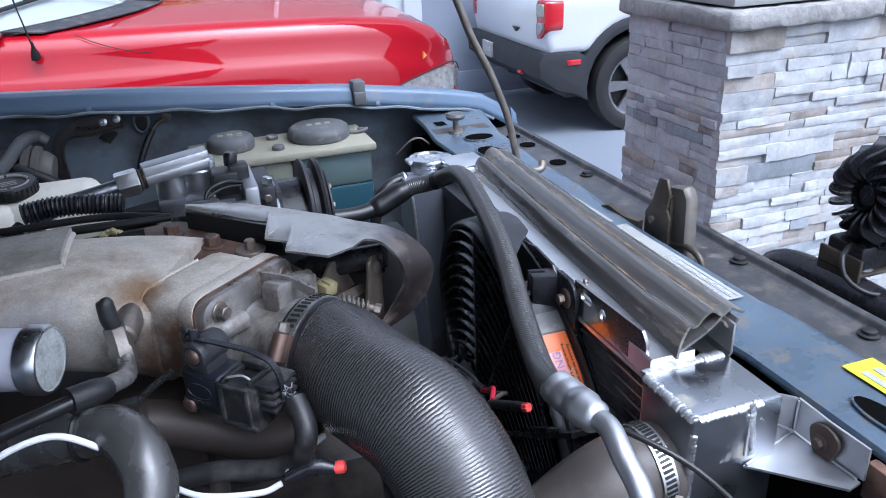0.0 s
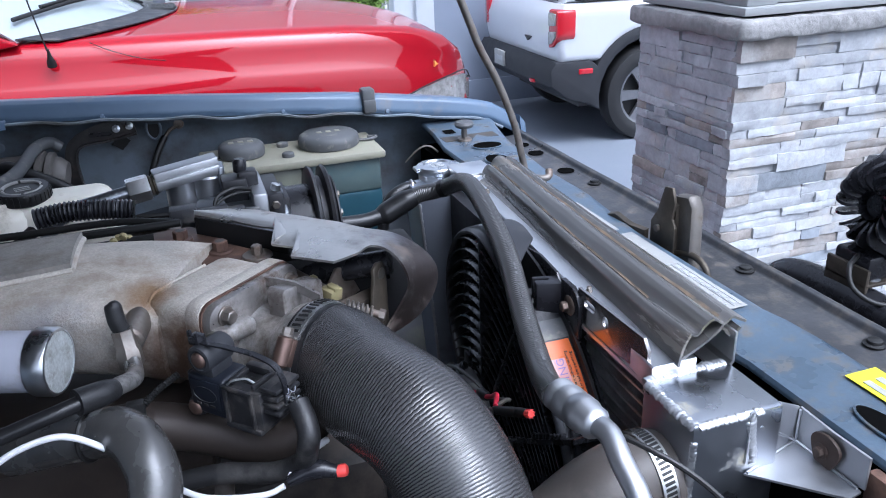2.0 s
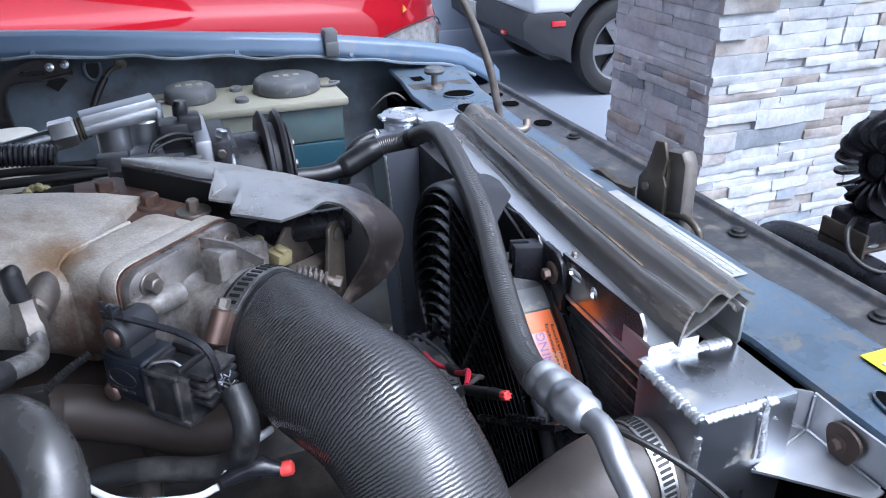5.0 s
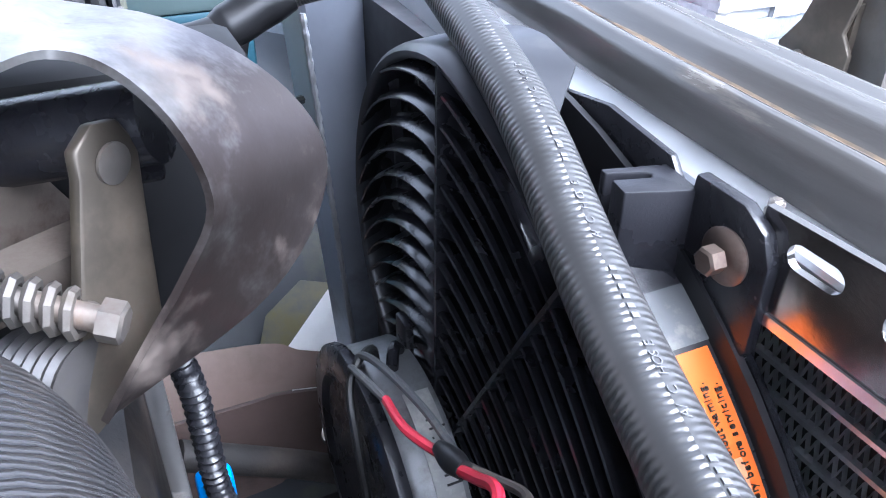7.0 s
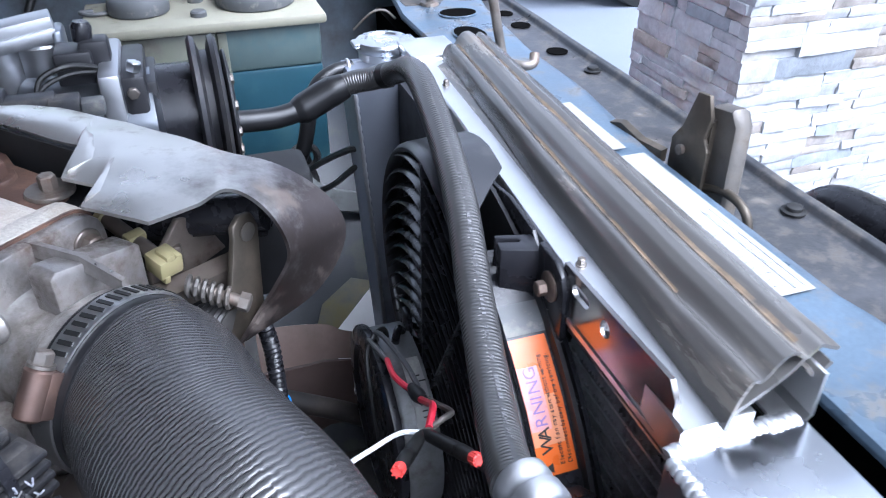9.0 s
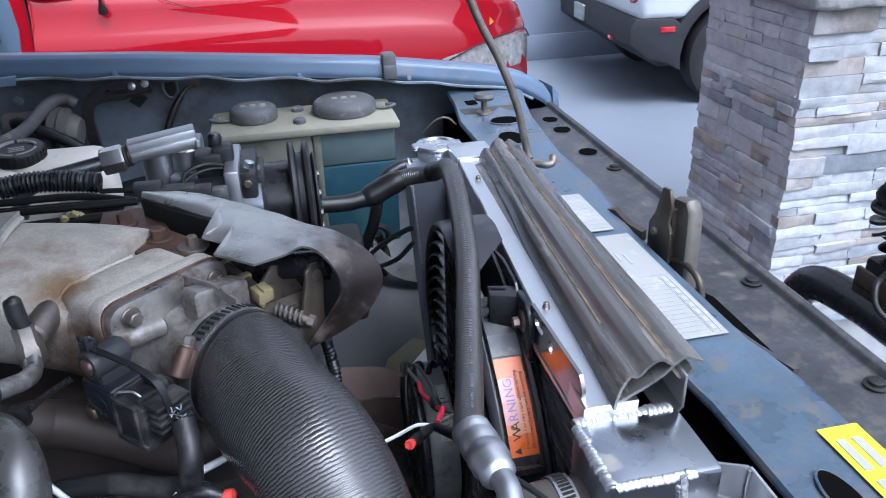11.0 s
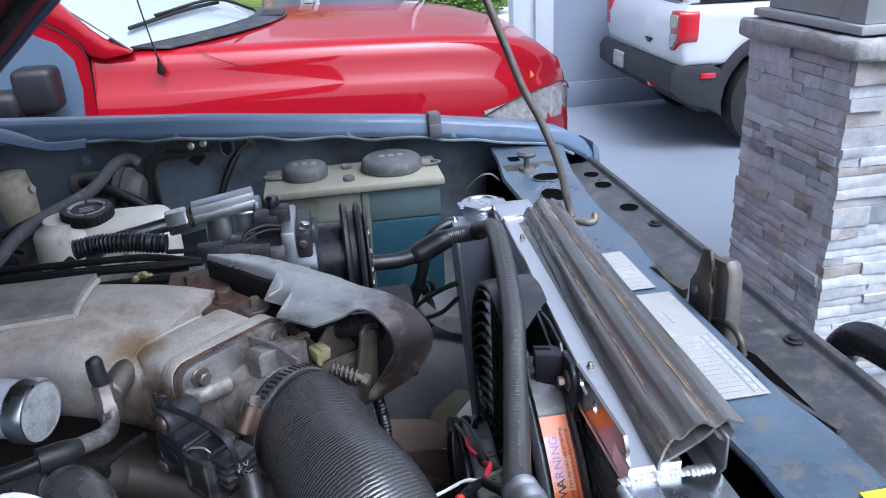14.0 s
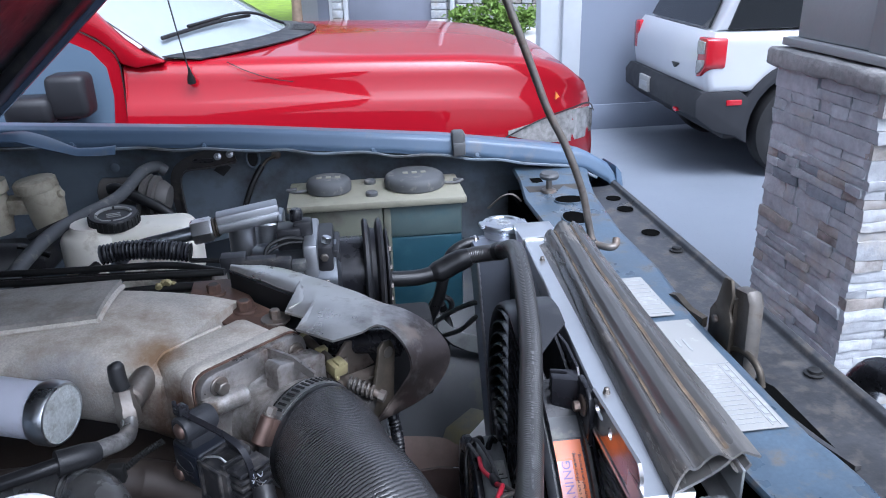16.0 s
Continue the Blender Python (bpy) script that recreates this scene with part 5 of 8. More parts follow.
# fins of the exposed core end
for k in range(20):
    z = 0.968 - 0.0062 * k * 2.0
    if z < 0.72:
        break
    bm = bmesh.new()
    n = 70
    vs = []
    for i in range(n + 1):
        y = -0.134 + 0.13 * i / n
        up = 0.0042 if i % 2 else -0.0042
        vs.append((bm.verts.new((0.0235, y, z + up)), bm.verts.new((0.0275, y, z + up))))
    for i in range(n):
        bm.faces.new((vs[i][0], vs[i + 1][0], vs[i + 1][1], vs[i][1]))
    part("core_fin", bm, M["fin"], rad, smooth=0)
    part("core_tube", box(0.0232, 0.03, -0.136, 0.0, z - 0.0068, z - 0.0048), M["fin"], rad, smooth=0)
# filler neck and cap
neck = part("filler_neck", lathe([(0.022, -0.08), (0.022, -0.012), (0.0275, -0.008), (0.0275, 0.0), (0.024, 0.002)], (0.03, 0.468, 0.995), (0, 0, 1), 32), M["alu"], rad, "round filler neck")
cap_o = part("radiator_cap", lathe([(0.029, 0), (0.0305, 0.002), (0.0305, 0.009), (0.029, 0.011), (0.02, 0.0125), (0.018, 0.0105), (0.0, 0.0105)], (0.03, 0.468, 0.996), (0, 0, 1), 36), M["chrome"], rad, "bright pressed steel cap with ears")
for s in (-1, 1):
    part("cap_ear", box(0.03 + s * 0.027 - 0.008, 0.03 + s * 0.027 + 0.008, 0.458, 0.478, 1.001, 1.007, 0.0025), M["chrome"], cap_o)
for k in range(3):
    part("print_bar", box(0.02, 0.04, 0.458 + 0.007 * k, 0.461 + 0.007 * k, 1.0066, 1.0072), M["print_grey"], cap_o, smooth=0)
part("overflow_stub", cyl((0.004, 0.462, 0.982), (-0.016, 0.458, 0.981), 0.006, 14, 0.001), M["chrome"], neck)
ovf = single("overflow_hose", tube([(-0.008, 0.459, 0.982), (-0.03, 0.455, 0.98), (-0.05, 0.45, 0.968), (-0.06, 0.45, 0.94), (-0.07, 0.45, 0.9), (-0.09, 0.46, 0.85)], 0.0085, 12), M["rubber_smooth"], "thin black rubber overflow hose", "hose")
clampo = single("hose_clip", tube([(-0.013, 0.458 + 0.0095 * math.cos(a), 0.981 + 0.0095 * math.sin(a)) for a in (2 * math.pi * k / 16 for k in range(17))], 0.0022, 6, 2), M["steel"], "small steel hose clip", "hose clip")

# rubber seal on the support
seal = thing("rubber_seal", (0.07, 0.12, 1.0), "worn dark rubber weatherstrip with dusty ridges, hollow at its end", "weatherstrip")
SEAL_L = [(-0.14, 0.03), (0.085, 0.0445), (0.36, 0.067), (0.4, 0.07)]
SEAL_R = [(-0.14, 0.107), (0.0, 0.109), (0.15, 0.1125), (0.35, 0.12), (0.4, 0.124)]
SEAL_S = [(0.0, 1.006), (0.015, 1.014), (0.06, 1.0235), (0.12, 1.0285), (0.16, 1.0292), (0.2, 1.0275), (0.235, 1.0262), (0.27, 1.0285), (0.33, 1.0345), (0.4, 1.0378), (0.47, 1.0385), (0.54, 1.0365), (0.6, 1.0325), (0.645, 1.0303), (0.69, 1.0318), (0.745, 1.0338), (0.81, 1.0325), (0.9, 1.0285), (1.0, 1.0245)]


def seal_at(s, y, lift=0.0):
    a, b = interp(y, SEAL_L), interp(y, SEAL_R)
    z = interp(s, SEAL_S)
    near = max(0.0, min(1.0, (-0.07 - y) / 0.05))  # the ridges run out into the plain tube at the near end
    z += near * 0.0045 * math.exp(-((s - 0.2) / 0.09) ** 2)
    z += 0.0009 * noise.noise(Vector((s * 3, y * 16, 0))) - 0.012 * max(0, (y - 0.36) / 0.03) ** 2 * (1 - s)
    return Vector((a + (b - a) * s + 0.0012 * noise.noise(Vector((3, y * 12, s * 2))), y + (0.016 * s - 0.004) * (1 - (y + 0.135) / 0.52), z + lift))


part("seal_skin", sheet(lambda u, v: seal_at(u, -0.135 + 0.52 * v), 76, 100, 0.0022), M["seal"], seal, smooth=60)
part("inner_leg", sheet(lambda u, v: Vector((0.081 - 0.047 * u ** 1.1, -0.1335 + 0.5 * v + 0.006 * (1 - u), 1.0275 - 0.0225 * u ** 0.75)) + Vector(((-0.1335 + 0.5 * v + 0.1335) * 0.05, 0, 0)), 14, 40, 0.0025), M["seal"], seal, "closed hollow of the seal", 60)
part("foot", sheet(lambda u, v: (0.081 + 0.012 * u + 0.022 * v, -0.131 + 0.5 * v, 1.0255 - 0.006 * math.sin(3.14 * u)), 8, 20, 0.0025), M["seal"], seal, "soft rubber foot round the metal lip")
part("dust_line", sheet(lambda u, v: seal_at(0.615 + 0.06 * u + 0.012 * noise.noise(Vector((v * 9, 0, 0))), -0.125 + 0.5 * v, 0.0005), 4, 60), M["dust"], seal, "brown dust settled in the groove")
part("dust_line", sheet(lambda u, v: seal_at(0.215 + 0.035 * u + 0.01 * noise.noise(Vector((v * 11, 7, 0))), -0.06 + 0.43 * v, 0.0005), 3, 60), M["dust"], seal)
part("metal_lip", loft([[Vector((x + 0.022 * f, y, z)) for x, z in ((0.0845, 1.025), (0.0845, 0.998), (0.081, 0.9945), (0.068, 0.994), (0.068, 0.992), (0.082, 0.9925), (0.0865, 0.997), (0.0865, 1.025))] for y, f in ((-0.1375, 0.0), (0.1, 0.5), (0.37, 1.0))]), M["alu"], seal, "bright metal carrier lip")

# ---- cooling fan ----
FC, FX, FR = Vector((0, 0.139, 0.902)), -0.03, 0.121
fan = thing("cooling_fan", (0.0, 0.139, 0.73), "black plastic electric cooling fan with curved guard slats", "fan")
SC, SR = (0.15, 0.755), 0.262
GR = 0.2555  # the guard's near side follows the wide shroud


def rim_at(a, r):
    """A point of the guard's outline: tight curve on the far side, wide curve on the near side."""
    if a < 90:
        return FC.y + (FR + r) * math.cos(radians(a)), FC.z + (FR + r) * math.sin(radians(a))
    f = min(1.0, (a - 90) / 30)
    r += GR + (0.249 - GR) * f
    return 0.139 + 0.011 * f + r * math.cos(radians(a)), 0.7675 - 0.0125 * f + r * math.sin(radians(a))


RIM = [-75 + 5 * k for k in range(33)] + [90 + 3 * k for k in range(33)]
part("shroud", loft([[Vector((FX + x * (1 if a < 96 or x < 0.01 else max(0.3, 1 - (a - 96) / 14)), *rim_at(a, r))) for r, x in ((-0.003, 0.008), (-0.0035, 0.002), (-0.002, -0.0005), (0.0005, -0.001), (0.003, 0.001), (0.0045, 0.006), (0.0055, 0.02), (0.006, 0.052), (0.004, 0.052), (0.0, 0.02))] for a in RIM]), M["shroud"], fan, "smooth black shroud rim", 50)
part("shroud_wall", loft([[Vector((-0.022 + x, SC[0] + (SR + r) * math.cos(radians(a)), SC[1] + (SR + r) * math.sin(radians(a)))) for r, x in ((-0.006, 0.0), (-0.001, 0.0), (0.0, 0.001), (0.0, 0.034), (0.005, 0.035), (0.005, 0.038), (-0.006, 0.038))] for a in range(112, 235, 2)]), M["plastic"], fan, "round black shroud wall", 40)
part("shroud_corner", prism([(0.128, 0.98), (0.118, 1.016), (0.074, 1.0225), (0.036, 1.0185), (0.02, 1.0), (0.02, 0.955), (0.09, 0.955)], YZ(0.0105), 0.003, 0.0006), M["plastic"], fan, "flat black shroud corner")


def in_guard(y, z):
    if y > 0.139:
        return (y - FC.y) ** 2 + (z - FC.z) ** 2 < (FR - 0.001) ** 2
    return (y - 0.139) ** 2 + (z - 0.7675) ** 2 < (GR - 0.001) ** 2 and y > -0.1


def slat(z0, near):
    """One curved guard slat on the near or the far side of the upright spoke, clipped by the rim."""
    pts = []
    for k in range(61):
        y = 0.1385 - 0.24 * k / 60 if near else 0.1395 + 0.14 * k / 60
        d = y - 0.155
        z = z0 - (0.12 - math.sqrt(max(0.0, 0.12 ** 2 - d * d))) if d > 0 else z0 - 0.9 * d * d / 0.3 + 0.08 * d
        if in_guard(y, z):
            pts.append((y, z))
    if len(pts) < 5:
        return None
    if near:
        sec = [(FX + 0.0, 0.0014), (FX - 0.0006, 0.0002), (FX + 0.0004, -0.0008), (FX + 0.0105, -0.0062), (FX + 0.0115, -0.0048), (FX + 0.0022, 0.0018)]
        return loft([[Vector((x, y, z + dz)) for x, dz in sec] for y, z in pts])
    sec = [(FX - 0.0004, -0.0016), (FX + 0.0002, -0.0028), (FX + 0.002, -0.0028), (FX + 0.0115, 0.002), (FX + 0.0105, 0.0034), (FX + 0.002, 0.0006)]
    return loft([[Vector((x, y, z + dz)) for x, dz in sec] for y, z in pts])


for k in range(24):
    for near in (False, True):
        bm = slat(1.0115 - 0.0148 * k, near)
        if bm:
            part("guard_slat", bm, M["slat"], fan)
for (ya, za), (yb, zb), w, depth in (((0.1385, 1.0225), (0.1385, 0.80), 0.0022, 0.012), ((0.03, 0.982), (0.118, 0.822), 0.0022, 0.006), ((0.226, 0.985), (0.2, 0.82), 0.002, 0.004), ((0.185, 1.012), (0.17, 0.83), 0.0016, 0.004)):
    back = 0.0 if depth > 0.005 else 0.011
    e = Vector((0, yb - ya, zb - za)).normalized()
    sd = Vector((0, -e.z, e.y)) * w
    part("spoke", loft([[Vector((FX + back + x, y, z)) + sd * f for x, f in ((-0.0016, 0.5), (-0.0016, -0.5), (depth, -1), (depth, 1))] for y, z in ((ya, za), (yb, zb))]), M["plastic"], fan)
part("bottom_lip", loft([[Vector((x, y, z + dz)) for x, dz in ((-0.034, 0.002), (-0.034, -0.004), (0.0, -0.006), (0.0, 0.0))] for y, z in ((0.06, 0.815), (-0.02, 0.868), (-0.09, 0.917))]), M["plastic"], fan, "black lower shroud lip")
for k in range(9):
    f = 0.45 + 0.05 * k
    part("lip_tooth", box(-0.035, -0.03, 0.058 - 0.15 * f, 0.061 - 0.15 * f, 0.817 + 0.102 * f, 0.823 + 0.102 * f, 0.0006), M["plastic"], fan)
for k in range(7):
    a0 = 2 * math.pi * k / 7

    def blade_fn(u, v, a0=a0):
        r = 0.045 + (FR - 0.052) * u
        a = a0 + 0.5 * u + (v - 0.5) * 0.62
        return (FX + 0.022 + (v - 0.5) * 0.018, FC.y + r * math.cos(a), FC.z + r * math.sin(a))

    part("blade", sheet(blade_fn, 6, 4, 0.002), M["plastic"], fan)
part("backing", prism([(0.139 + (GR - 0.001) * math.cos(radians(a)), 0.7675 + (GR - 0.001) * math.sin(radians(a))) for a in range(90, 200, 5)] + [(FC.y + (FR - 0.001) * math.cos(radians(a)), FC.z + (FR - 0.001) * math.sin(radians(a))) for a in range(-75, 90, 5)], YZ(FX + 0.036), 0.003), M["core"], fan)
MC = Vector((-0.034, 0.155, 0.762))
motor = part("motor", lathe([(0.0, 0.0), (0.083, 0.0), (0.083, 0.027), (0.081, 0.03), (0.0, 0.03)], MC, (-1, 0, 0), 56), M["motor_grey"], fan, "flat round motor housing")
part("motor_flange", lathe([(0.0, 0.031), (0.086, 0.031), (0.0872, 0.033), (0.0872, 0.038), (0.085, 0.04), (0.07, 0.041), (0.066, 0.037), (0.03, 0.036), (0.0, 0.037)], MC, (-1, 0, 0), 56), M["plastic"], motor, "black motor end plate")
part("motor_bracket", merge(box(-0.036, -0.03, 0.17, 0.186, 0.77, 0.86, 0.002), tube([(-0.04, 0.17, 0.845), (-0.046, 0.162, 0.855), (-0.052, 0.15, 0.851)], 0.0035, 8)), M["plastic"], motor, "black motor bracket")
part("motor_label", sheet(lambda u, v: (-0.052 + 0.015 * u, MC.y + 0.0835 * math.cos(radians(103 + 44 * v)), MC.z + 0.0835 * math.sin(radians(103 + 44 * v))), 2, 16, 0.0004), M["label_white"], motor, "white printed label")
for k in range(9):
    a = radians(112 + 3.4 * k)
    part("label_bar", box(-0.0455, -0.0445 + 0.004 * (k % 3), -0.0006, 0.0006, 0, 0.0003, m=Matrix.Translation((0, MC.y + 0.0839 * math.cos(a), MC.z + 0.0839 * math.sin(a))) @ Matrix.Rotation(a - math.pi / 2, 4, "X")), M["ink"], motor, smooth=0)
# mounting bracket on the shroud with its bolt
brk = part("bracket", merge(prism([(-0.015, 0.0265), (0.009, 0.018), (0.0115, 0.038), (-0.0125, 0.044), (-0.0128, 0.0405), (0.0, 0.0362), (0.0018, 0.034), (0.0, 0.032), (-0.0135, 0.0357)], Matrix.Translation((0, 0, 0.9735)), 0.041, 0.0008), box(-0.008, 0.01, 0.02, 0.04, 0.958, 0.976, 0.002)), M["plastic"], fan, "slotted black mounting bracket")
part("bracket_ear", prism([(0.024, 0.968), (-0.012, 0.962), (-0.0165, 0.972), (-0.0165, 1.004), (-0.012, 1.014), (-0.002, 1.0195), (0.02, 1.02)], Matrix(((0, 0, 1, 0.0075), (1, 0, 0, 0), (0, 1, 0, 0), (0, 0, 0, 1))), 0.0055, 0.0012), M["plastic"], brk)
bolt = part("bracket_bolt", hexbolt((0.005, 0.0, 1.0), (-1, 0, 0), 0.0085, 0.0058), M["bolt_brown"], brk, "brown hexagon bolt")
part("washer", lathe([(0.0098, 0), (0.01, 0.001), (0.0088, 0.002), (0, 0.002)], (0.0072, 0.0, 1.0), (-1, 0, 0), 32), M["bolt_brown"], bolt)
R_ST = SR + 0.0004


def arc_patch(a0, a1, x0, x1, r, n=14):
    def fn(u, v):
        a = a0 + (a1 - a0) * v
        return (x0 + (x1 - x0) * u, SC[0] + r * math.cos(a), SC[1] + r * math.sin(a))
    return sheet(fn, 1, n, 0.0003)


part("silver_strip", arc_patch(radians(121), radians(125.6), -0.021, 0.006, R_ST), M["cap"], fan, "grey label strip")
# orange warning sticker wrapped on the shroud
sticker = thing("warning_sticker", (0.0, -0.04, 0.93), "orange warning sticker, faded pink in its middle", "sticker")
ST0, ST1 = radians(126), radians(144.5)
part("sticker_sheet", arc_patch(ST0, ST1, -0.021, 0.004, R_ST), M["orange"], sticker)
part("faded_middle", arc_patch(radians(130), radians(138.5), -0.0208, -0.0072, R_ST + 0.0004), M["pink"], sticker)
part("faded_edge", arc_patch(radians(134), radians(140.5), -0.0208, -0.0005, R_ST + 0.0003), M["orange_pale"], sticker)


def sticker_text(body, size, x, a, material):
    """Letters that run up the curved sticker, flat patch by patch."""
    for ch in body:
        c, s = math.cos(a), math.sin(a)
        o = Vector((x, SC[0] + (R_ST + 0.0008) * c, SC[1] + (R_ST + 0.0008) * s))
        up, along, out = Vector((-1, 0, 0)), Vector((0, s, -c)), Vector((0, c, s))
        if ch != " ":
            letters(ch, size, Matrix.Translation(o) @ Matrix((along, up, out)).transposed().to_4x4(), "letter", material, sticker)
        a -= size * (0.78 if ch in "WMN" else 0.34 if ch == "I" else 0.68 if ch.isupper() else 0.3 if ch in "il.t r" else 0.56) / R_ST


sticker_text("WA", 0.0112, -0.0095, ST1 - 0.05, M["ink"])
sticker_text("RNING", 0.0112, -0.0095, ST1 - 0.05 - 0.0112 * 1.46 / R_ST, M["violet_ink"])
sticker_text("Electric fan may start without warning.", 0.004, -0.0038, ST1 - 0.02, M["ink"])
sticker_text("Disconnect battery before servicing.", 0.004, 0.0012, ST1 - 0.02, M["ink"])
a = ST1 - 0.018
part("warning_triangle", prism([(-0.003, -0.0025), (0.003, -0.0025), (0, 0.0035)], Matrix.Translation((-0.014, SC[0] + (R_ST + 0.0006) * math.cos(a), SC[1] + (R_ST + 0.0006) * math.sin(a))) @ Matrix(((0, -1, 0), (math.sin(a), 0, math.cos(a)), (-math.cos(a), 0, math.sin(a)))).to_4x4(), 0.0003), M["ink"], sticker, smooth=0)

# ---- air-conditioning hose ----
achose = thing("ac_hose", (-0.04, 0.0, 0.99), "black ribbed rubber air-conditioning hose with crimped aluminium end", "hose")
ACP = [(-0.075, -0.135, 1.003), (-0.066, -0.1, 0.993), (-0.056, -0.062, 0.99), (-0.041, 0.0, 1.0), (-0.022, 0.08, 1.022), (-0.009, 0.16, 1.037), (0.0, 0.235, 1.046), (0.006, 0.29, 1.037), (0.004, 0.332, 1.019), (-0.01, 0.352, 1.008), (-0.032, 0.362, 1.002), (-0.055, 0.364, 0.993)]
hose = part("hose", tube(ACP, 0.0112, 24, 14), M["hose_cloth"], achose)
part("hose_sleeve", tube([(-0.036, 0.363, 1.0), (-0.055, 0.364, 0.993), (-0.075, 0.362, 0.984), (-0.088, 0.36, 0.98)], 0.0145, 24, 6, radii=[0.012, 0.0145, 0.0148, 0.0148, 0.0145, 0.011]), M["rubber_smooth"], achose, "smooth rubber sleeve")
part("inlet_pipe", tube([(-0.084, 0.36, 0.981), (-0.11, 0.357, 0.978), (-0.15, 0.355, 0.98)], 0.0105, 20, 6), M["rubber_smooth"], achose, "smooth black inlet pipe")
part("hose_band", tube([(0.0015, 0.34, 1.0145), (-0.003, 0.346, 1.0115)], 0.0122, 20, 2), M["rubber_smooth"], achose)
fdir = Vector((0.006, -0.051, 0.003)).normalized()
p0 = Vector(ACP[0]) + Vector((0.003, 0.004, 0))
part("crimp", lathe([(0.0118, 0), (0.0138, 0.002), (0.0138, 0.008), (0.0128, 0.0095), (0.0128, 0.0125), (0.0142, 0.014), (0.0142, 0.022), (0.0128, 0.024), (0.0128, 0.027), (0.0142, 0.029), (0.0142, 0.038), (0.0125, 0.041), (0.0125, 0.049), (0.0105, 0.052), (0.0085, 0.054)], p0, fdir, 32), M["alu_matte"], achose, "crimped aluminium ferrule")
e0 = p0 + fdir * 0.05
part("end_pipe", tube([e0, e0 + fdir * 0.016, (-0.067, -0.218, 1.0), (-0.066, -0.243, 0.982), (-0.066, -0.252, 0.94), (-0.066, -0.255, 0.86)], 0.0082, 24, 8), M["alu_matte"], achose, "bare aluminium pipe")
hline = spline(ACP, 40)
hlen = [0.0]
for pa, pb in zip(hline, hline[1:]):
    hlen.append(hlen[-1] + (pb - pa).length)


def hose_print(at, ch):
    """One printed character on the hose, that far from its near end; a star stands for an unread one."""
    k = min(range(len(hlen)), key=lambda i: abs(hlen[i] - at))
    d = (hline[k + 1] - hline[k - 1]).normalized()
    n = Vector((0.05, -0.45, 0.6))
    n = (n - d * n.dot(d)).normalized()
    m = Matrix.Translation(hline[k] + n * 0.01125) @ Matrix((d, n.cross(d), n)).transposed().to_4x4()
    if ch == "*":
        part("print_bar", box(0.0, 0.0018, 0.0, 0.0022, -0.0002, 0.0003, m=m), M["hose_print"], hose, smooth=0)
    else:
        letters(ch, 0.0042, m, "letter", M["hose_print"], hose, 0.0002)


for k, ch in enumerate(" A/C HOSE  ******   A/C HOSE  ******   A/C HOSE  ******   A/C HOSE"):
    if ch != " ":
        hose_print(0.02 + 0.0034 * k, ch)

# lower radiator hose with clamp
lowhose = single("radiator_hose", tube([(0.0, -0.17, 0.935), (-0.03, -0.17, 0.934), (-0.065, -0.17, 0.92), (-0.105, -0.165, 0.885), (-0.15, -0.15, 0.82), (-0.19, -0.12, 0.74)], 0.035, 36, 8), M["hose_brown"], "dusty brown-black rubber radiator hose", "hose")
part("hose_end", tube([(-0.006, -0.17, 0.935), (-0.011, -0.17, 0.9348), (-0.016, -0.17, 0.9345)], 0.0362, 36, 3), M["hose_brown"], lowhose, "thick cuff at the hose end")
part_clamp = thing("hose_clamp", (-0.022, -0.17, 0.945), "slotted stainless worm-drive hose clamp", "hose clamp")


def worm_clamp(t, c, axis, r, w, ref, head=None, turn=1):
    """A slotted band round the axis, its screw housing on the side that ref points to."""
    axis = Vector(axis).normalized()
    ref = (Vector(ref) - axis * axis.dot(Vector(ref))).normalized()
    m = Matrix.Translation(c) @ Matrix((ref, axis.cross(ref), axis)).transposed().to_4x4()
    part("band", lathe([(r, -w / 2), (r + 0.0012, -w / 2), (r + 0.0012, w / 2), (r, w / 2)], c, axis, 48, False), M["steel"], t)
    for k in range(26):
        a = turn * (0.35 + k * 0.105)
        b = box(-0.0006, 0.0006, -0.0011, 0.0011, -w * 0.33, w * 0.33)
        b.transform(m @ Matrix.Rotation(a, 4, "Z") @ Matrix.Translation((r + 0.0012, 0, 0)) @ Matrix.Rotation(radians(8), 4, "X"))
        part("slot", b, M["ink"], t, smooth=0)
    h = merge(cyl((0, -0.013, 0), (0, 0.011, 0), 0.0066, 18, 0.0015), box(-0.008, -0.001, -0.012, 0.01, -0.0068, 0.0068, 0.001))
    h.transform(m @ Matrix.Diagonal((1, turn, 1, 1)) @ Matrix.Translation((r + 0.006, 0, 0)))
    part("screw_housing", h, head or M["steel"], t)
    s = merge(hexbolt((0, 0.011, 0), (0, 1, 0), 0.0078, 0.006), cyl((0, 0.011, 0), (0, 0.0125, 0), 0.006, 18))
    s.transform(m @ Matrix.Diagonal((1, turn, 1, 1)) @ Matrix.Translation((r + 0.006, 0, 0)))
    part("screw_head", s, M["steel_old"], t)


worm_clamp(part_clamp, (-0.014, -0.17, 0.935), (-1, 0.0, -0.03), 0.0358, 0.013, (0, -1, -0.25))

# thin black wire along the tank
single("sensor_wire", tube([(-0.06, -0.15, 0.985), (-0.04, -0.19, 0.99), (-0.01, -0.225, 0.975), (0.02, -0.255, 0.94), (0.05, -0.28, 0.89)], 0.0022, 8), M["ink"], "thin black sensor wire", "wire")

# ---- twisted fan wires with caps ----
wires = thing("fan_wiring", (-0.05, -0.02, 0.92), "fan wires joined with red-tipped push connectors", "wiring")
wn1, wn2 = Vector((-0.061, -0.055, 0.931)), Vector((-0.102, -0.04, 0.921))
jn, hub = Vector((-0.063, 0.052, 0.885)), Vector((-0.076, -0.004, 0.906))
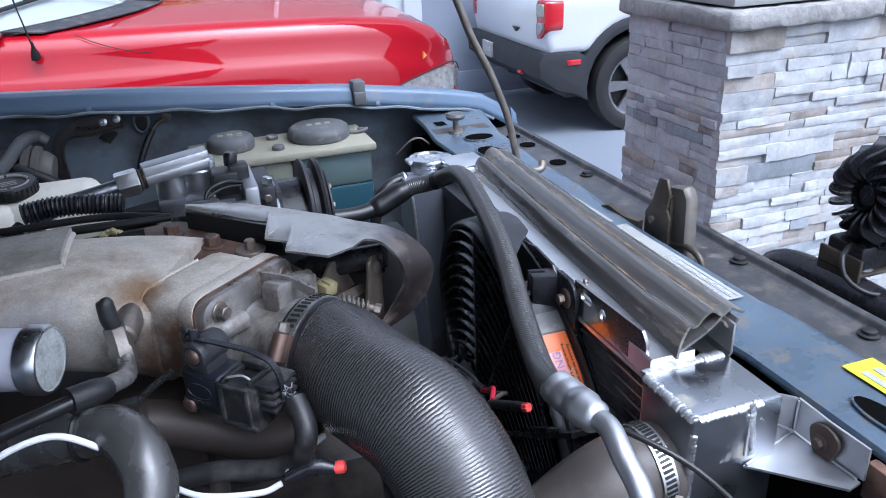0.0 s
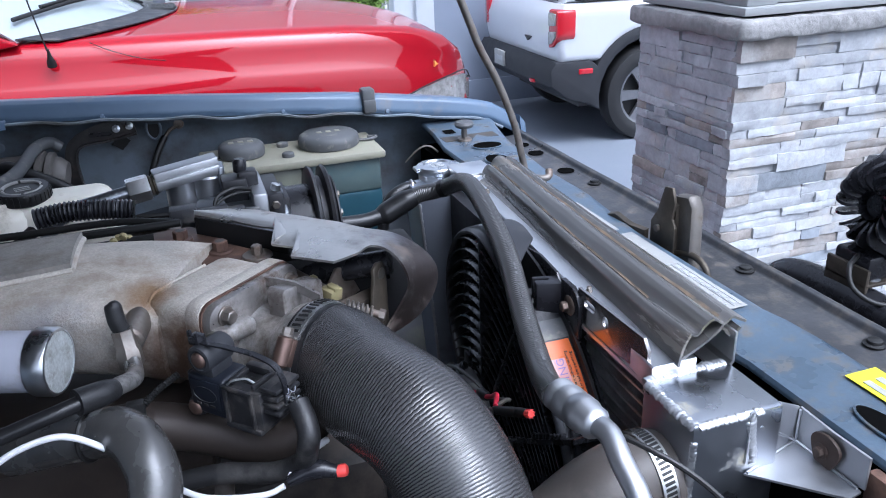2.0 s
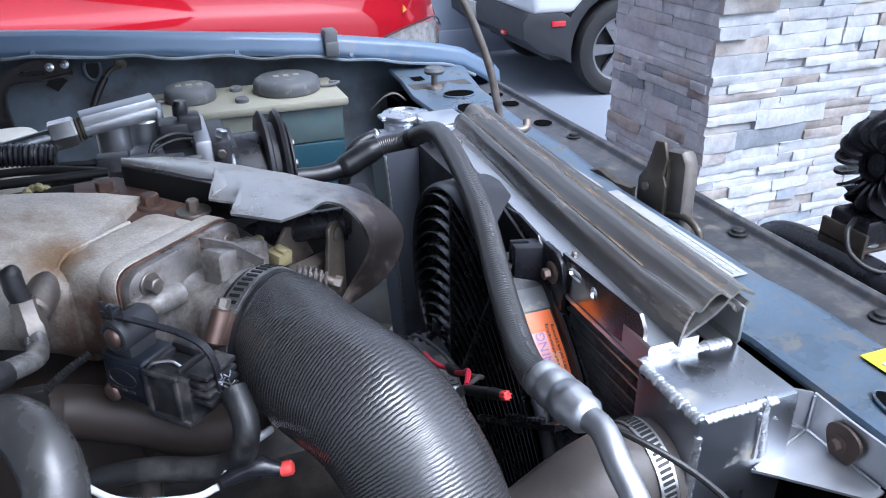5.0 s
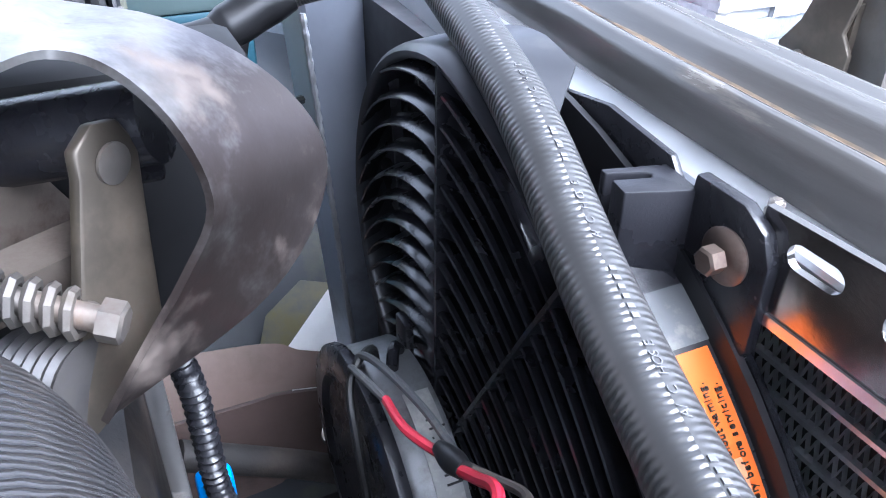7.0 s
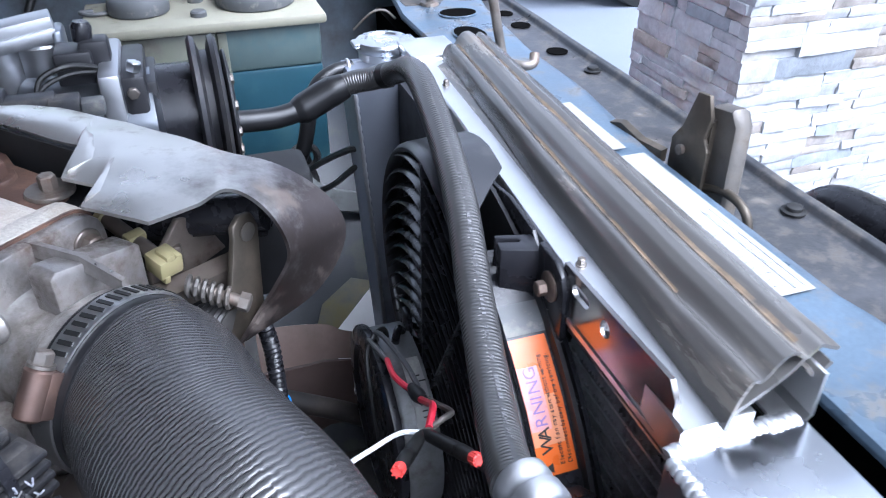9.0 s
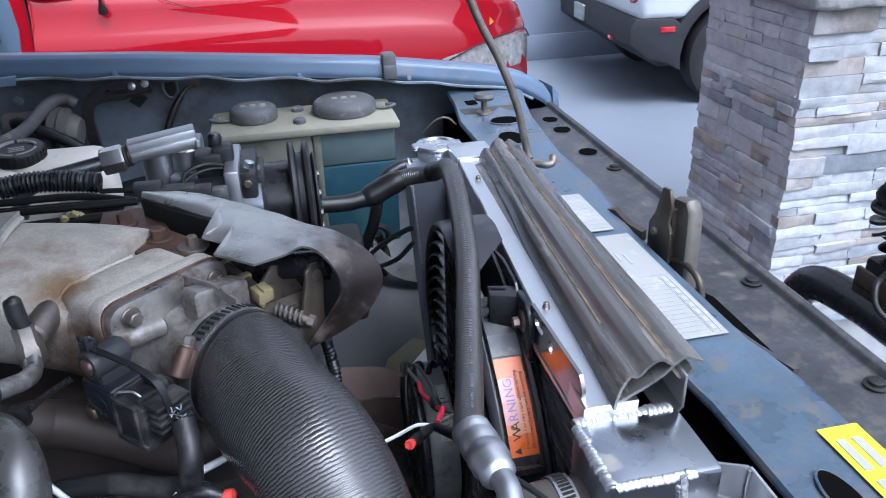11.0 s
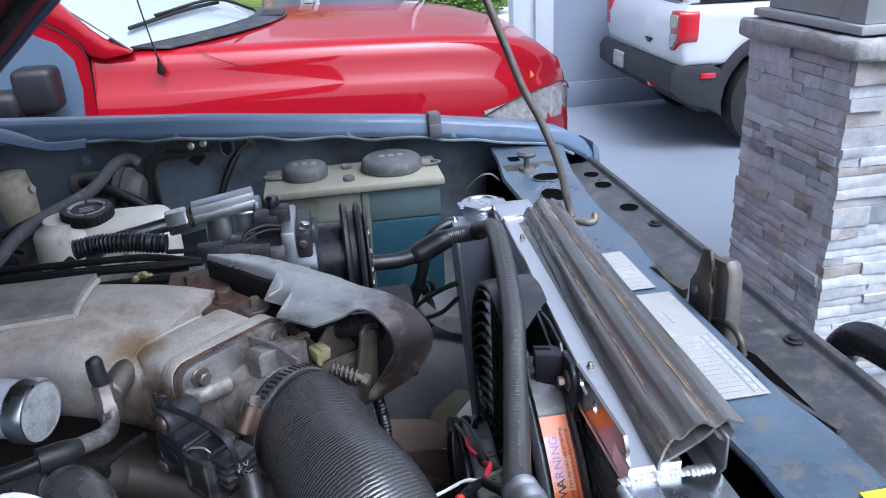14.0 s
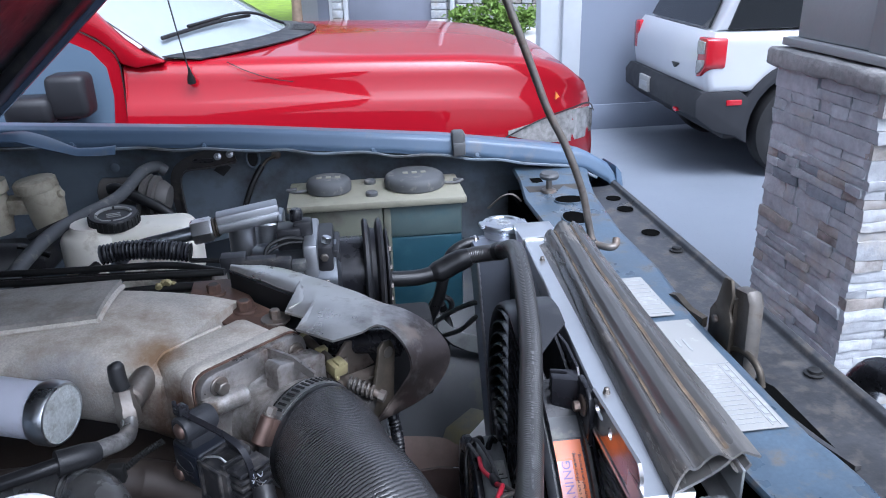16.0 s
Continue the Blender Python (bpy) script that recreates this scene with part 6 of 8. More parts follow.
# motor leads run over the end plate into a taped joint, then on to the connectors
for path, r, m_ in (
        (((-0.06, 0.165, 0.82), (-0.072, 0.16, 0.85), (-0.073, 0.14, 0.862), (-0.068, 0.115, 0.864)), 0.0022, "cap"),
        (((-0.068, 0.117, 0.864), (-0.07, 0.09, 0.872), (-0.067, 0.07, 0.878), jn), 0.0024, "red_wire"),
        (((-0.056, 0.17, 0.82), (-0.066, 0.165, 0.852), (-0.064, 0.14, 0.868), (-0.06, 0.09, 0.88), jn + Vector((0.003, 0, 0.001))), 0.0022, "cap"),
        (((-0.052, 0.172, 0.82), (-0.058, 0.165, 0.856), (-0.076, 0.15, 0.85), (-0.08, 0.13, 0.82), (-0.078, 0.12, 0.77)), 0.0024, "ink"),
        ((jn + Vector((-0.001, -0.004, 0)), (-0.062, 0.03, 0.896), (-0.064, 0.012, 0.91), hub + Vector((0.004, 0.0, 0.003))), 0.0026, "red_wire"),
        ((jn + Vector((0.003, -0.004, 0)), (-0.054, 0.035, 0.888), (-0.05, 0.015, 0.898), (-0.06, 0.0, 0.91), hub), 0.0022, "latch_grey")):
    part("wire", tube(path, r, 8, 8), M[m_], wires)
part("tape_wrap", tube([jn + Vector((-0.001, 0.01, -0.002)), jn, jn + Vector((0.001, -0.01, 0.003))], 0.005, 12, 4, radii=[0.0035, 0.0054, 0.0058, 0.0042]), M["rubber_smooth"], wires, "black taped joint")
part("white_wire", tube([hub, (-0.09, 0.0, 0.906), (-0.108, 0.0, 0.8985), (-0.14, -0.01, 0.893), (-0.19, -0.03, 0.88)], 0.0017, 8), M["white_wire"], wires)
for c in (wn1, wn2):
    d = (c - hub).normalized()
    n = (c - hub).length
    cn = part("connector", lathe([(0.003, -n + 0.002), (0.0042, -n + 0.008), (0.0048, -0.02), (0.0042, -0.0185), (0.0042, -0.0165), (0.005, -0.015), (0.0046, -0.006), (0.0036, -0.002)], c, d, 16), M["ink"], wires, "black taped push connector")
    tip = part("red_tip", lathe([(0.0034, -0.004), (0.0039, -0.001), (0.0037, 0.004), (0.0028, 0.0045), (0.0, 0.0037)], c, d, 18), M["red_cap"], cn, "red tip")
    tm = Matrix.Translation(c) @ d.to_track_quat("Z", "Y").to_matrix().to_4x4()
    for k in range(8):
        part("tip_groove", box(0.003, 0.0043, -0.0006, 0.0006, -0.001, 0.0048, 0.0003, m=tm @ Matrix.Rotation(k * math.pi / 4, 4, "Z")), M["red_cap"], tip, smooth=0)
# ---- intake plenum and throttle ----
plenum = thing("intake_plenum", (-0.45, 0.08, 0.9), "rough cast aluminium intake plenum, stained brown near its flange", "engine part")


def plenum_section(x):
    f = min(1, max(0, (x + 0.75) / 0.42))
    cy = 0.15 - 0.06 * f ** 2
    hw = 0.1 - 0.028 * f
    top = interp(x, [(-0.8, 1.07), (-0.55, 1.074), (-0.42, 1.078), (-0.36, 1.076), (-0.3, 1.064)])
    bot = interp(x, [(-0.8, 1.0), (-0.45, 0.996), (-0.36, 0.985), (-0.3, 0.965)])
    n = 28
    out = []
    for k in range(n):
        a = 2 * math.pi * k / n
        c, s = math.cos(a), math.sin(a)
        e = 0.62
        yy = cy + hw * math.copysign(abs(c) ** e, c)
        zz = (top + bot) / 2 + (top - bot) / 2 * math.copysign(abs(s) ** e, s)
        skew = 0.55 * max(0, (x + 0.45) / 0.15) if x > -0.45 else 0
        out.append(Vector((x + skew * (yy - cy), yy, zz + 0.0012 * noise.noise(Vector((x * 25, yy * 25, zz * 25))))))
    return out


part("plenum_body", loft([plenum_section(-0.82 + 0.026 * k) for k in range(20)]), M["cast"], plenum, smooth=60)
# raised badge plate on its top
BA, BB, BC, BD_ = Vector((-0.421, 0.09, 1.0815)), Vector((-0.418, 0.165, 1.0815)), Vector((-0.66, 0.078, 1.074)), Vector((-0.68, 0.17, 1.076))


def badge_at(u, v, lift=0.0):
    p = BA.lerp(BC, u).lerp(BB.lerp(BD_, u), v)
    return p + Vector((0, 0, lift - 0.003 * abs(2 * v - 1) ** 2))


badge = part("badge_plate", sheet(badge_at, 16, 8, 0.008), M["badge_field"], plenum, "raised cast badge plate")
for ps_ in ([(0.0, 0.0), (0.0, 1.0)], [(0.0, 0.0), (1.0, 0.0)], [(0.0, 1.0), (1.0, 1.0)]):
    part("badge_border", tube([badge_at(ps_[0][0] + (ps_[1][0] - ps_[0][0]) * k / 6, ps_[0][1] + (ps_[1][1] - ps_[0][1]) * k / 6, 0.0005) for k in range(7)], 0.0028, 8, 3), M["cast"], badge)
for k in range(4):
    u = 0.16 + 0.13 * k
    part("raised_mark", tube([badge_at(u + 0.045 * math.cos(a), 0.5 + 0.26 * math.sin(a), 0.001) for a in (2 * math.pi * j / 12 for j in range(10))], 0.0036, 6, 2), M["cast"], badge)
    part("raised_mark", tube([badge_at(u - 0.03, 0.3, 0.001), badge_at(u + 0.03, 0.55, 0.001)], 0.0032, 6, 3), M["cast"], badge)

# flange, facing forwards and towards the near side
FD = Vector((0.69, -0.72, 0)).normalized()          # outwards from the flange
FS = Vector((0.72, 0.69, 0)).normalized()           # along the flange
F0 = Vector((-0.281, 0.022, 1.02))                  # its middle
FM = Matrix(((FS.x, 0, FD.x, F0.x), (FS.y, 0, FD.y, F0.y), (0, 1, 0, F0.z), (0, 0, 0, 1)))
throttle = thing("throttle_unit", (-0.25, 0.0, 0.95), "stained cast aluminium throttle body bolted to the plenum", "engine part")
part("flange_neck", box(-0.052, 0.05, -0.03, 0.046, -0.075, -0.018, 0.012, m=FM, seg=3), M["cast"], plenum, "pale cast neck behind the flange", 60)
part("seam_lip", tube([FM @ Vector(q) for q in ((-0.051, -0.02, -0.066), (-0.052, 0.03, -0.066), (-0.045, 0.0445, -0.066), (-0.03, 0.047, -0.067), (0.02, 0.046, -0.068))], 0.0016, 8, 4), M["cast"], plenum)
part("plenum_flange", prism(rounded([(-0.056, -0.026), (0.06, -0.026), (0.06, 0.0495), (-0.056, 0.0525)], 0.017), FM @ Matrix.Translation((0, 0, -0.02)), 0.0148, 0.0012), M["cast"], plenum, "squared mounting flange")
part("gasket", prism(rounded([(-0.0552, -0.026), (0.0595, -0.026), (0.0595, 0.049), (-0.0552, 0.0518)], 0.0165), FM @ Matrix.Translation((0, 0, -0.0055)), 0.0022), M["rust"], throttle, "brown gasket edge")
part("flange_plate", prism(rounded([(-0.054, -0.025), (0.058, -0.025), (0.058, 0.0478), (-0.054, 0.0505)], 0.016), FM @ Matrix.Translation((0, 0, -0.0042)), 0.0092, 0.0014), M["cast_edge"], throttle, "machined flange plate")
for sx, sz in ((-0.0365, 0.038), (0.0445, 0.033), (0.046, -0.012), (-0.042, -0.014)):
    part("flange_bolt", hexbolt(FM @ Vector((sx, sz, 0.005)), FD, 0.0105, 0.0065, 0.0085, 0.002), M["steel_old"], throttle)
bore = F0 + Vector((0, 0, -0.01))
part("bore", lathe([(0.04, 0.0), (0.036, 0.006), (0.034, 0.012), (0.034, 0.03), (0.043, 0.042), (0.044, 0.045), (0.044, 0.062), (0.038, 0.062)], bore + FS * 0.006, FD, 40), M["cast_smooth"], throttle, "round bore casting")
part("boss", prism([(-0.016, 0.006), (0.0, 0.0), (0.037, -0.004), (0.037, 0.032), (0.034, 0.0345), (-0.012, 0.0445), (-0.016, 0.042)], FM @ Matrix.Translation((0.017, 0.003, 0.017)), 0.017, 0.0012), M["cast_edge"], throttle, "squared cast boss")
part("rib", loft([[FM @ Vector((s + d, z + dz, n)) for d, dz in ((-0.0022, -0.006), (-0.0014, 0.0018), (0.0014, 0.0018), (0.0022, -0.006))] for s, z, n in ((0.016, 0.0475, 0.0), (0.018, 0.0475, 0.016), (0.021, 0.046, 0.032), (0.024, 0.037, 0.055))]), M["cast_edge"], throttle, "thin worn rib")
part("shaft_tube", cyl((-0.317, -0.021, 1.045), (-0.285, 0.006, 1.041), 0.0085, 18, 0.002), M["cast_smooth"], throttle, "cast shaft tube")
part("bypass_lobe", lathe([(0.0, -0.03), (0.022, -0.026), (0.026, 0.0), (0.022, 0.026), (0, 0.03)], FM @ Vector((-0.02, -0.04, 0.02)), (1, 0, 0.2), 20), M["cast_smooth"], throttle)
# throttle sensor on the shaft's near end
tps = thing("throttle_sensor", (-0.33, -0.05, 0.95), "dusty dark blue-black throttle position sensor with plug", "sensor")
TM = FM
part("sensor_body", merge(box(-0.085, -0.056, -0.021, 0.0135, 0.004, 0.0405, 0.0035, m=TM, seg=3), cyl(TM @ Vector((-0.0845, -0.0175, 0.0075)), TM @ Vector((-0.062, -0.0175, 0.0075)), 0.0085, 24, 0.002), box(-0.08, -0.055, -0.008, 0.011, -0.002, 0.006, 0.0035, m=TM, seg=3)), M["navy"], tps, "dark moulded housing")
part("sensor_lid", box(-0.0862, -0.0842, -0.0125, 0.0105, 0.0075, 0.037, 0.0009, m=TM), M["navy"], tps, "raised moulded lid")
part("screw_ear", lathe([(0.0072, 0.001), (0.0085, 0.0), (0.0106, 0.0006), (0.0112, 0.002), (0.0112, 0.027), (0.009, 0.03)], TM @ Vector((-0.0865, 0.0285, 0.0215)), FS, 28), M["plastic_dusty"], tps, "round screw ear", 50)
part("ear_web", box(-0.083, -0.06, 0.011, 0.026, 0.0125, 0.0305, 0.003, m=TM), M["plastic_dusty"], tps)
for q in ((-0.0858, 0.0285, 0.0215), (-0.0845, -0.0175, 0.0075)):
    part("sensor_screw", lathe([(0.0, 0.003), (0.0042, 0.0028), (0.0062, 0.0014), (0.0066, 0.0), (0.0, -0.001)], TM @ Vector(q), -FS, 22), M["copper"], tps, "rusty screw")
part("embossed_oval", tube([TM @ Vector((-0.0864, -0.001 + 0.0065 * math.sin(a), 0.022 + 0.0115 * math.cos(a))) for a in (2 * math.pi * k / 24 for k in range(25))], 0.0004, 6, 2), M["plug_grey"], tps)
for k in range(3):
    part("print_bar", box(-0.0866, -0.0861, -0.0112, -0.0092, 0.012 + 0.007 * k, 0.0165 + 0.007 * k, 0.0, m=TM), M["plug_grey"], tps, smooth=0)
plug = part("plug", merge(box(-0.086, -0.054, -0.02, 0.0125, 0.042, 0.076, 0.0018, m=TM), box(-0.088, -0.052, -0.0235, -0.0185, 0.0405, 0.0745, 0.0014, m=TM)), M["plug_grey"], tps, "dusty black plug")
part("plug_frame", merge(box(-0.0882, -0.0855, -0.019, 0.0125, 0.042, 0.0455, 0.0008, m=TM), box(-0.0882, -0.0855, -0.019, 0.0125, 0.0665, 0.07, 0.0008, m=TM), box(-0.0882, -0.0855, 0.0095, 0.0128, 0.042, 0.07, 0.0008, m=TM)), M["plug_grey"], plug)
part("plug_latch", merge(box(-0.083, -0.058, 0.012, 0.0165, 0.045, 0.049, 0.001, m=TM), box(-0.083, -0.058, 0.012, 0.0165, 0.066, 0.0695, 0.001, m=TM), box(-0.064, -0.057, 0.0125, 0.0195, 0.0455, 0.069, 0.0015, m=TM)), M["plug_grey"], plug)
part("latch_slot", box(-0.077, -0.068, 0.0123, 0.0131, 0.054, 0.063, 0.0003, m=TM), M["ink"], plug)
part("plug_neck", box(-0.082, -0.058, -0.006, 0.018, 0.075, 0.083, 0.0018, m=TM), M["plug_grey"], plug)
for k in range(4):
    part("plug_tooth", box(-0.0835, -0.0565, -0.0045 + 0.0062 * k, -0.0012 + 0.0062 * k, 0.074, 0.0905, 0.0009, m=TM), M["plug_grey"], plug)
part("plug_clip", tube([TM @ Vector(q) for q in ((-0.0855, 0.0135, 0.046), (-0.085, 0.0185, 0.052), (-0.08, 0.019, 0.06), (-0.078, 0.0155, 0.066))], 0.0009, 6), M["steel"], plug, "bright wire clip")
part("cable_tie", sheet(lambda u, v: TM @ (spline([Vector(q) for q in ((-0.079, 0.041, 0.014), (-0.079, 0.0415, 0.03), (-0.078, 0.0415, 0.05), (-0.077, 0.0405, 0.07), (-0.076, 0.0345, 0.087), (-0.075, 0.02, 0.0925), (-0.074, 0.004, 0.092))], 6)[round(u * 36)] + Vector((0.0048 * (v - 0.5), 0.0, 0.0))), 36, 1, 0.0014), M["plastic"], tps, "black cable tie")
part("tie_head", merge(box(-0.083, -0.074, 0.038, 0.0455, 0.011, 0.021, 0.001, m=TM), box(-0.083, -0.08, 0.0445, 0.05, 0.011, 0.014, 0.0008, m=TM), box(-0.083, -0.08, 0.0445, 0.049, 0.018, 0.021, 0.0008, m=TM)), M["plastic"], tps)
random.seed(8)
for k in range(11):
    a = TM @ Vector((random.uniform(-0.077, -0.067), random.uniform(0.001, 0.012), 0.0895))
    b = a + FD * random.uniform(0.004, 0.008) + Vector((0, 0, random.uniform(-0.002, 0.002)))
    part("frayed_strand", tube([a, b, b + FD * random.uniform(0.001, 0.003) + FS * random.uniform(-0.002, 0.002) + Vector((0, 0, random.uniform(-0.002, 0.005)))], 0.0004, 5, 4), random.choice((M["lilac"], M["steel"], M["steel"])), tps)
part("harness", tube([TM @ Vector((-0.071, 0.004, 0.098)), (-0.261, -0.111, 1.012), (-0.262, -0.116, 1.0), (-0.268, -0.106, 0.977), (-0.29, -0.09, 0.962), (-0.328, -0.069, 0.956), (-0.37, -0.06, 0.95)], 0.0082, 16), M["rubber"], tps, "black harness sleeve")

# ---- big intake duct ----
duct = thing("intake_duct", (-0.2, -0.1, 0.85), "large ribbed black rubber intake duct", "intake duct")
D0 = bore + FS * 0.006 + FD * 0.05
DP = [D0, D0 + FD * 0.03, (-0.207, -0.076, 1.009), (-0.181, -0.126, 1.0), (-0.164, -0.165, 0.967), (-0.158, -0.193, 0.918), (-0.156, -0.207, 0.858), (-0.155, -0.214, 0.74)]
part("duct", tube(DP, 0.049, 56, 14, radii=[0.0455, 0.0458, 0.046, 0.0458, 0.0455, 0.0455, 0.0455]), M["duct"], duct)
part("end_cuff", tube([D0 + FD * 0.001, D0 + FD * 0.01, D0 + FD * 0.022], 0.0465, 56, 4, radii=[0.0462, 0.0466, 0.047, 0.0466]), M["rubber_smooth"], duct, "smooth rubber cuff")
dclamp = thing("duct_clamp", tuple(D0), "slotted worm-drive hose clamp with rusty screw", "hose clamp")
worm_clamp(dclamp, D0 + FD * 0.011, FD, 0.0471, 0.0125, FS * -0.82 + Vector((0, 0, 0.57)), M["copper"], -1)

# ---- heat shield over the linkage ----
shield = thing("linkage_shield", (-0.2, 0.1, 1.0), "bent grey sheet-metal shield with a torn notch", "shield")


NEAR = [(-0.317, 0.19, 1.078), (-0.279, 0.152, 1.078), (-0.248, 0.12, 1.078), (-0.237, 0.105, 1.078), (-0.239, 0.094, 1.078), (-0.254, 0.08, 1.078), (-0.232, 0.064, 1.078), (-0.233, 0.052, 1.079), (-0.242, 0.04, 1.08), (-0.21, 0.013, 1.08), (-0.185, 0.027, 1.079)]
FARR = [(-0.316, 0.205, 1.077), (-0.285, 0.199, 1.077), (-0.262, 0.186, 1.077), (-0.25, 0.175, 1.077), (-0.242, 0.168, 1.077), (-0.236, 0.163, 1.077), (-0.226, 0.155, 1.077), (-0.22, 0.149, 1.077), (-0.213, 0.141, 1.077), (-0.2, 0.127, 1.077), (-0.185, 0.11, 1.077)]
NEAR2 = spline([NEAR[-1], (-0.171, 0.039, 1.078), (-0.158, 0.03, 1.075), (-0.147, 0.022, 1.061), (-0.1435, 0.018, 1.043), (-0.153, 0.014, 1.027), (-0.165, 0.011, 1.012), (-0.178, 0.008, 0.995)], 5)
FARR2 = spline([FARR[-1], (-0.165, 0.088, 1.076), (-0.143, 0.075, 1.073), (-0.12, 0.064, 1.06), (-0.106, 0.058, 1.04), (-0.108, 0.052, 1.02), (-0.13, 0.035, 1.003), (-0.174, 0.012, 0.995)], 5)
near_all = [Vector(a).lerp(Vector(b), k / 4) for a, b in zip(NEAR, NEAR[1:]) for k in range(4)] + NEAR2
far_all = [Vector(a).lerp(Vector(b), k / 4) for a, b in zip(FARR, FARR[1:]) for k in range(4)] + FARR2
nsh = len(near_all) - 1


def shield_fn(u, v):
    k = round(u * nsh)
    p = near_all[k].lerp(far_all[k], v)
    bulge = 0.003 * math.sin(math.pi * v) * (1 if k < 45 else 0.3)
    return p + Vector((0, 0, bulge + 0.0012 * noise.noise(p * 35)))


part("shield_sheet", sheet(shield_fn, nsh, 12, 0.0022), M["shield"], shield, smooth=50)
# side wall coloured almost black to give its shade
part("shield_skirt", sheet(lambda u, v: Vector((-0.317, 0.19, 1.077)).lerp(Vector((-0.237, 0.105, 1.077)), u) + Vector((0.001, 0.001, -0.0015 - 0.045 * v)), 10, 3, 0.002), M["shield_shade"], shield, "side wall of the shield with its shade painted black")
# brown bracket with bolts on the plenum
bracket = thing("plenum_bracket", (-0.32, 0.16, 1.06), "rusty brown steel bracket with two bolts", "bracket")
part("bracket_plate", prism([(-0.36, 0.212), (-0.358, 0.172), (-0.35, 0.162), (-0.322, 0.116), (-0.29, 0.083), (-0.262, 0.085), (-0.256, 0.1), (-0.268, 0.125), (-0.29, 0.15), (-0.308, 0.2), (-0.325, 0.215)], Matrix.Translation((0, 0, 1.0545)), 0.0035, 0.0008), M["rust"], bracket)
for q in ((-0.333, 0.176, 1.058), (-0.2975, 0.131, 1.058)):
    part("bracket_bolt", hexbolt(q, (0, 0, 1), 0.0125, 0.009, 0.0115, 0.0025), M["rust"], bracket, "rusty hexagon bolt")
    part("bolt_recess", lathe([(0.004, 0.0), (0.0046, 0.0002), (0, 0.0003)], Vector(q) + Vector((0, 0, 0.0114)), (0, 0, 1), 14), M["grime"], bracket)
part("stud_nut", hexbolt((-0.266, 0.105, 1.058), (0, 0, 1), 0.009, 0.009, 0.014, 0.0025), M["steel_old"], bracket, "dull steel nut on a washer")

# linkage under the shield
link = thing("throttle_linkage", (-0.19, 0.05, 1.0), "throttle lever with spring and cream plastic clip", "linkage")
part("lever", prism([(-0.0105, 0.002), (-0.008, 0.0085), (0.0, 0.0115), (0.008, 0.0085), (0.0105, 0.0), (0.0, -0.025), (-0.012, -0.055), (-0.046, -0.055), (-0.03, -0.028)], Matrix.Translation((-0.166, 0.047, 1.046)) @ Matrix.Rotation(radians(-12), 4, "Y") @ FM.to_3x3().to_4x4(), 0.004, 0.001), M["tan"], link, "plated steel lever")
part("lever_rivet", lathe([(0.0055, 0), (0.0055, 0.001), (0.0, 0.0015)], Vector((-0.166, 0.047, 1.047)) + FD * 0.0042, FD, 20), M["steel_old"], link)
part("lever_arm", loft([[Vector((x, y + dy, z + dz)) for dy, dz in ((-0.007, -0.011), (-0.007, 0.0), (0.008, 0.002), (0.008, -0.011))] for x, y, z in ((-0.222, 0.034, 1.021), (-0.2, 0.042, 1.022), (-0.176, 0.051, 1.024), (-0.166, 0.056, 1.024))]), M["arm_brown"], link, "brown cast lever arm", 30)
part("cable_bracket", prism([(-0.03, -0.022), (0.03, -0.022), (0.022, -0.008), (0.008, 0.012), (-0.004, 0.016), (-0.014, 0.008), (-0.03, -0.004)], Matrix.Translation((-0.199, 0.07, 1.034)) @ FM.to_3x3().to_4x4(), 0.004, 0.0012), M["arm_brown"], link, "brown cable bracket")
part("bracket_web", box(-0.208, -0.2, 0.058, 0.066, 1.018, 1.036, 0.002), M["arm_brown"], link)
part("stop_block", box(-0.168, -0.15, 0.062, 0.074, 1.03, 1.05, 0.002), M["plastic"], link)
part("idle_screw", cyl((-0.2, 0.03, 1.028), (-0.172, 0.017, 1.019), 0.0035, 12), M["steel_old"], link)
part("screw_head", hexbolt((-0.175, 0.0185, 1.02), (0.9, -0.4, -0.25), 0.0095, 0.006), M["steel_old"], link)
coil = [Vector((-0.2, 0.03, 1.028)).lerp(Vector((-0.177, 0.0195, 1.0205)), k / 48) + 0.0052 * (math.cos(k * 2 * math.pi / 8) * Vector((0.42, 0.9, 0)) + math.sin(k * 2 * math.pi / 8) * Vector((0.2, -0.1, 0.97))) for k in range(49)]
part("spring", tube(coil, 0.0016, 6, 1), M["latch_grey"], link, "coiled spring")
part("return_spring", lathe([(0.012 + 0.0012 * (k % 2), 0.0016 * k) for k in range(14)], (-0.198, 0.03, 1.0), (0.8, -0.6, 0), 24), M["dark"], link)
CD = (Vector((-0.207, 0.043, 1.034)) - Vector((-0.247, 0.102, 1.046))).normalized()
clip_m = Matrix.Translation((-0.21, 0.047, 1.035)) @ CD.to_track_quat("Z", "Y").to_matrix().to_4x4()
part("cable_clip", merge(box(-0.0075, 0.0075, -0.006, 0.006, -0.007, 0.008, 0.0015, m=clip_m), box(-0.003, 0.003, 0.004, 0.0085, -0.003, 0.008, 0.001, m=clip_m), box(-0.006, -0.002, -0.0085, -0.004, 0.002, 0.009, 0.001, m=clip_m)), M["cream"], link, "cream plastic cable clip")
part("cable_collar", box(-0.006, 0.006, -0.0055, 0.0055, -0.029, -0.0215, 0.0015, m=clip_m), M["cream"], link, "cream plastic collar")
part("cable", cyl(Vector((-0.247, 0.102, 1.046)), Vector((-0.21, 0.047, 1.035)), 0.0046, 14, 0.0006), M["arm_brown"], link, "brown cable rod")
part("cable_end", cyl(Vector((-0.252, 0.109, 1.047)), Vector((-0.238, 0.0885, 1.0435)), 0.006, 14, 0.001), M["cream"], link)
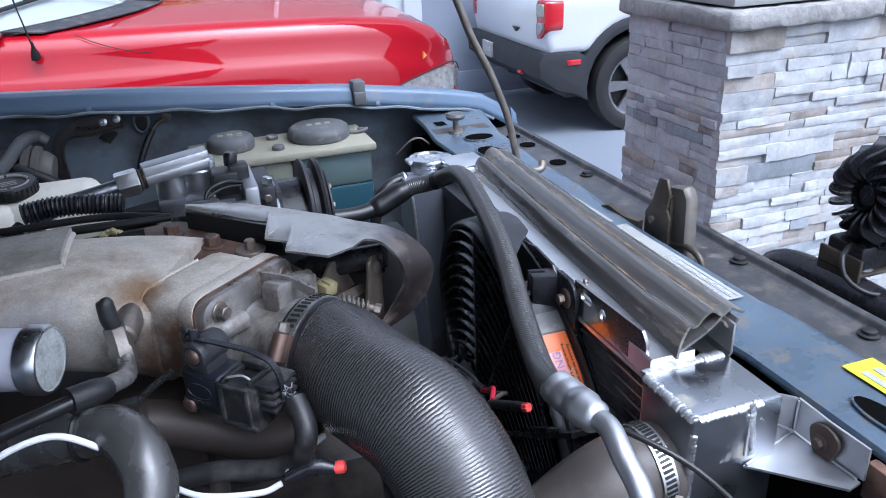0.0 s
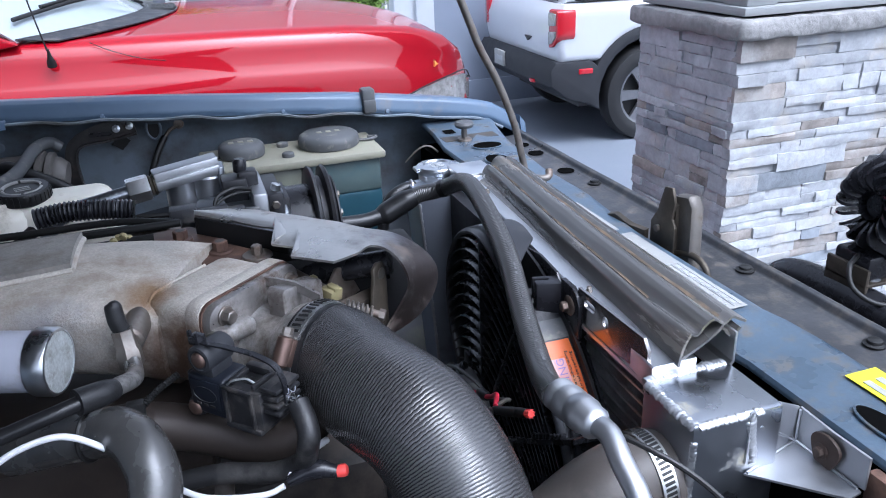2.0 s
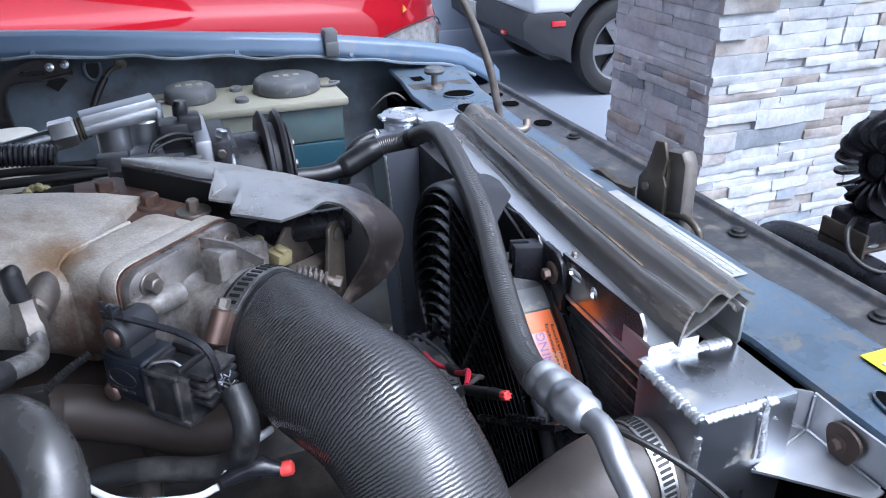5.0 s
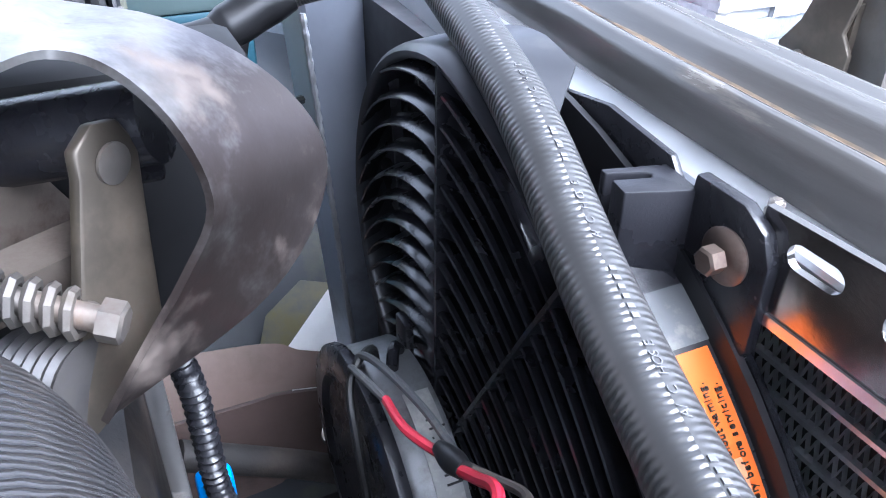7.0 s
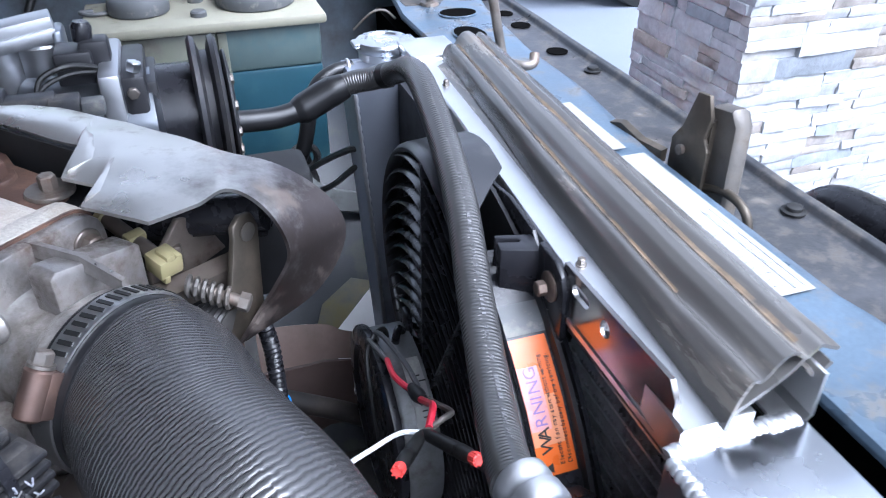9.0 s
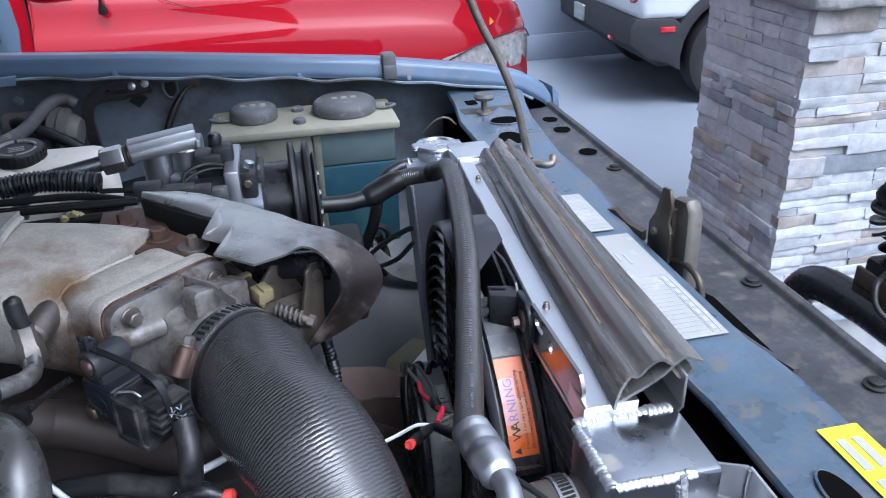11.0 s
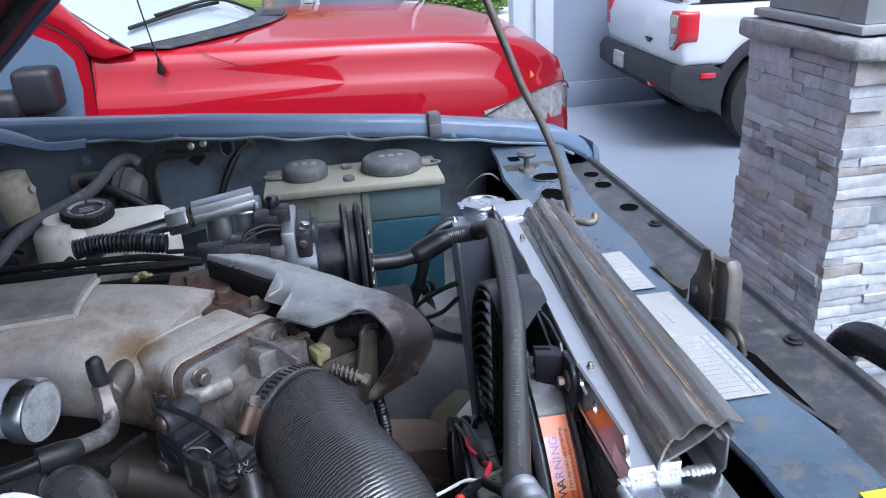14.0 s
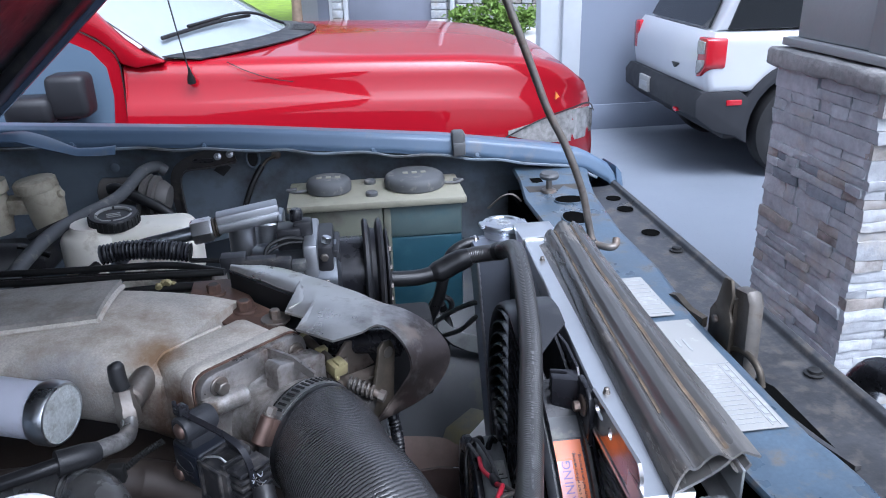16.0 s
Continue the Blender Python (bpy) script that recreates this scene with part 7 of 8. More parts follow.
part("dark_rod", cyl((-0.3, 0.13, 1.02), (-0.15, 0.06, 1.05), 0.012, 16), M["plastic"], link)
# added black box that makes the space under the shield dark
part("cover_back", box(-0.3, -0.116, 0.09, 0.13, 0.966, 1.055, 0.006), M["shield_shade"], link)

# ---- vacuum nipple and pipes on the near side ----
nip = thing("vacuum_pipe", (-0.385, 0.0, 1.0), "cast vacuum elbow with a black plugged nipple", "pipe fitting")
part("nipple", tube([(-0.3855, 0.006, 1.0815), (-0.385, 0.0055, 1.08), (-0.3848, 0.005, 1.077), (-0.384, 0.003, 1.066), (-0.382, 0.002, 1.058)], 0.0065, 16, 6, radii=[0.0018, 0.0048, 0.0066, 0.007, 0.0068]), M["rubber"], nip, "black rubber plug")
part("tee", merge(lathe([(0.0, 0.0), (0.0095, 0.0), (0.0102, 0.001), (0.0102, 0.013), (0.0086, 0.015), (0.0086, 0.03), (0.0, 0.0305)], (-0.3788, -0.0045, 1.0285), (-0.1, 0.22, 0.97), 6), cyl((-0.379, 0.004, 1.046), (-0.366, 0.05, 1.052), 0.0115, 20, 0.002)), M["steel_old"], nip, "dull metal elbow")
part("elbow_pipe", tube([(-0.379, -0.003, 1.036), (-0.377, -0.018, 1.03), (-0.377, -0.035, 1.034), (-0.384, -0.055, 1.042), (-0.394, -0.07, 1.047)], 0.0068, 18, 8), M["pipe_dark"], nip, "bent metal pipe")
part("sleeve", tube([(-0.387, -0.062, 1.044), (-0.394, -0.07, 1.047), (-0.409, -0.08, 1.0495)], 0.009, 18, 6, radii=[0.0078, 0.0092, 0.0094]), M["rubber"], nip, "rubber sleeve")
part("vacuum_hose", tube([(-0.405, -0.079, 1.049), (-0.43, -0.086, 1.046), (-0.48, -0.09, 1.036), (-0.6, -0.1, 1.02)], 0.0055, 14, 8), M["rubber_smooth"], nip, "thin black vacuum hose")
# pale tube with bright metal cap
dip = thing("capped_tube", (-0.48, 0.0, 1.03), "pale plastic tube with a bright metal end cap", "tube")
ca, cb = Vector((-0.428, -0.008, 1.046)), Vector((-0.549, 0.032, 1.051))
cd = (ca - cb).normalized()
part("tube", cyl(cb, ca - cd * 0.012, 0.0235, 32, 0.001), M["lilac"], dip)
mcap = part("metal_cap", lathe([(0.0255, -0.016), (0.0264, -0.014), (0.0264, -0.0025), (0.0252, 0.0), (0.0236, 0.0004), (0.0236, -0.0006)], ca, cd, 48, False), M["chrome"], dip, "bright zinc end cap")
part("cap_face", lathe([(0.0238, -0.0005), (0.02, -0.0002), (0.0, 0.0002)], ca, cd, 40), M["zinc_rough"], mcap, "rough grey zinc face")
# bent coolant pipe, lower left
pipe = thing("coolant_pipe", (-0.4, -0.12, 0.9), "bent dull grey coolant hose with a cable tie", "pipe")
part("bend", tube([(-0.52, -0.005, 0.975), (-0.46, -0.03, 0.99), (-0.428, -0.05, 1.003), (-0.405, -0.067, 1.014), (-0.386, -0.084, 1.0215), (-0.372, -0.104, 1.016), (-0.3675, -0.124, 0.995), (-0.384, -0.15, 0.96), (-0.41, -0.177, 0.92)], 0.0178, 32, 10), M["hose_dull"], pipe, "dull grey rubber hose bend")
part("hose_tie", tube([(-0.407 + 0.0085 * math.cos(a), -0.066 + 0.0155 * math.cos(a), 1.0135 + 0.0193 * math.sin(a)) for a in (2 * math.pi * k / 20 for k in range(21))], 0.0018, 6, 2), M["ink"], pipe)
part("tie_tail", merge(box(-0.382, -0.37, -0.066, -0.058, 1.016, 1.03, 0.001), tube([(-0.372, -0.06, 1.024), (-0.36, -0.05, 1.029), (-0.345, -0.04, 1.033)], 0.0026, 6, 10, ripple=0.0005, pitch=0.002)), M["ink"], pipe, "cable tie head and tail")
# white loose wire and connector with red tip
lw = thing("loose_wire", (-0.3, -0.15, 0.9), "loose white wire with red-tipped push connector", "wire")
part("white_wire", tube([(-0.49, -0.1, 1.01), (-0.457, -0.1, 1.03), (-0.439, -0.1, 1.037), (-0.423, -0.1, 1.039), (-0.412, -0.1, 1.0355), (-0.403, -0.099, 1.028), (-0.3945, -0.096, 1.018), (-0.386, -0.08, 0.998), (-0.376, -0.072, 0.98), (-0.362, -0.08, 0.966), (-0.339, -0.099, 0.961), (-0.300, -0.112, 0.961), (-0.283, -0.114, 0.966)], 0.0023, 10), M["white_wire"], lw)
part("white_branch", tube([(-0.279, -0.112, 0.969), (-0.266, -0.097, 0.974), (-0.244, -0.073, 0.967)], 0.0028, 10), M["white_wire"], lw)
rc, rt = Vector((-0.241, -0.120, 0.972)), Vector((-0.280, -0.113, 0.968))
rd = (rc - rt).normalized()
part("connector", merge(tube([rt, (-0.260, -0.114, 0.974), rc - rd * 0.004], 0.006, 14, 6, radii=[0.004, 0.0055, 0.0062, 0.0075, 0.007, 0.0058, 0.005])), M["plastic"], lw, "black push connector")
part("red_tip", lathe([(0.0044, -0.004), (0.0052, 0.0), (0.0048, 0.003), (0.003, 0.0045), (0, 0.005)], rc, rd, 10), M["red_cap"], lw, "red tip")

# ---- engine block and dark machinery below ----
block = thing("engine_block", (-0.4, 0.15, 0.4), "dark greasy engine block and brackets below the intake", "engine")
part("block_body", box(-0.85, -0.18, 0.0, 0.38, 0.42, 0.88, 0.02), M["grime"], block)
part("lower_manifold", box(-0.8, -0.33, 0.02, 0.2, 0.86, 0.96, 0.02), M["brown_pipe"], block, "brown stained lower manifold")
part("cross_pipe", tube([(-0.6, -0.02, 0.985), (-0.416, -0.022, 0.985), (-0.373, -0.012, 0.975), (-0.328, -0.02, 0.962), (-0.299, -0.032, 0.953), (-0.265, -0.045, 0.957), (-0.245, -0.04, 0.975)], 0.019, 20, 8), M["brown_pipe"], block, "brown pipe")
part("rail", tube([(-0.7, -0.09, 0.9), (-0.45, -0.08, 0.9), (-0.3, -0.06, 0.88)], 0.012, 12, 6), M["grime"], block)
random.seed(21)
for k in range(16):
    a = Vector((random.uniform(-0.62, -0.24), random.uniform(-0.2, -0.02), random.uniform(0.78, 0.9)))
    b = a + Vector((random.uniform(-0.16, 0.16), random.uniform(-0.06, 0.06), random.uniform(-0.1, 0.05)))
    part("harness_hose", tube([a, a.lerp(b, 0.5) + Vector((0, 0, random.uniform(-0.02, 0.03))), b], random.uniform(0.004, 0.01), 10, 6), random.choice((M["rubber"], M["grime"], M["rubber_smooth"], M["plastic_dusty"])), block)
for k in range(7):
    q = (random.uniform(-0.55, -0.28), random.uniform(-0.14, 0.0), random.uniform(0.86, 0.92))
    part("block_bolt", hexbolt(q, (0, -0.5, 1), 0.011, 0.007, 0.011), M["steel_old"], block)
part("rail_stub", cyl((-0.33, -0.05, 0.9), (-0.325, -0.055, 0.945), 0.008, 14, 0.002), M["steel_old"], block)
RT = spline([(-0.9, 0.352, 0.76), (-0.4, 0.35, 0.752), (-0.121, 0.342, 0.74), (-0.06, 0.34, 0.718), (-0.013, 0.338, 0.694), (0.0, 0.337, 0.68)], 8)
RF = spline([(-0.9, 0.318, 0.71), (-0.4, 0.318, 0.705), (-0.129, 0.322, 0.699), (-0.085, 0.322, 0.699), (-0.02, 0.325, 0.68), (0.0, 0.325, 0.668)], 8)
part("frame_rail", sheet(lambda u, v: RT[round(u * 40)].lerp(RF[round(u * 40)], v) + Vector((0, 0, 0.004 * math.sin(math.pi * v))), 40, 5, 0.003), M["rail_brown"], block, "brown chassis rail")
part("rail_side", sheet(lambda u, v: RF[round(u * 40)] + Vector((0, 0.004 * v, -0.002 - 0.12 * v + 0.03 * v * u)), 40, 3, 0.003), M["rail_side"], block, "dark side of the chassis rail")
part("rail_stub_tube", tube([(-0.17, 0.25, 0.735), (-0.147, 0.25, 0.722), (-0.087, 0.25, 0.687), (-0.05, 0.25, 0.66)], 0.011, 12, 4), M["grime"], block, "dark greasy tube")
stub = part("rail_bolt", cyl((-0.035, 0.262, 0.66), (-0.063, 0.251, 0.711), 0.011, 18, 0.002), M["grime"], block)
part("bolt_face", lathe([(0.009, 0.0), (0.0088, 0.0012), (0, 0.0015)], (-0.0632, 0.2508, 0.7112), (-0.48, -0.19, 0.87), 18), M["white_plastic"], stub, "pale plastic stub end")
part("wheel_arch", sheet(lambda u, v: (-0.75 + 0.95 * u, 0.45 + 0.47 * v, 0.4 + 0.36 * math.sin(1.5 * v) + 0.1 * math.sin(math.pi * u) * v), 24, 12, 0.003), M["arch"], block, "dark blue inner wheel arch")
part("arch_lip", loft([[Vector((x, 0.66 + dy, z + dz)) for dy, dz in ((0.0, 0.0), (0.012, 0.028), (0.016, 0.029), (0.014, -0.003), (0.003, -0.004))] for x, z in ((-0.05, 0.74), (-0.04, 0.724), (-0.024, 0.704), (0.004, 0.687), (0.044, 0.675), (0.09, 0.672))]), M["arch_lip"], block, "grey curved lip of the wheel arch", 50)
part("arch_ring", tube([(-0.039 + 0.019 * math.cos(a), 0.68, 0.773 + 0.019 * math.sin(a)) for a in (2 * math.pi * k / 20 for k in range(21))], 0.0055, 8, 2), M["rubber"], block, "black rubber ring")
for q in (((-0.06, 0.665, 0.745), (-0.035, 0.58, 0.81), (-0.018, 0.47, 0.878), (-0.009, 0.425, 0.9)), ((-0.04, 0.665, 0.72), (-0.02, 0.58, 0.775), (-0.012, 0.47, 0.853), (-0.007, 0.425, 0.878))):
    part("thin_cable", tube(q, 0.0042, 8, 8), M["rubber"], block)
part("hose_stub", tube([(-0.039, 0.69, 0.773), (-0.03, 0.7, 0.745), (-0.025, 0.69, 0.72), (-0.035, 0.67, 0.7)], 0.008, 10, 6), M["rubber"], block)
# added tilted sheet in place of lit ground seen through the gap
part("splash_panel", prism([(-0.05, -0.004), (0.027, 0.0625), (0.043, 0.03), (0.043, -0.05), (-0.05, -0.05)], Matrix.Translation((0, 0.5, 0.588)) @ Matrix.Rotation(radians(38), 4, "X"), 0.003), M["white_sheet"], block, "pale sheet standing in for bright ground seen through the gap")
# added tilted sheet that fills an unidentified yellowish patch
part("stained_tray", prism([(-0.1, -0.08), (0.02, -0.08), (0.034, 0.05), (0.0, 0.062), (-0.05, 0.03)], Matrix.Translation((0, 0.55, 0.565)) @ Matrix.Rotation(radians(40), 4, "X"), 0.003, 0.001), M["mottled_sheet"], block, "yellow-mottled sheet added to fill an unidentified patch behind the pale sheet")
part("corrugated_loom", tube([(-0.165, 0.13, 0.96), (-0.155, 0.14, 0.89), (-0.1535, 0.14, 0.857), (-0.152, 0.14, 0.81), (-0.14, 0.15, 0.75)], 0.0058, 12, 10, ripple=0.0012, pitch=0.005), M["plastic"], block, "corrugated black loom")
part("flat_strap", box(-0.174, -0.1655, 0.118, 0.122, 0.78, 0.975, 0.001), M["steel"], block, "flat steel strap")
part("blue_tape", box(-0.163, -0.144, 0.143, 0.156, 0.775, 0.816, 0.003), M["tape"], block, "blue tape")

# ---- rear of the bay: compressor, fuel fitting, cables ----
comp = thing("ac_compressor", (-0.22, 0.33, 0.95), "air-conditioning compressor with grooved black pulley", "compressor")
part("compressor_body", lathe([(0.0, 0), (0.045, 0.004), (0.05, 0.01), (0.05, 0.11), (0.042, 0.115)], (-0.32, 0.36, 0.987), (1, 0, 0), 36), M["alu_dull"], comp)
part("compressor_head", box(-0.25, -0.232, 0.315, 0.42, 0.935, 1.05, 0.004), M["alu_matte"], comp, "light grey cast head")
part("head_cover", merge(box(-0.233, -0.213, 0.318, 0.41, 0.94, 1.046, 0.004), box(-0.216, -0.205, 0.33, 0.4, 0.95, 1.036, 0.003)), M["dark"], comp, "black cover block")
for z in (1.034, 1.0, 0.965):
    part("head_bolt", hexbolt((-0.224, 0.316, z), (0, -1, 0), 0.009, 0.004), M["steel_old"], comp)
part("top_bolt", hexbolt((-0.222, 0.33, 1.046), (0.3, 0, 1), 0.011, 0.008), M["chrome"], comp)
part("clutch", cyl((-0.21, 0.37, 0.985), (-0.165, 0.37, 0.985), 0.05, 36, 0.003), M["plastic"], comp)
part("pulley", lathe([(0.02, -0.008), (0.064, -0.008), (0.068, -0.005), (0.066, -0.001), (0.054, 0.002), (0.054, 0.008), (0.066, 0.011), (0.068, 0.015), (0.064, 0.018), (0.045, 0.019), (0.0, 0.019)], (-0.168, 0.375, 0.988), (1, 0, 0), 56), M["dark"], comp, "grooved black pulley")
part("clutch_plate", lathe([(0.05, 0.0), (0.053, 0.002), (0.053, 0.004), (0.03, 0.007), (0, 0.008)], (-0.148, 0.375, 0.988), (1, 0, 0), 40), M["dark"], comp)
for k in range(5):
    a = 2.2 + 0.55 * k
    part("pulley_bolt", hexbolt((-0.146, 0.375 + 0.045 * math.cos(a), 0.988 + 0.045 * math.sin(a)), (1, 0, 0), 0.008, 0.004), M["steel_old"], comp)
part("service_port", merge(box(-0.282, -0.252, 0.345, 0.38, 1.032, 1.062, 0.003), box(-0.262, -0.238, 0.352, 0.376, 1.045, 1.068, 0.004)), M["dark"], comp)
part("port_cap", lathe([(0.008, 0), (0.0085, 0.012), (0.006, 0.016), (0, 0.016)], (-0.258, 0.365, 1.066), (0.1, 0, 1), 16), M["plastic"], comp)
part("port_wire", tube([(-0.25, 0.34, 1.05), (-0.27, 0.325, 1.058), (-0.29, 0.318, 1.052), (-0.295, 0.312, 1.036), (-0.288, 0.31, 1.025)], 0.0025, 8), M["ink"], comp)
part("port_lead", tube([(-0.245, 0.342, 1.045), (-0.268, 0.33, 1.05), (-0.29, 0.322, 1.044), (-0.3, 0.315, 1.03)], 0.0022, 8), M["ink"], comp)
fuel = thing("manifold_fitting", (-0.33, 0.38, 1.0), "machined aluminium fitting block on a bent pipe", "pipe fitting")
FBM = Matrix.Translation((-0.318, 0.398, 1.065)) @ Matrix.Rotation(radians(8), 4, "Z") @ Matrix.Rotation(radians(-7), 4, "Y")
part("block", merge(box(-0.042, 0.037, -0.014, 0.014, -0.006, 0.012, 0.0015, m=FBM), box(-0.042, 0.037, -0.017, -0.004, -0.01, 0.002, 0.0015, m=FBM)), M["alu_matte"], fuel)
part("nut", lathe([(0.0155, 0), (0.0165, 0.002), (0.0165, 0.024), (0.0145, 0.026)], (-0.391, 0.386, 1.052), (1, 0.12, 0.12), 6), M["steel"], fuel, "large hexagon nut")
part("collar", lathe([(0.011, 0), (0.0135, 0.002), (0.0115, 0.004), (0.0135, 0.006), (0.011, 0.009)], (-0.366, 0.389, 1.0555), (1, 0.12, 0.12), 20), M["tan"], fuel)
part("pipe", tube([(-0.388, 0.386, 1.052), (-0.42, 0.381, 1.047), (-0.455, 0.376, 1.041), (-0.48, 0.372, 1.028), (-0.49, 0.37, 1.0)], 0.0092, 16, 6), M["alu_dull"], fuel, "bent metal pipe")
for x in (-0.33, -0.297):
    part("cylinder_boss", cyl((x, 0.402, 0.96), (x, 0.4, 1.058), 0.0185, 28, 0.002), M["alu_matte"], fuel)
part("boss_side", box(-0.285, -0.275, 0.385, 0.415, 0.97, 1.07, 0.004), M["alu_dull"], fuel)
# plug and connector near the shield
conn = thing("wiring_connector", (-0.32, 0.3, 1.04), "grey wiring connector with black lead", "connector")
part("shell", merge(box(-0.345, -0.315, 0.29, 0.31, 1.035, 1.052, 0.002), box(-0.317, -0.28, 0.288, 0.306, 1.032, 1.047, 0.002), box(-0.285, -0.262, 0.284, 0.3, 1.03, 1.046, 0.002)), M["plastic_dusty"], conn)
part("shell_rear", box(-0.262, -0.245, 0.282, 0.298, 1.03, 1.042, 0.002), M["cap"], conn)
part("lead", tube([(-0.345, 0.3, 1.045), (-0.36, 0.302, 1.046), (-0.38, 0.305, 1.046)], 0.003, 8), M["ink"], conn)
loom = thing("corrugated_loom", (-0.43, 0.33, 1.05), "corrugated black wiring loom", "wiring loom")
part("loom", tube([(-0.486, 0.323, 1.054), (-0.455, 0.325, 1.057), (-0.42, 0.325, 1.055), (-0.383, 0.322, 1.05)], 0.0112, 18, 12, ripple=0.0012, pitch=0.0045), M["plastic"], loom)
for dz, y in ((0.0, 0.29), (0.006, 0.3), (0.004, 0.275)):
    single("control_cable", tube([(-0.66, y + 0.02, 1.035 + dz), (-0.5, y, 1.04 + dz), (-0.4, y - 0.02, 1.046 + dz), (-0.333, 0.248, 1.052)], 0.0042, 10, 8), M["ink"], "black sheathed control cable", "cable", "control cables")
single("loom_branch", tube([(-0.49, 0.32, 1.042), (-0.51, 0.29, 1.03), (-0.52, 0.25, 1.01), (-0.56, 0.2, 1.0)], 0.007, 10, 8), M["ink"], "black taped wiring branch", "wiring")
single("throttle_cable", tube([(-0.7, 0.25, 1.03), (-0.55, 0.24, 1.035), (-0.42, 0.23, 1.045), (-0.33, 0.22, 1.05)], 0.0048, 10, 8), M["ink"], "thin black sheathed throttle cable", "cable")
part("ferrule", cyl((-0.4, 0.3, 1.02), (-0.34, 0.26, 1.04), 0.012, 16, 0.002), M["steel_old"], fuel)
# power steering reservoir
ps = thing("steering_reservoir", (-0.53, 0.58, 0.9), "white plastic fluid reservoir with black ribbed cap", "reservoir")
part("bottle", merge(lathe([(0.05, 0), (0.052, 0.008), (0.052, 0.085), (0.046, 0.095), (0.036, 0.1), (0.034, 0.108)], (-0.575, 0.585, 0.9), (0, 0, 1), 36), box(-0.6, -0.43, 0.545, 0.64, 0.9, 1.003, 0.024, seg=4), box(-0.5, -0.418, 0.535, 0.6, 0.92, 0.99, 0.018, seg=4)), M["white_plastic"], ps, smooth=60)
pc = part("cap", lathe([(0.034, 0), (0.036, 0.002), (0.036, 0.015), (0.034, 0.018), (0.027, 0.018), (0.025, 0.0155), (0, 0.0155)], (-0.545, 0.585, 1.003), (0.03, -0.1, 1), 48), M["ink"], ps, "black ribbed screw cap with white print")
CM = Matrix.Translation((-0.545, 0.585, 1.003)) @ Vector((0.03, -0.1, 1)).to_track_quat("Z", "Y").to_matrix().to_4x4()
for k in range(30):
    a = 2 * math.pi * k / 30
    part("cap_rib", box(0.0353, 0.0372, -0.0012, 0.0012, 0.003, 0.016, m=CM @ Matrix.Rotation(a, 4, "Z")), M["ink"], pc, smooth=0)
for a0, a1 in ((0.1, 1.45), (1.6, 2.95), (3.2, 4.5), (4.65, 6.0)):
    part("cap_print", tube([CM @ Vector((0.0255 * math.cos(a0 + (a1 - a0) * k / 8), 0.0255 * math.sin(a0 + (a1 - a0) * k / 8), 0.0165)) for k in range(9)], 0.0026, 6, 2), M["label_white"], pc)
for k in range(3):
    part("cap_print", box(-0.01, 0.01, -0.008 + 0.006 * k, -0.006 + 0.006 * k, 0.0154, 0.0162, m=CM), M["label_white"], pc, smooth=0)
part("return_hose", tube([(-0.68, 0.36, 0.94), (-0.655, 0.42, 0.975), (-0.64, 0.5, 0.995), (-0.63, 0.57, 1.001), (-0.612, 0.66, 0.997), (-0.585, 0.76, 0.994), (-0.563, 0.84, 1.012), (-0.545, 0.88, 1.012), (-0.53, 0.885, 1.0)], 0.0105, 14, 8), M["cap"], ps, "grey rubber return hose")
# washer and coolant reservoir
res = thing("coolant_reservoir", (-0.14, 0.78, 0.7), "yellowed twin reservoir with blue fluid and grey caps", "reservoir")
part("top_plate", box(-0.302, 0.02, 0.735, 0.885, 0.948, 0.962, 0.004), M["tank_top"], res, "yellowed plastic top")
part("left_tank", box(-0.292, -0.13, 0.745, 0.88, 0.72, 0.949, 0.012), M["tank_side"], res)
part("right_tank", box(-0.132, 0.012, 0.747, 0.88, 0.886, 0.949, 0.006), M["tank_blue"], res, "bluish empty upper tank wall")
part("fluid", box(-0.132, 0.012, 0.747, 0.88, 0.72, 0.887, 0.006), M["coolant"], res, "blue fluid seen through the tank wall")
part("fluid_band", box(-0.1325, -0.118, 0.7455, 0.76, 0.72, 0.945, 0.004), M["tank_side"], res)
for (cx, r, sx) in ((-0.067, 0.056, 1), (-0.227, 0.041, -1)):
    cp = part("cap", lathe([(r * 0.9, 0), (r, 0.004), (r * 1.02, 0.014), (r * 0.97, 0.022), (r * 0.85, 0.0265), (r * 0.4, 0.028), (0, 0.0275)], (cx, 0.82, 0.96), (0, 0, 1), 40), M["cap"], res, "grey domed rubber cap")
    part("cap_tab", tube([(cx + sx * r * 0.95, 0.815, 0.966), (cx + sx * (r + 0.02), 0.81, 0.966), (cx + sx * (r + 0.035), 0.82, 0.967), (cx + sx * (r + 0.02), 0.83, 0.966)], 0.003, 8), M["cap"], cp)
    for k in range(3):
        part("raised_mark", box(cx - 0.022 + 0.017 * k, cx - 0.012 + 0.017 * k, 0.812, 0.826, 0.9865, 0.9885, 0.001), M["tank_top"], cp)
for q in ((-0.15, 0.775, 0.962), (-0.15, 0.85, 0.962)):
    part("nub", lathe([(0.011, 0), (0.011, 0.006), (0.009, 0.008), (0, 0.008)], q, (0, 0, 1), 18), M["cap"], res)
single("support_wire", tube([(0.06, 0.75, 0.93), (0.085, 0.74, 0.955), (0.105, 0.74, 0.957), (0.12, 0.735, 0.945)], 0.0018, 6), M["steel_old"], "thin steel wire clip", "wire")
# things on the inner wing
bkt = thing("wing_bracket", (-0.45, 0.92, 0.9), "black steel bracket with two bright rivets", "bracket")
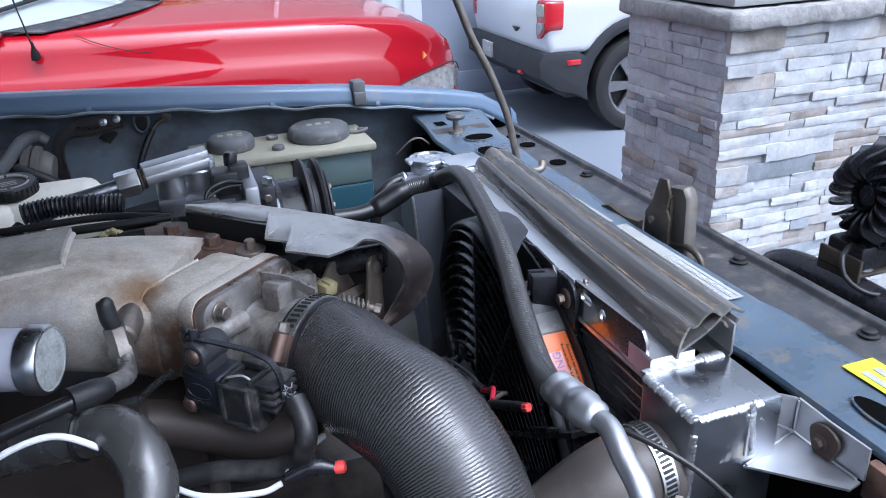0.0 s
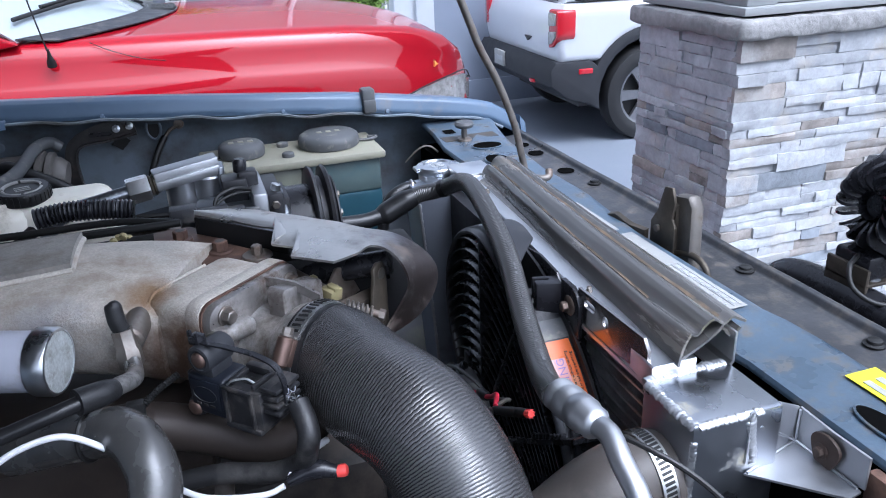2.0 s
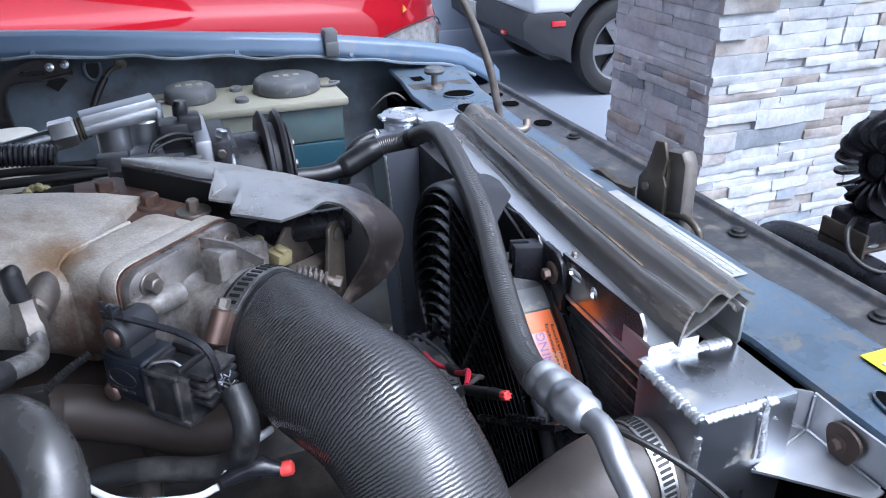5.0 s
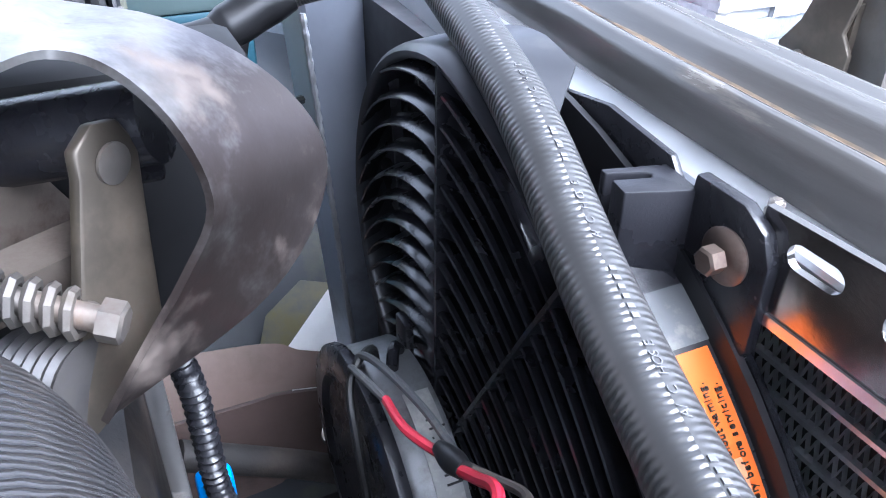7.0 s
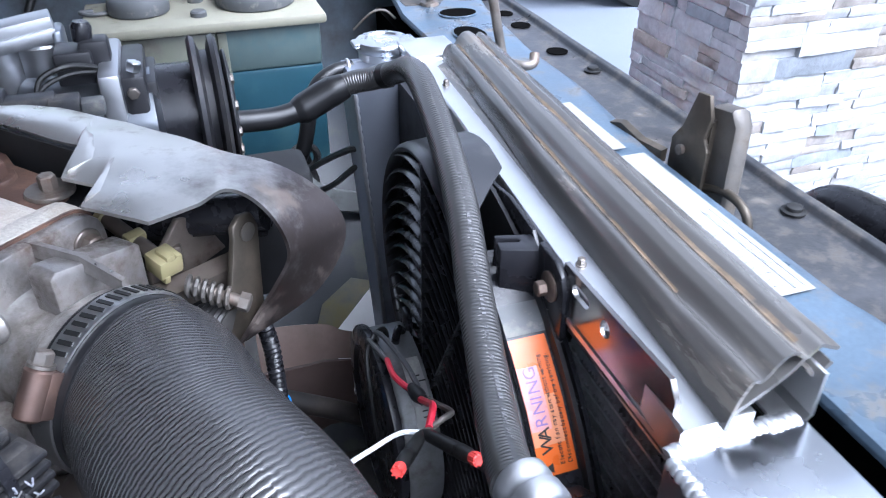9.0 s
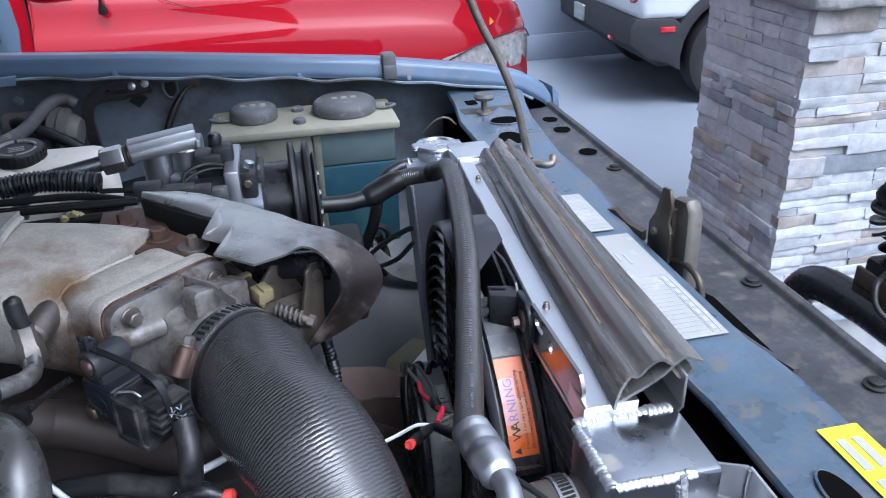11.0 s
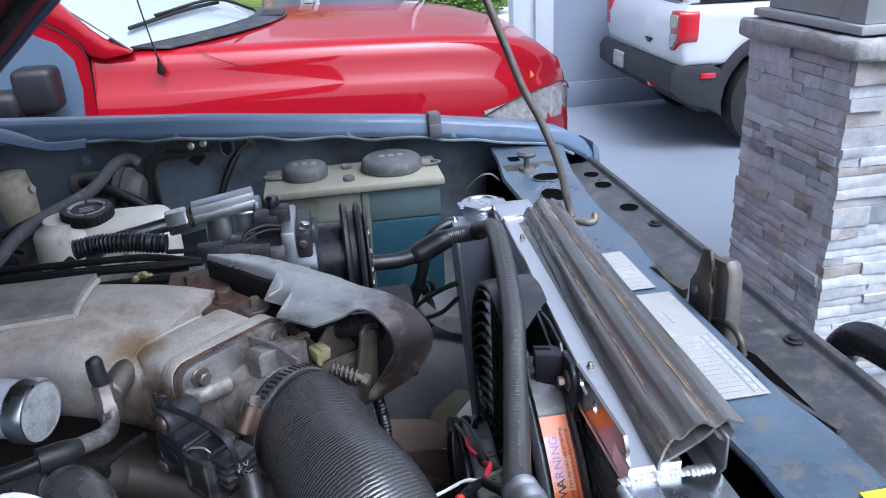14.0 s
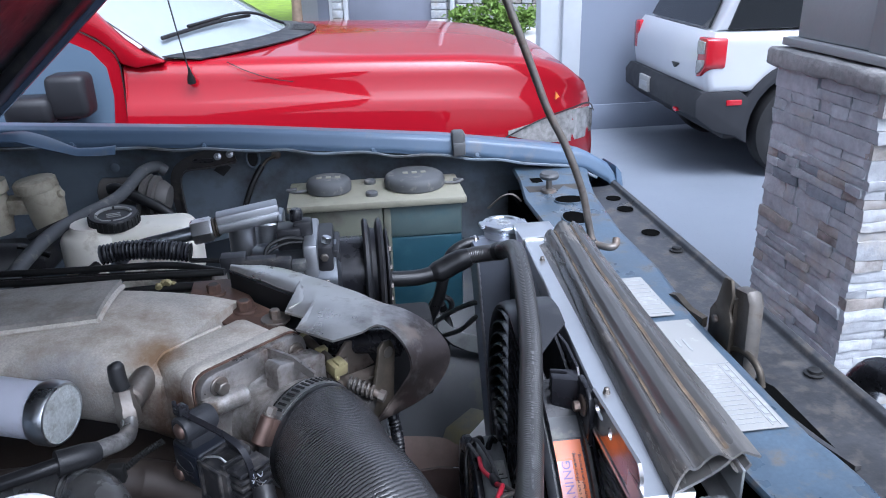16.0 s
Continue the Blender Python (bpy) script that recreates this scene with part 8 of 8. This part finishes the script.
STRAP = spline([Vector(q) for q in ((-0.517, 0, 0.89), (-0.52, 0, 0.93), (-0.521, 0, 0.965), (-0.515, 0, 0.988), (-0.5, 0, 1.002), (-0.475, 0, 1.009), (-0.45, 0, 1.013), (-0.405, 0, 1.02))], 6)


def strap_fn(u, v):
    """Flat strap that climbs the inner wing and bends over along it."""
    k = round(u * (len(STRAP) - 1))
    d = (STRAP[min(k + 1, len(STRAP) - 1)] - STRAP[max(k - 1, 0)]).normalized()
    w = 0.011 + 0.006 * min(1.0, max(0.0, (u - 0.55) * 4))
    p = STRAP[k] + Vector((-d.z, 0, d.x)) * (v - 0.5) * 2 * w
    return Vector((p.x, 0.914 - 0.003 * math.sin(math.pi * v), p.z))


part("strap", sheet(strap_fn, len(STRAP) - 1, 4, 0.004), M["strap"], bkt, "bent black strap", 40)
part("strap_edge", sheet(lambda u, v: strap_fn(u, 0.0) + Vector((0, -0.012 * v, 0)), len(STRAP) - 1, 1, 0.003), M["strap"], bkt, "folded strap edge", 40)
part("plate_slot", prism(oval(-0.464, 1.01, 0.005, 0.004, 16, 0.03), Matrix.Translation((0, 0.9088, 0)) @ SIDE, 0.0012), M["plastic"], bkt)
for x, z in ((-0.436, 1.017), (-0.413, 1.02)):
    part("rivet", lathe([(0.007, 0), (0.007, 0.002), (0.0025, 0.003), (0, 0.0015)], (x, 0.9085, z), (0, -1, 0.2), 18), M["chrome"], bkt)
single("diamond_hole", prism([(0, 0.017), (0.017, 0.002), (0, -0.015), (-0.017, -0.002)], Matrix.Translation((-0.434, 0.938, 0.985)) @ SIDE, 0.004), M["ink"], "dark diamond-shaped hole plug", "plug")
hg = thing("wing_grommet", (-0.376, 0.92, 0.99), "round black grommet hole with a short loom", "grommet")
part("hole", prism(oval(-0.374, 1.004, 0.0105, 0.0175, 28), Matrix.Translation((0, 0.9365, 0)) @ SIDE, 0.003), M["ink"], hg, "black oval hole")
part("collar", tube([(-0.374 + 0.0125 * math.cos(a), 0.934, 1.004 + 0.02 * math.sin(a)) for a in (2 * math.pi * k / 28 for k in range(29))], 0.0028, 8, 1), M["apron"], hg, "raised painted collar")
part("stud", lathe([(0.01, 0), (0.009, 0.006), (0, 0.008)], (-0.328, 0.935, 1.008), (0, -1, 0), 16), M["steel_old"], hg)
part("stud_lug", tube([(-0.328, 0.93, 1.006), (-0.345, 0.925, 1.0), (-0.36, 0.918, 0.985)], 0.0035, 8), M["tan"], hg)
part("loom", tube([(-0.356, 0.92, 0.99), (-0.37, 0.91, 0.97), (-0.385, 0.9, 0.94), (-0.4, 0.89, 0.9)], 0.006, 10), M["ink"], hg)
single("body_plug", lathe([(0.009, 0), (0.0095, 0.001), (0.006, 0.002), (0, 0.0015)], (-0.635, 0.935, 1.0), (0, -1, 0), 18), M["apron"], "small blue-grey body plug in the inner wing", "plug")
sol = thing("vacuum_solenoid", (-0.55, 0.86, 0.93), "grey ribbed solenoid with a bent rubber hose", "solenoid")
part("canister", cyl((-0.645, 0.87, 0.972), (-0.575, 0.86, 0.972), 0.026, 24, 0.004), M["solenoid"], sol, "grey round canister")
part("ribbed_body", lathe([(0.032, 0), (0.042, 0.004), (0.042, 0.012), (0.034, 0.015), (0.041, 0.019), (0.041, 0.027), (0.033, 0.03), (0.034, 0.036), (0.026, 0.05), (0.01, 0.052)], (-0.572, 0.855, 0.965), (1, -0.1, -0.2), 28), M["solenoid"], sol, "grey ribbed body")
part("hose", tube([(-0.615, 0.815, 0.992), (-0.6, 0.81, 0.994), (-0.57, 0.805, 0.978), (-0.53, 0.8, 0.955), (-0.5, 0.795, 0.93), (-0.48, 0.79, 0.9)], 0.0098, 14, 8), M["rubber_smooth"], sol, "bent black hose")
mc = thing("brake_fluid_bottle", (-0.73, 0.8, 0.9), "dirty cream brake fluid bottle", "reservoir")
part("booster", box(-1.0, -0.72, 0.74, 0.86, 0.86, 0.9, 0.012), M["dark"], mc, "dark cylinder body")
part("bottle", merge(lathe([(0.026, 0), (0.029, 0.01), (0.034, 0.06), (0.03, 0.075)], (-0.722, 0.81, 0.93), (-0.1, 0, 1), 28), cyl((-0.73, 0.81, 0.985), (-0.69, 0.8, 0.995), 0.007, 12, 0.001), box(-0.8, -0.73, 0.79, 0.83, 0.96, 0.99, 0.008)), M["cream_old"], mc)
part("cap", lathe([(0.036, 0), (0.037, 0.002), (0.036, 0.018), (0.031, 0.022), (0, 0.022)], (-0.735, 0.81, 1.0), (-0.12, 0, 1), 12), M["cream_old"], mc)
part("bottle_second", lathe([(0.03, 0), (0.034, 0.05), (0.03, 0.07), (0.036, 0.075), (0.034, 0.095), (0, 0.097)], (-0.815, 0.8, 0.93), (0, 0, 1), 20), M["cream_old"], mc)
ah = thing("air_hose", (-0.75, 0.45, 0.95), "thick black rubber air hose with a steel clamp", "hose")
part("hose", tube([(-0.95, 0.4, 0.96), (-0.85, 0.44, 0.972), (-0.72, 0.5, 0.972), (-0.67, 0.52, 0.965)], 0.04, 28, 8), M["rubber"], ah)
part("clamp_band", tube([(-0.722, 0.499, 0.972), (-0.714, 0.503, 0.972)], 0.0415, 32, 2), M["alu_dull"], ah, "bright steel band")
random.seed(5)
clut = thing("bulkhead_wiring", (-0.7, 0.65, 0.9), "tangle of dark wiring and brown brackets below the bottles", "wiring")
for k in range(14):
    a = Vector((random.uniform(-0.95, -0.62), random.uniform(0.62, 0.8), random.uniform(0.86, 0.95)))
    b = a + Vector((random.uniform(-0.1, 0.1), random.uniform(-0.1, 0.05), random.uniform(-0.06, 0.04)))
    part("lead", tube([a, a.lerp(b, 0.5) + Vector((0, 0, random.uniform(0, 0.03))), b], random.uniform(0.003, 0.009), 8, 6), random.choice((M["rubber"], M["ink"], M["rust"], M["plastic_dusty"])), clut)
single("foam_scrap", merge(*[lathe([(0.0, -0.004), (0.004, -0.002), (0.0042, 0.002), (0.0, 0.004)], (-0.4 + 0.005 * k, 0.225 + 0.003 * (k % 2), 1.05 + 0.002 * (k % 3)), (0.2 * k, 1, 0.4), 8) for k in range(4)]), M["cream"], "yellowish scrap of crumbled foam behind the plenum", "foam")

# ---- bull bar and driving light in front ----
bar = thing("bull_bar", (0.55, 0.1, 0.5), "black tubular bull bar ahead of the grille", "bull bar")
part("stay", tube([(0.34, 0.22, 0.7), (0.42, 0.24, 0.7), (0.5, 0.28, 0.7)], 0.02, 14, 6), M["plastic"], bar)
part("hoop", tube([(0.5, -0.5, 0.6), (0.5, -0.48, 0.8), (0.505, -0.35, 0.845), (0.505, 0.0, 0.845), (0.505, 0.17, 0.845), (0.5, 0.26, 0.82), (0.5, 0.28, 0.7), (0.5, 0.28, 0.3)], 0.024, 20, 8), M["plastic"], bar, "round black steel tube")
lgt = thing("driving_light", (0.55, 0.06, 0.87), "black finned driving light on a steel bracket", "light")
LC = Vector((0.522, 0.128, 0.978))
LA = Vector((0.99, -0.06, -0.1)).normalized()
q = LA.to_track_quat("Z", "Y").to_matrix().to_4x4()
part("housing", lathe([(0.0, 0.012), (0.045, 0.012), (0.056, 0.026), (0.064, 0.034), (0.066, 0.066), (0.06, 0.07), (0.0, 0.07)], LC, LA, 36), M["plastic"], lgt)
for k in range(16):
    a0 = 2 * math.pi * k / 16

    def fin_fn(u, v, a0=a0):
        r = 0.019 + 0.056 * u
        a = a0 + 0.55 * math.sin(2.6 * u) * u
        top = -0.012 - 0.016 * math.sin(math.pi * min(1.0, u * 1.25)) + 0.05 * max(0.0, u - 0.55) ** 1.5 * 2.2
        return Matrix.Translation(LC) @ q @ Vector((r * math.cos(a), r * math.sin(a), top + (0.046 - top) * v))

    part("fin", sheet(fin_fn, 10, 3, 0.004), M["plastic"], lgt, smooth=60)
part("hub", lathe([(0.019, -0.014), (0.019, 0.0), (0.0135, 0.0), (0.0135, -0.006), (0, -0.006)], LC + LA * -0.002, LA, 24, False), M["plastic"], lgt)
part("bracket", merge(box(0.492, 0.556, 0.1, 0.17, 0.874, 0.88, 0.002), box(0.492, 0.498, 0.1, 0.17, 0.86, 0.9, 0.002), box(0.55, 0.556, 0.1, 0.17, 0.87, 0.93, 0.002)), M["tan"], lgt, "steel mounting bracket")
part("foot", box(0.498, 0.55, 0.105, 0.165, 0.879, 0.915, 0.006), M["plastic"], lgt, "black lamp foot")
part("bracket_bolt", hexbolt((0.516, 0.115, 0.88), (0, 0, 1), 0.012, 0.008, 0.012), M["chrome"], lgt)
part("cable", tube([(0.505, 0.13, 0.91), (0.488, 0.12, 0.912), (0.47, 0.11, 0.905), (0.465, 0.095, 0.885), (0.485, 0.075, 0.868), (0.53, 0.055, 0.862)], 0.0035, 10, 8), M["ink"], lgt, "black cable")
# ---- ledgestones of the pillar ----
random.seed(31)


def stone(m, w, h, d):
    """One rough stone: front towards -y of m, split face with chipped edges."""
    bm = bmesh.new()
    nx, nz = max(3, min(9, int(w / 0.022))), 3
    tilt, lean = random.uniform(-0.003, 0.003), random.uniform(-0.002, 0.002)
    g = []
    for i in range(nx + 1):
        col = []
        for j in range(nz + 1):
            edge = i in (0, nx) or j in (0, nz)
            x, z = w * i / nx, h * j / nz
            if 0 < i < nx:
                x += random.uniform(-0.004, 0.004)
            y = -d + tilt * (2 * i / nx - 1) + lean * (2 * j / nz - 1) + random.uniform(-0.0016, 0.0016)
            if edge:
                y += random.choice((0.0005, 0.0015, 0.003))
                z += random.uniform(-0.0009, 0.0002) if j else random.uniform(-0.0002, 0.0009)
            col.append(bm.verts.new((x, y, z)))
        g.append(col)
    bk = [[bm.verts.new((w * i / nx, 0.0, h * j / nz)) for j in (0, nz)] for i in (0, nx)]
    for i in range(nx):
        for j in range(nz):
            bm.faces.new((g[i][j], g[i + 1][j], g[i + 1][j + 1], g[i][j + 1]))
    bm.faces.new([g[i][nz] for i in range(nx + 1)] + [bk[1][1], bk[0][1]])
    bm.faces.new([g[i][0] for i in range(nx, -1, -1)] + [bk[0][0], bk[1][0]])
    bm.faces.new([g[0][j] for j in range(nz + 1)] + [bk[0][1], bk[0][0]])
    bm.faces.new([g[nx][j] for j in range(nz, -1, -1)] + [bk[1][0], bk[1][1]])
    bm.transform(m)
    return bm


def stone_face(m, width, courses):
    for z, h in courses:
        x = 0.0
        while x < width - 0.005:
            w = min(random.choice((0.06, 0.09, 0.12, 0.16, 0.2, 0.26)) * random.uniform(0.85, 1.2), width - x)
            if width - x - w < 0.04:
                w = width - x
            kind = random.random()
            material = M["stone"] if kind < 0.82 else M["stone_warm"] if kind < 0.95 else M["stone_dark"]
            split = h > 0.045 and random.random() < 0.4
            hs = ((0.0, h * 0.5), (h * 0.5, h * 0.5)) if split else ((0.0, h),)
            for dz, hh in hs:
                part("stone", stone(m @ Matrix.Translation((x + 0.0003, 0, z + dz + 0.0003)), w - 0.0006, hh - 0.0006, random.choice((0.031, 0.034, 0.035, 0.037, 0.041))), material, pillar, smooth=28)
            x += w


courses, z = [], 0.05
while z < PTOP - 0.001:
    h = min(random.choice((0.026, 0.034, 0.044, 0.055)), PTOP - z)
    if PTOP - z - h < 0.02:
        h = PTOP - z
    courses.append((z, h))
    z += h
random.seed(77)
stone_face(Matrix.Translation((PX + 0.035, PY1, 0)) @ Matrix.Rotation(radians(-90), 4, "Z"), PY1 - PY0 - 0.02, courses)
random.seed(77)
stone_face(Matrix.Translation((PX + 0.0, PY0 + 0.035, 0)), 0.75, [c for c in courses])
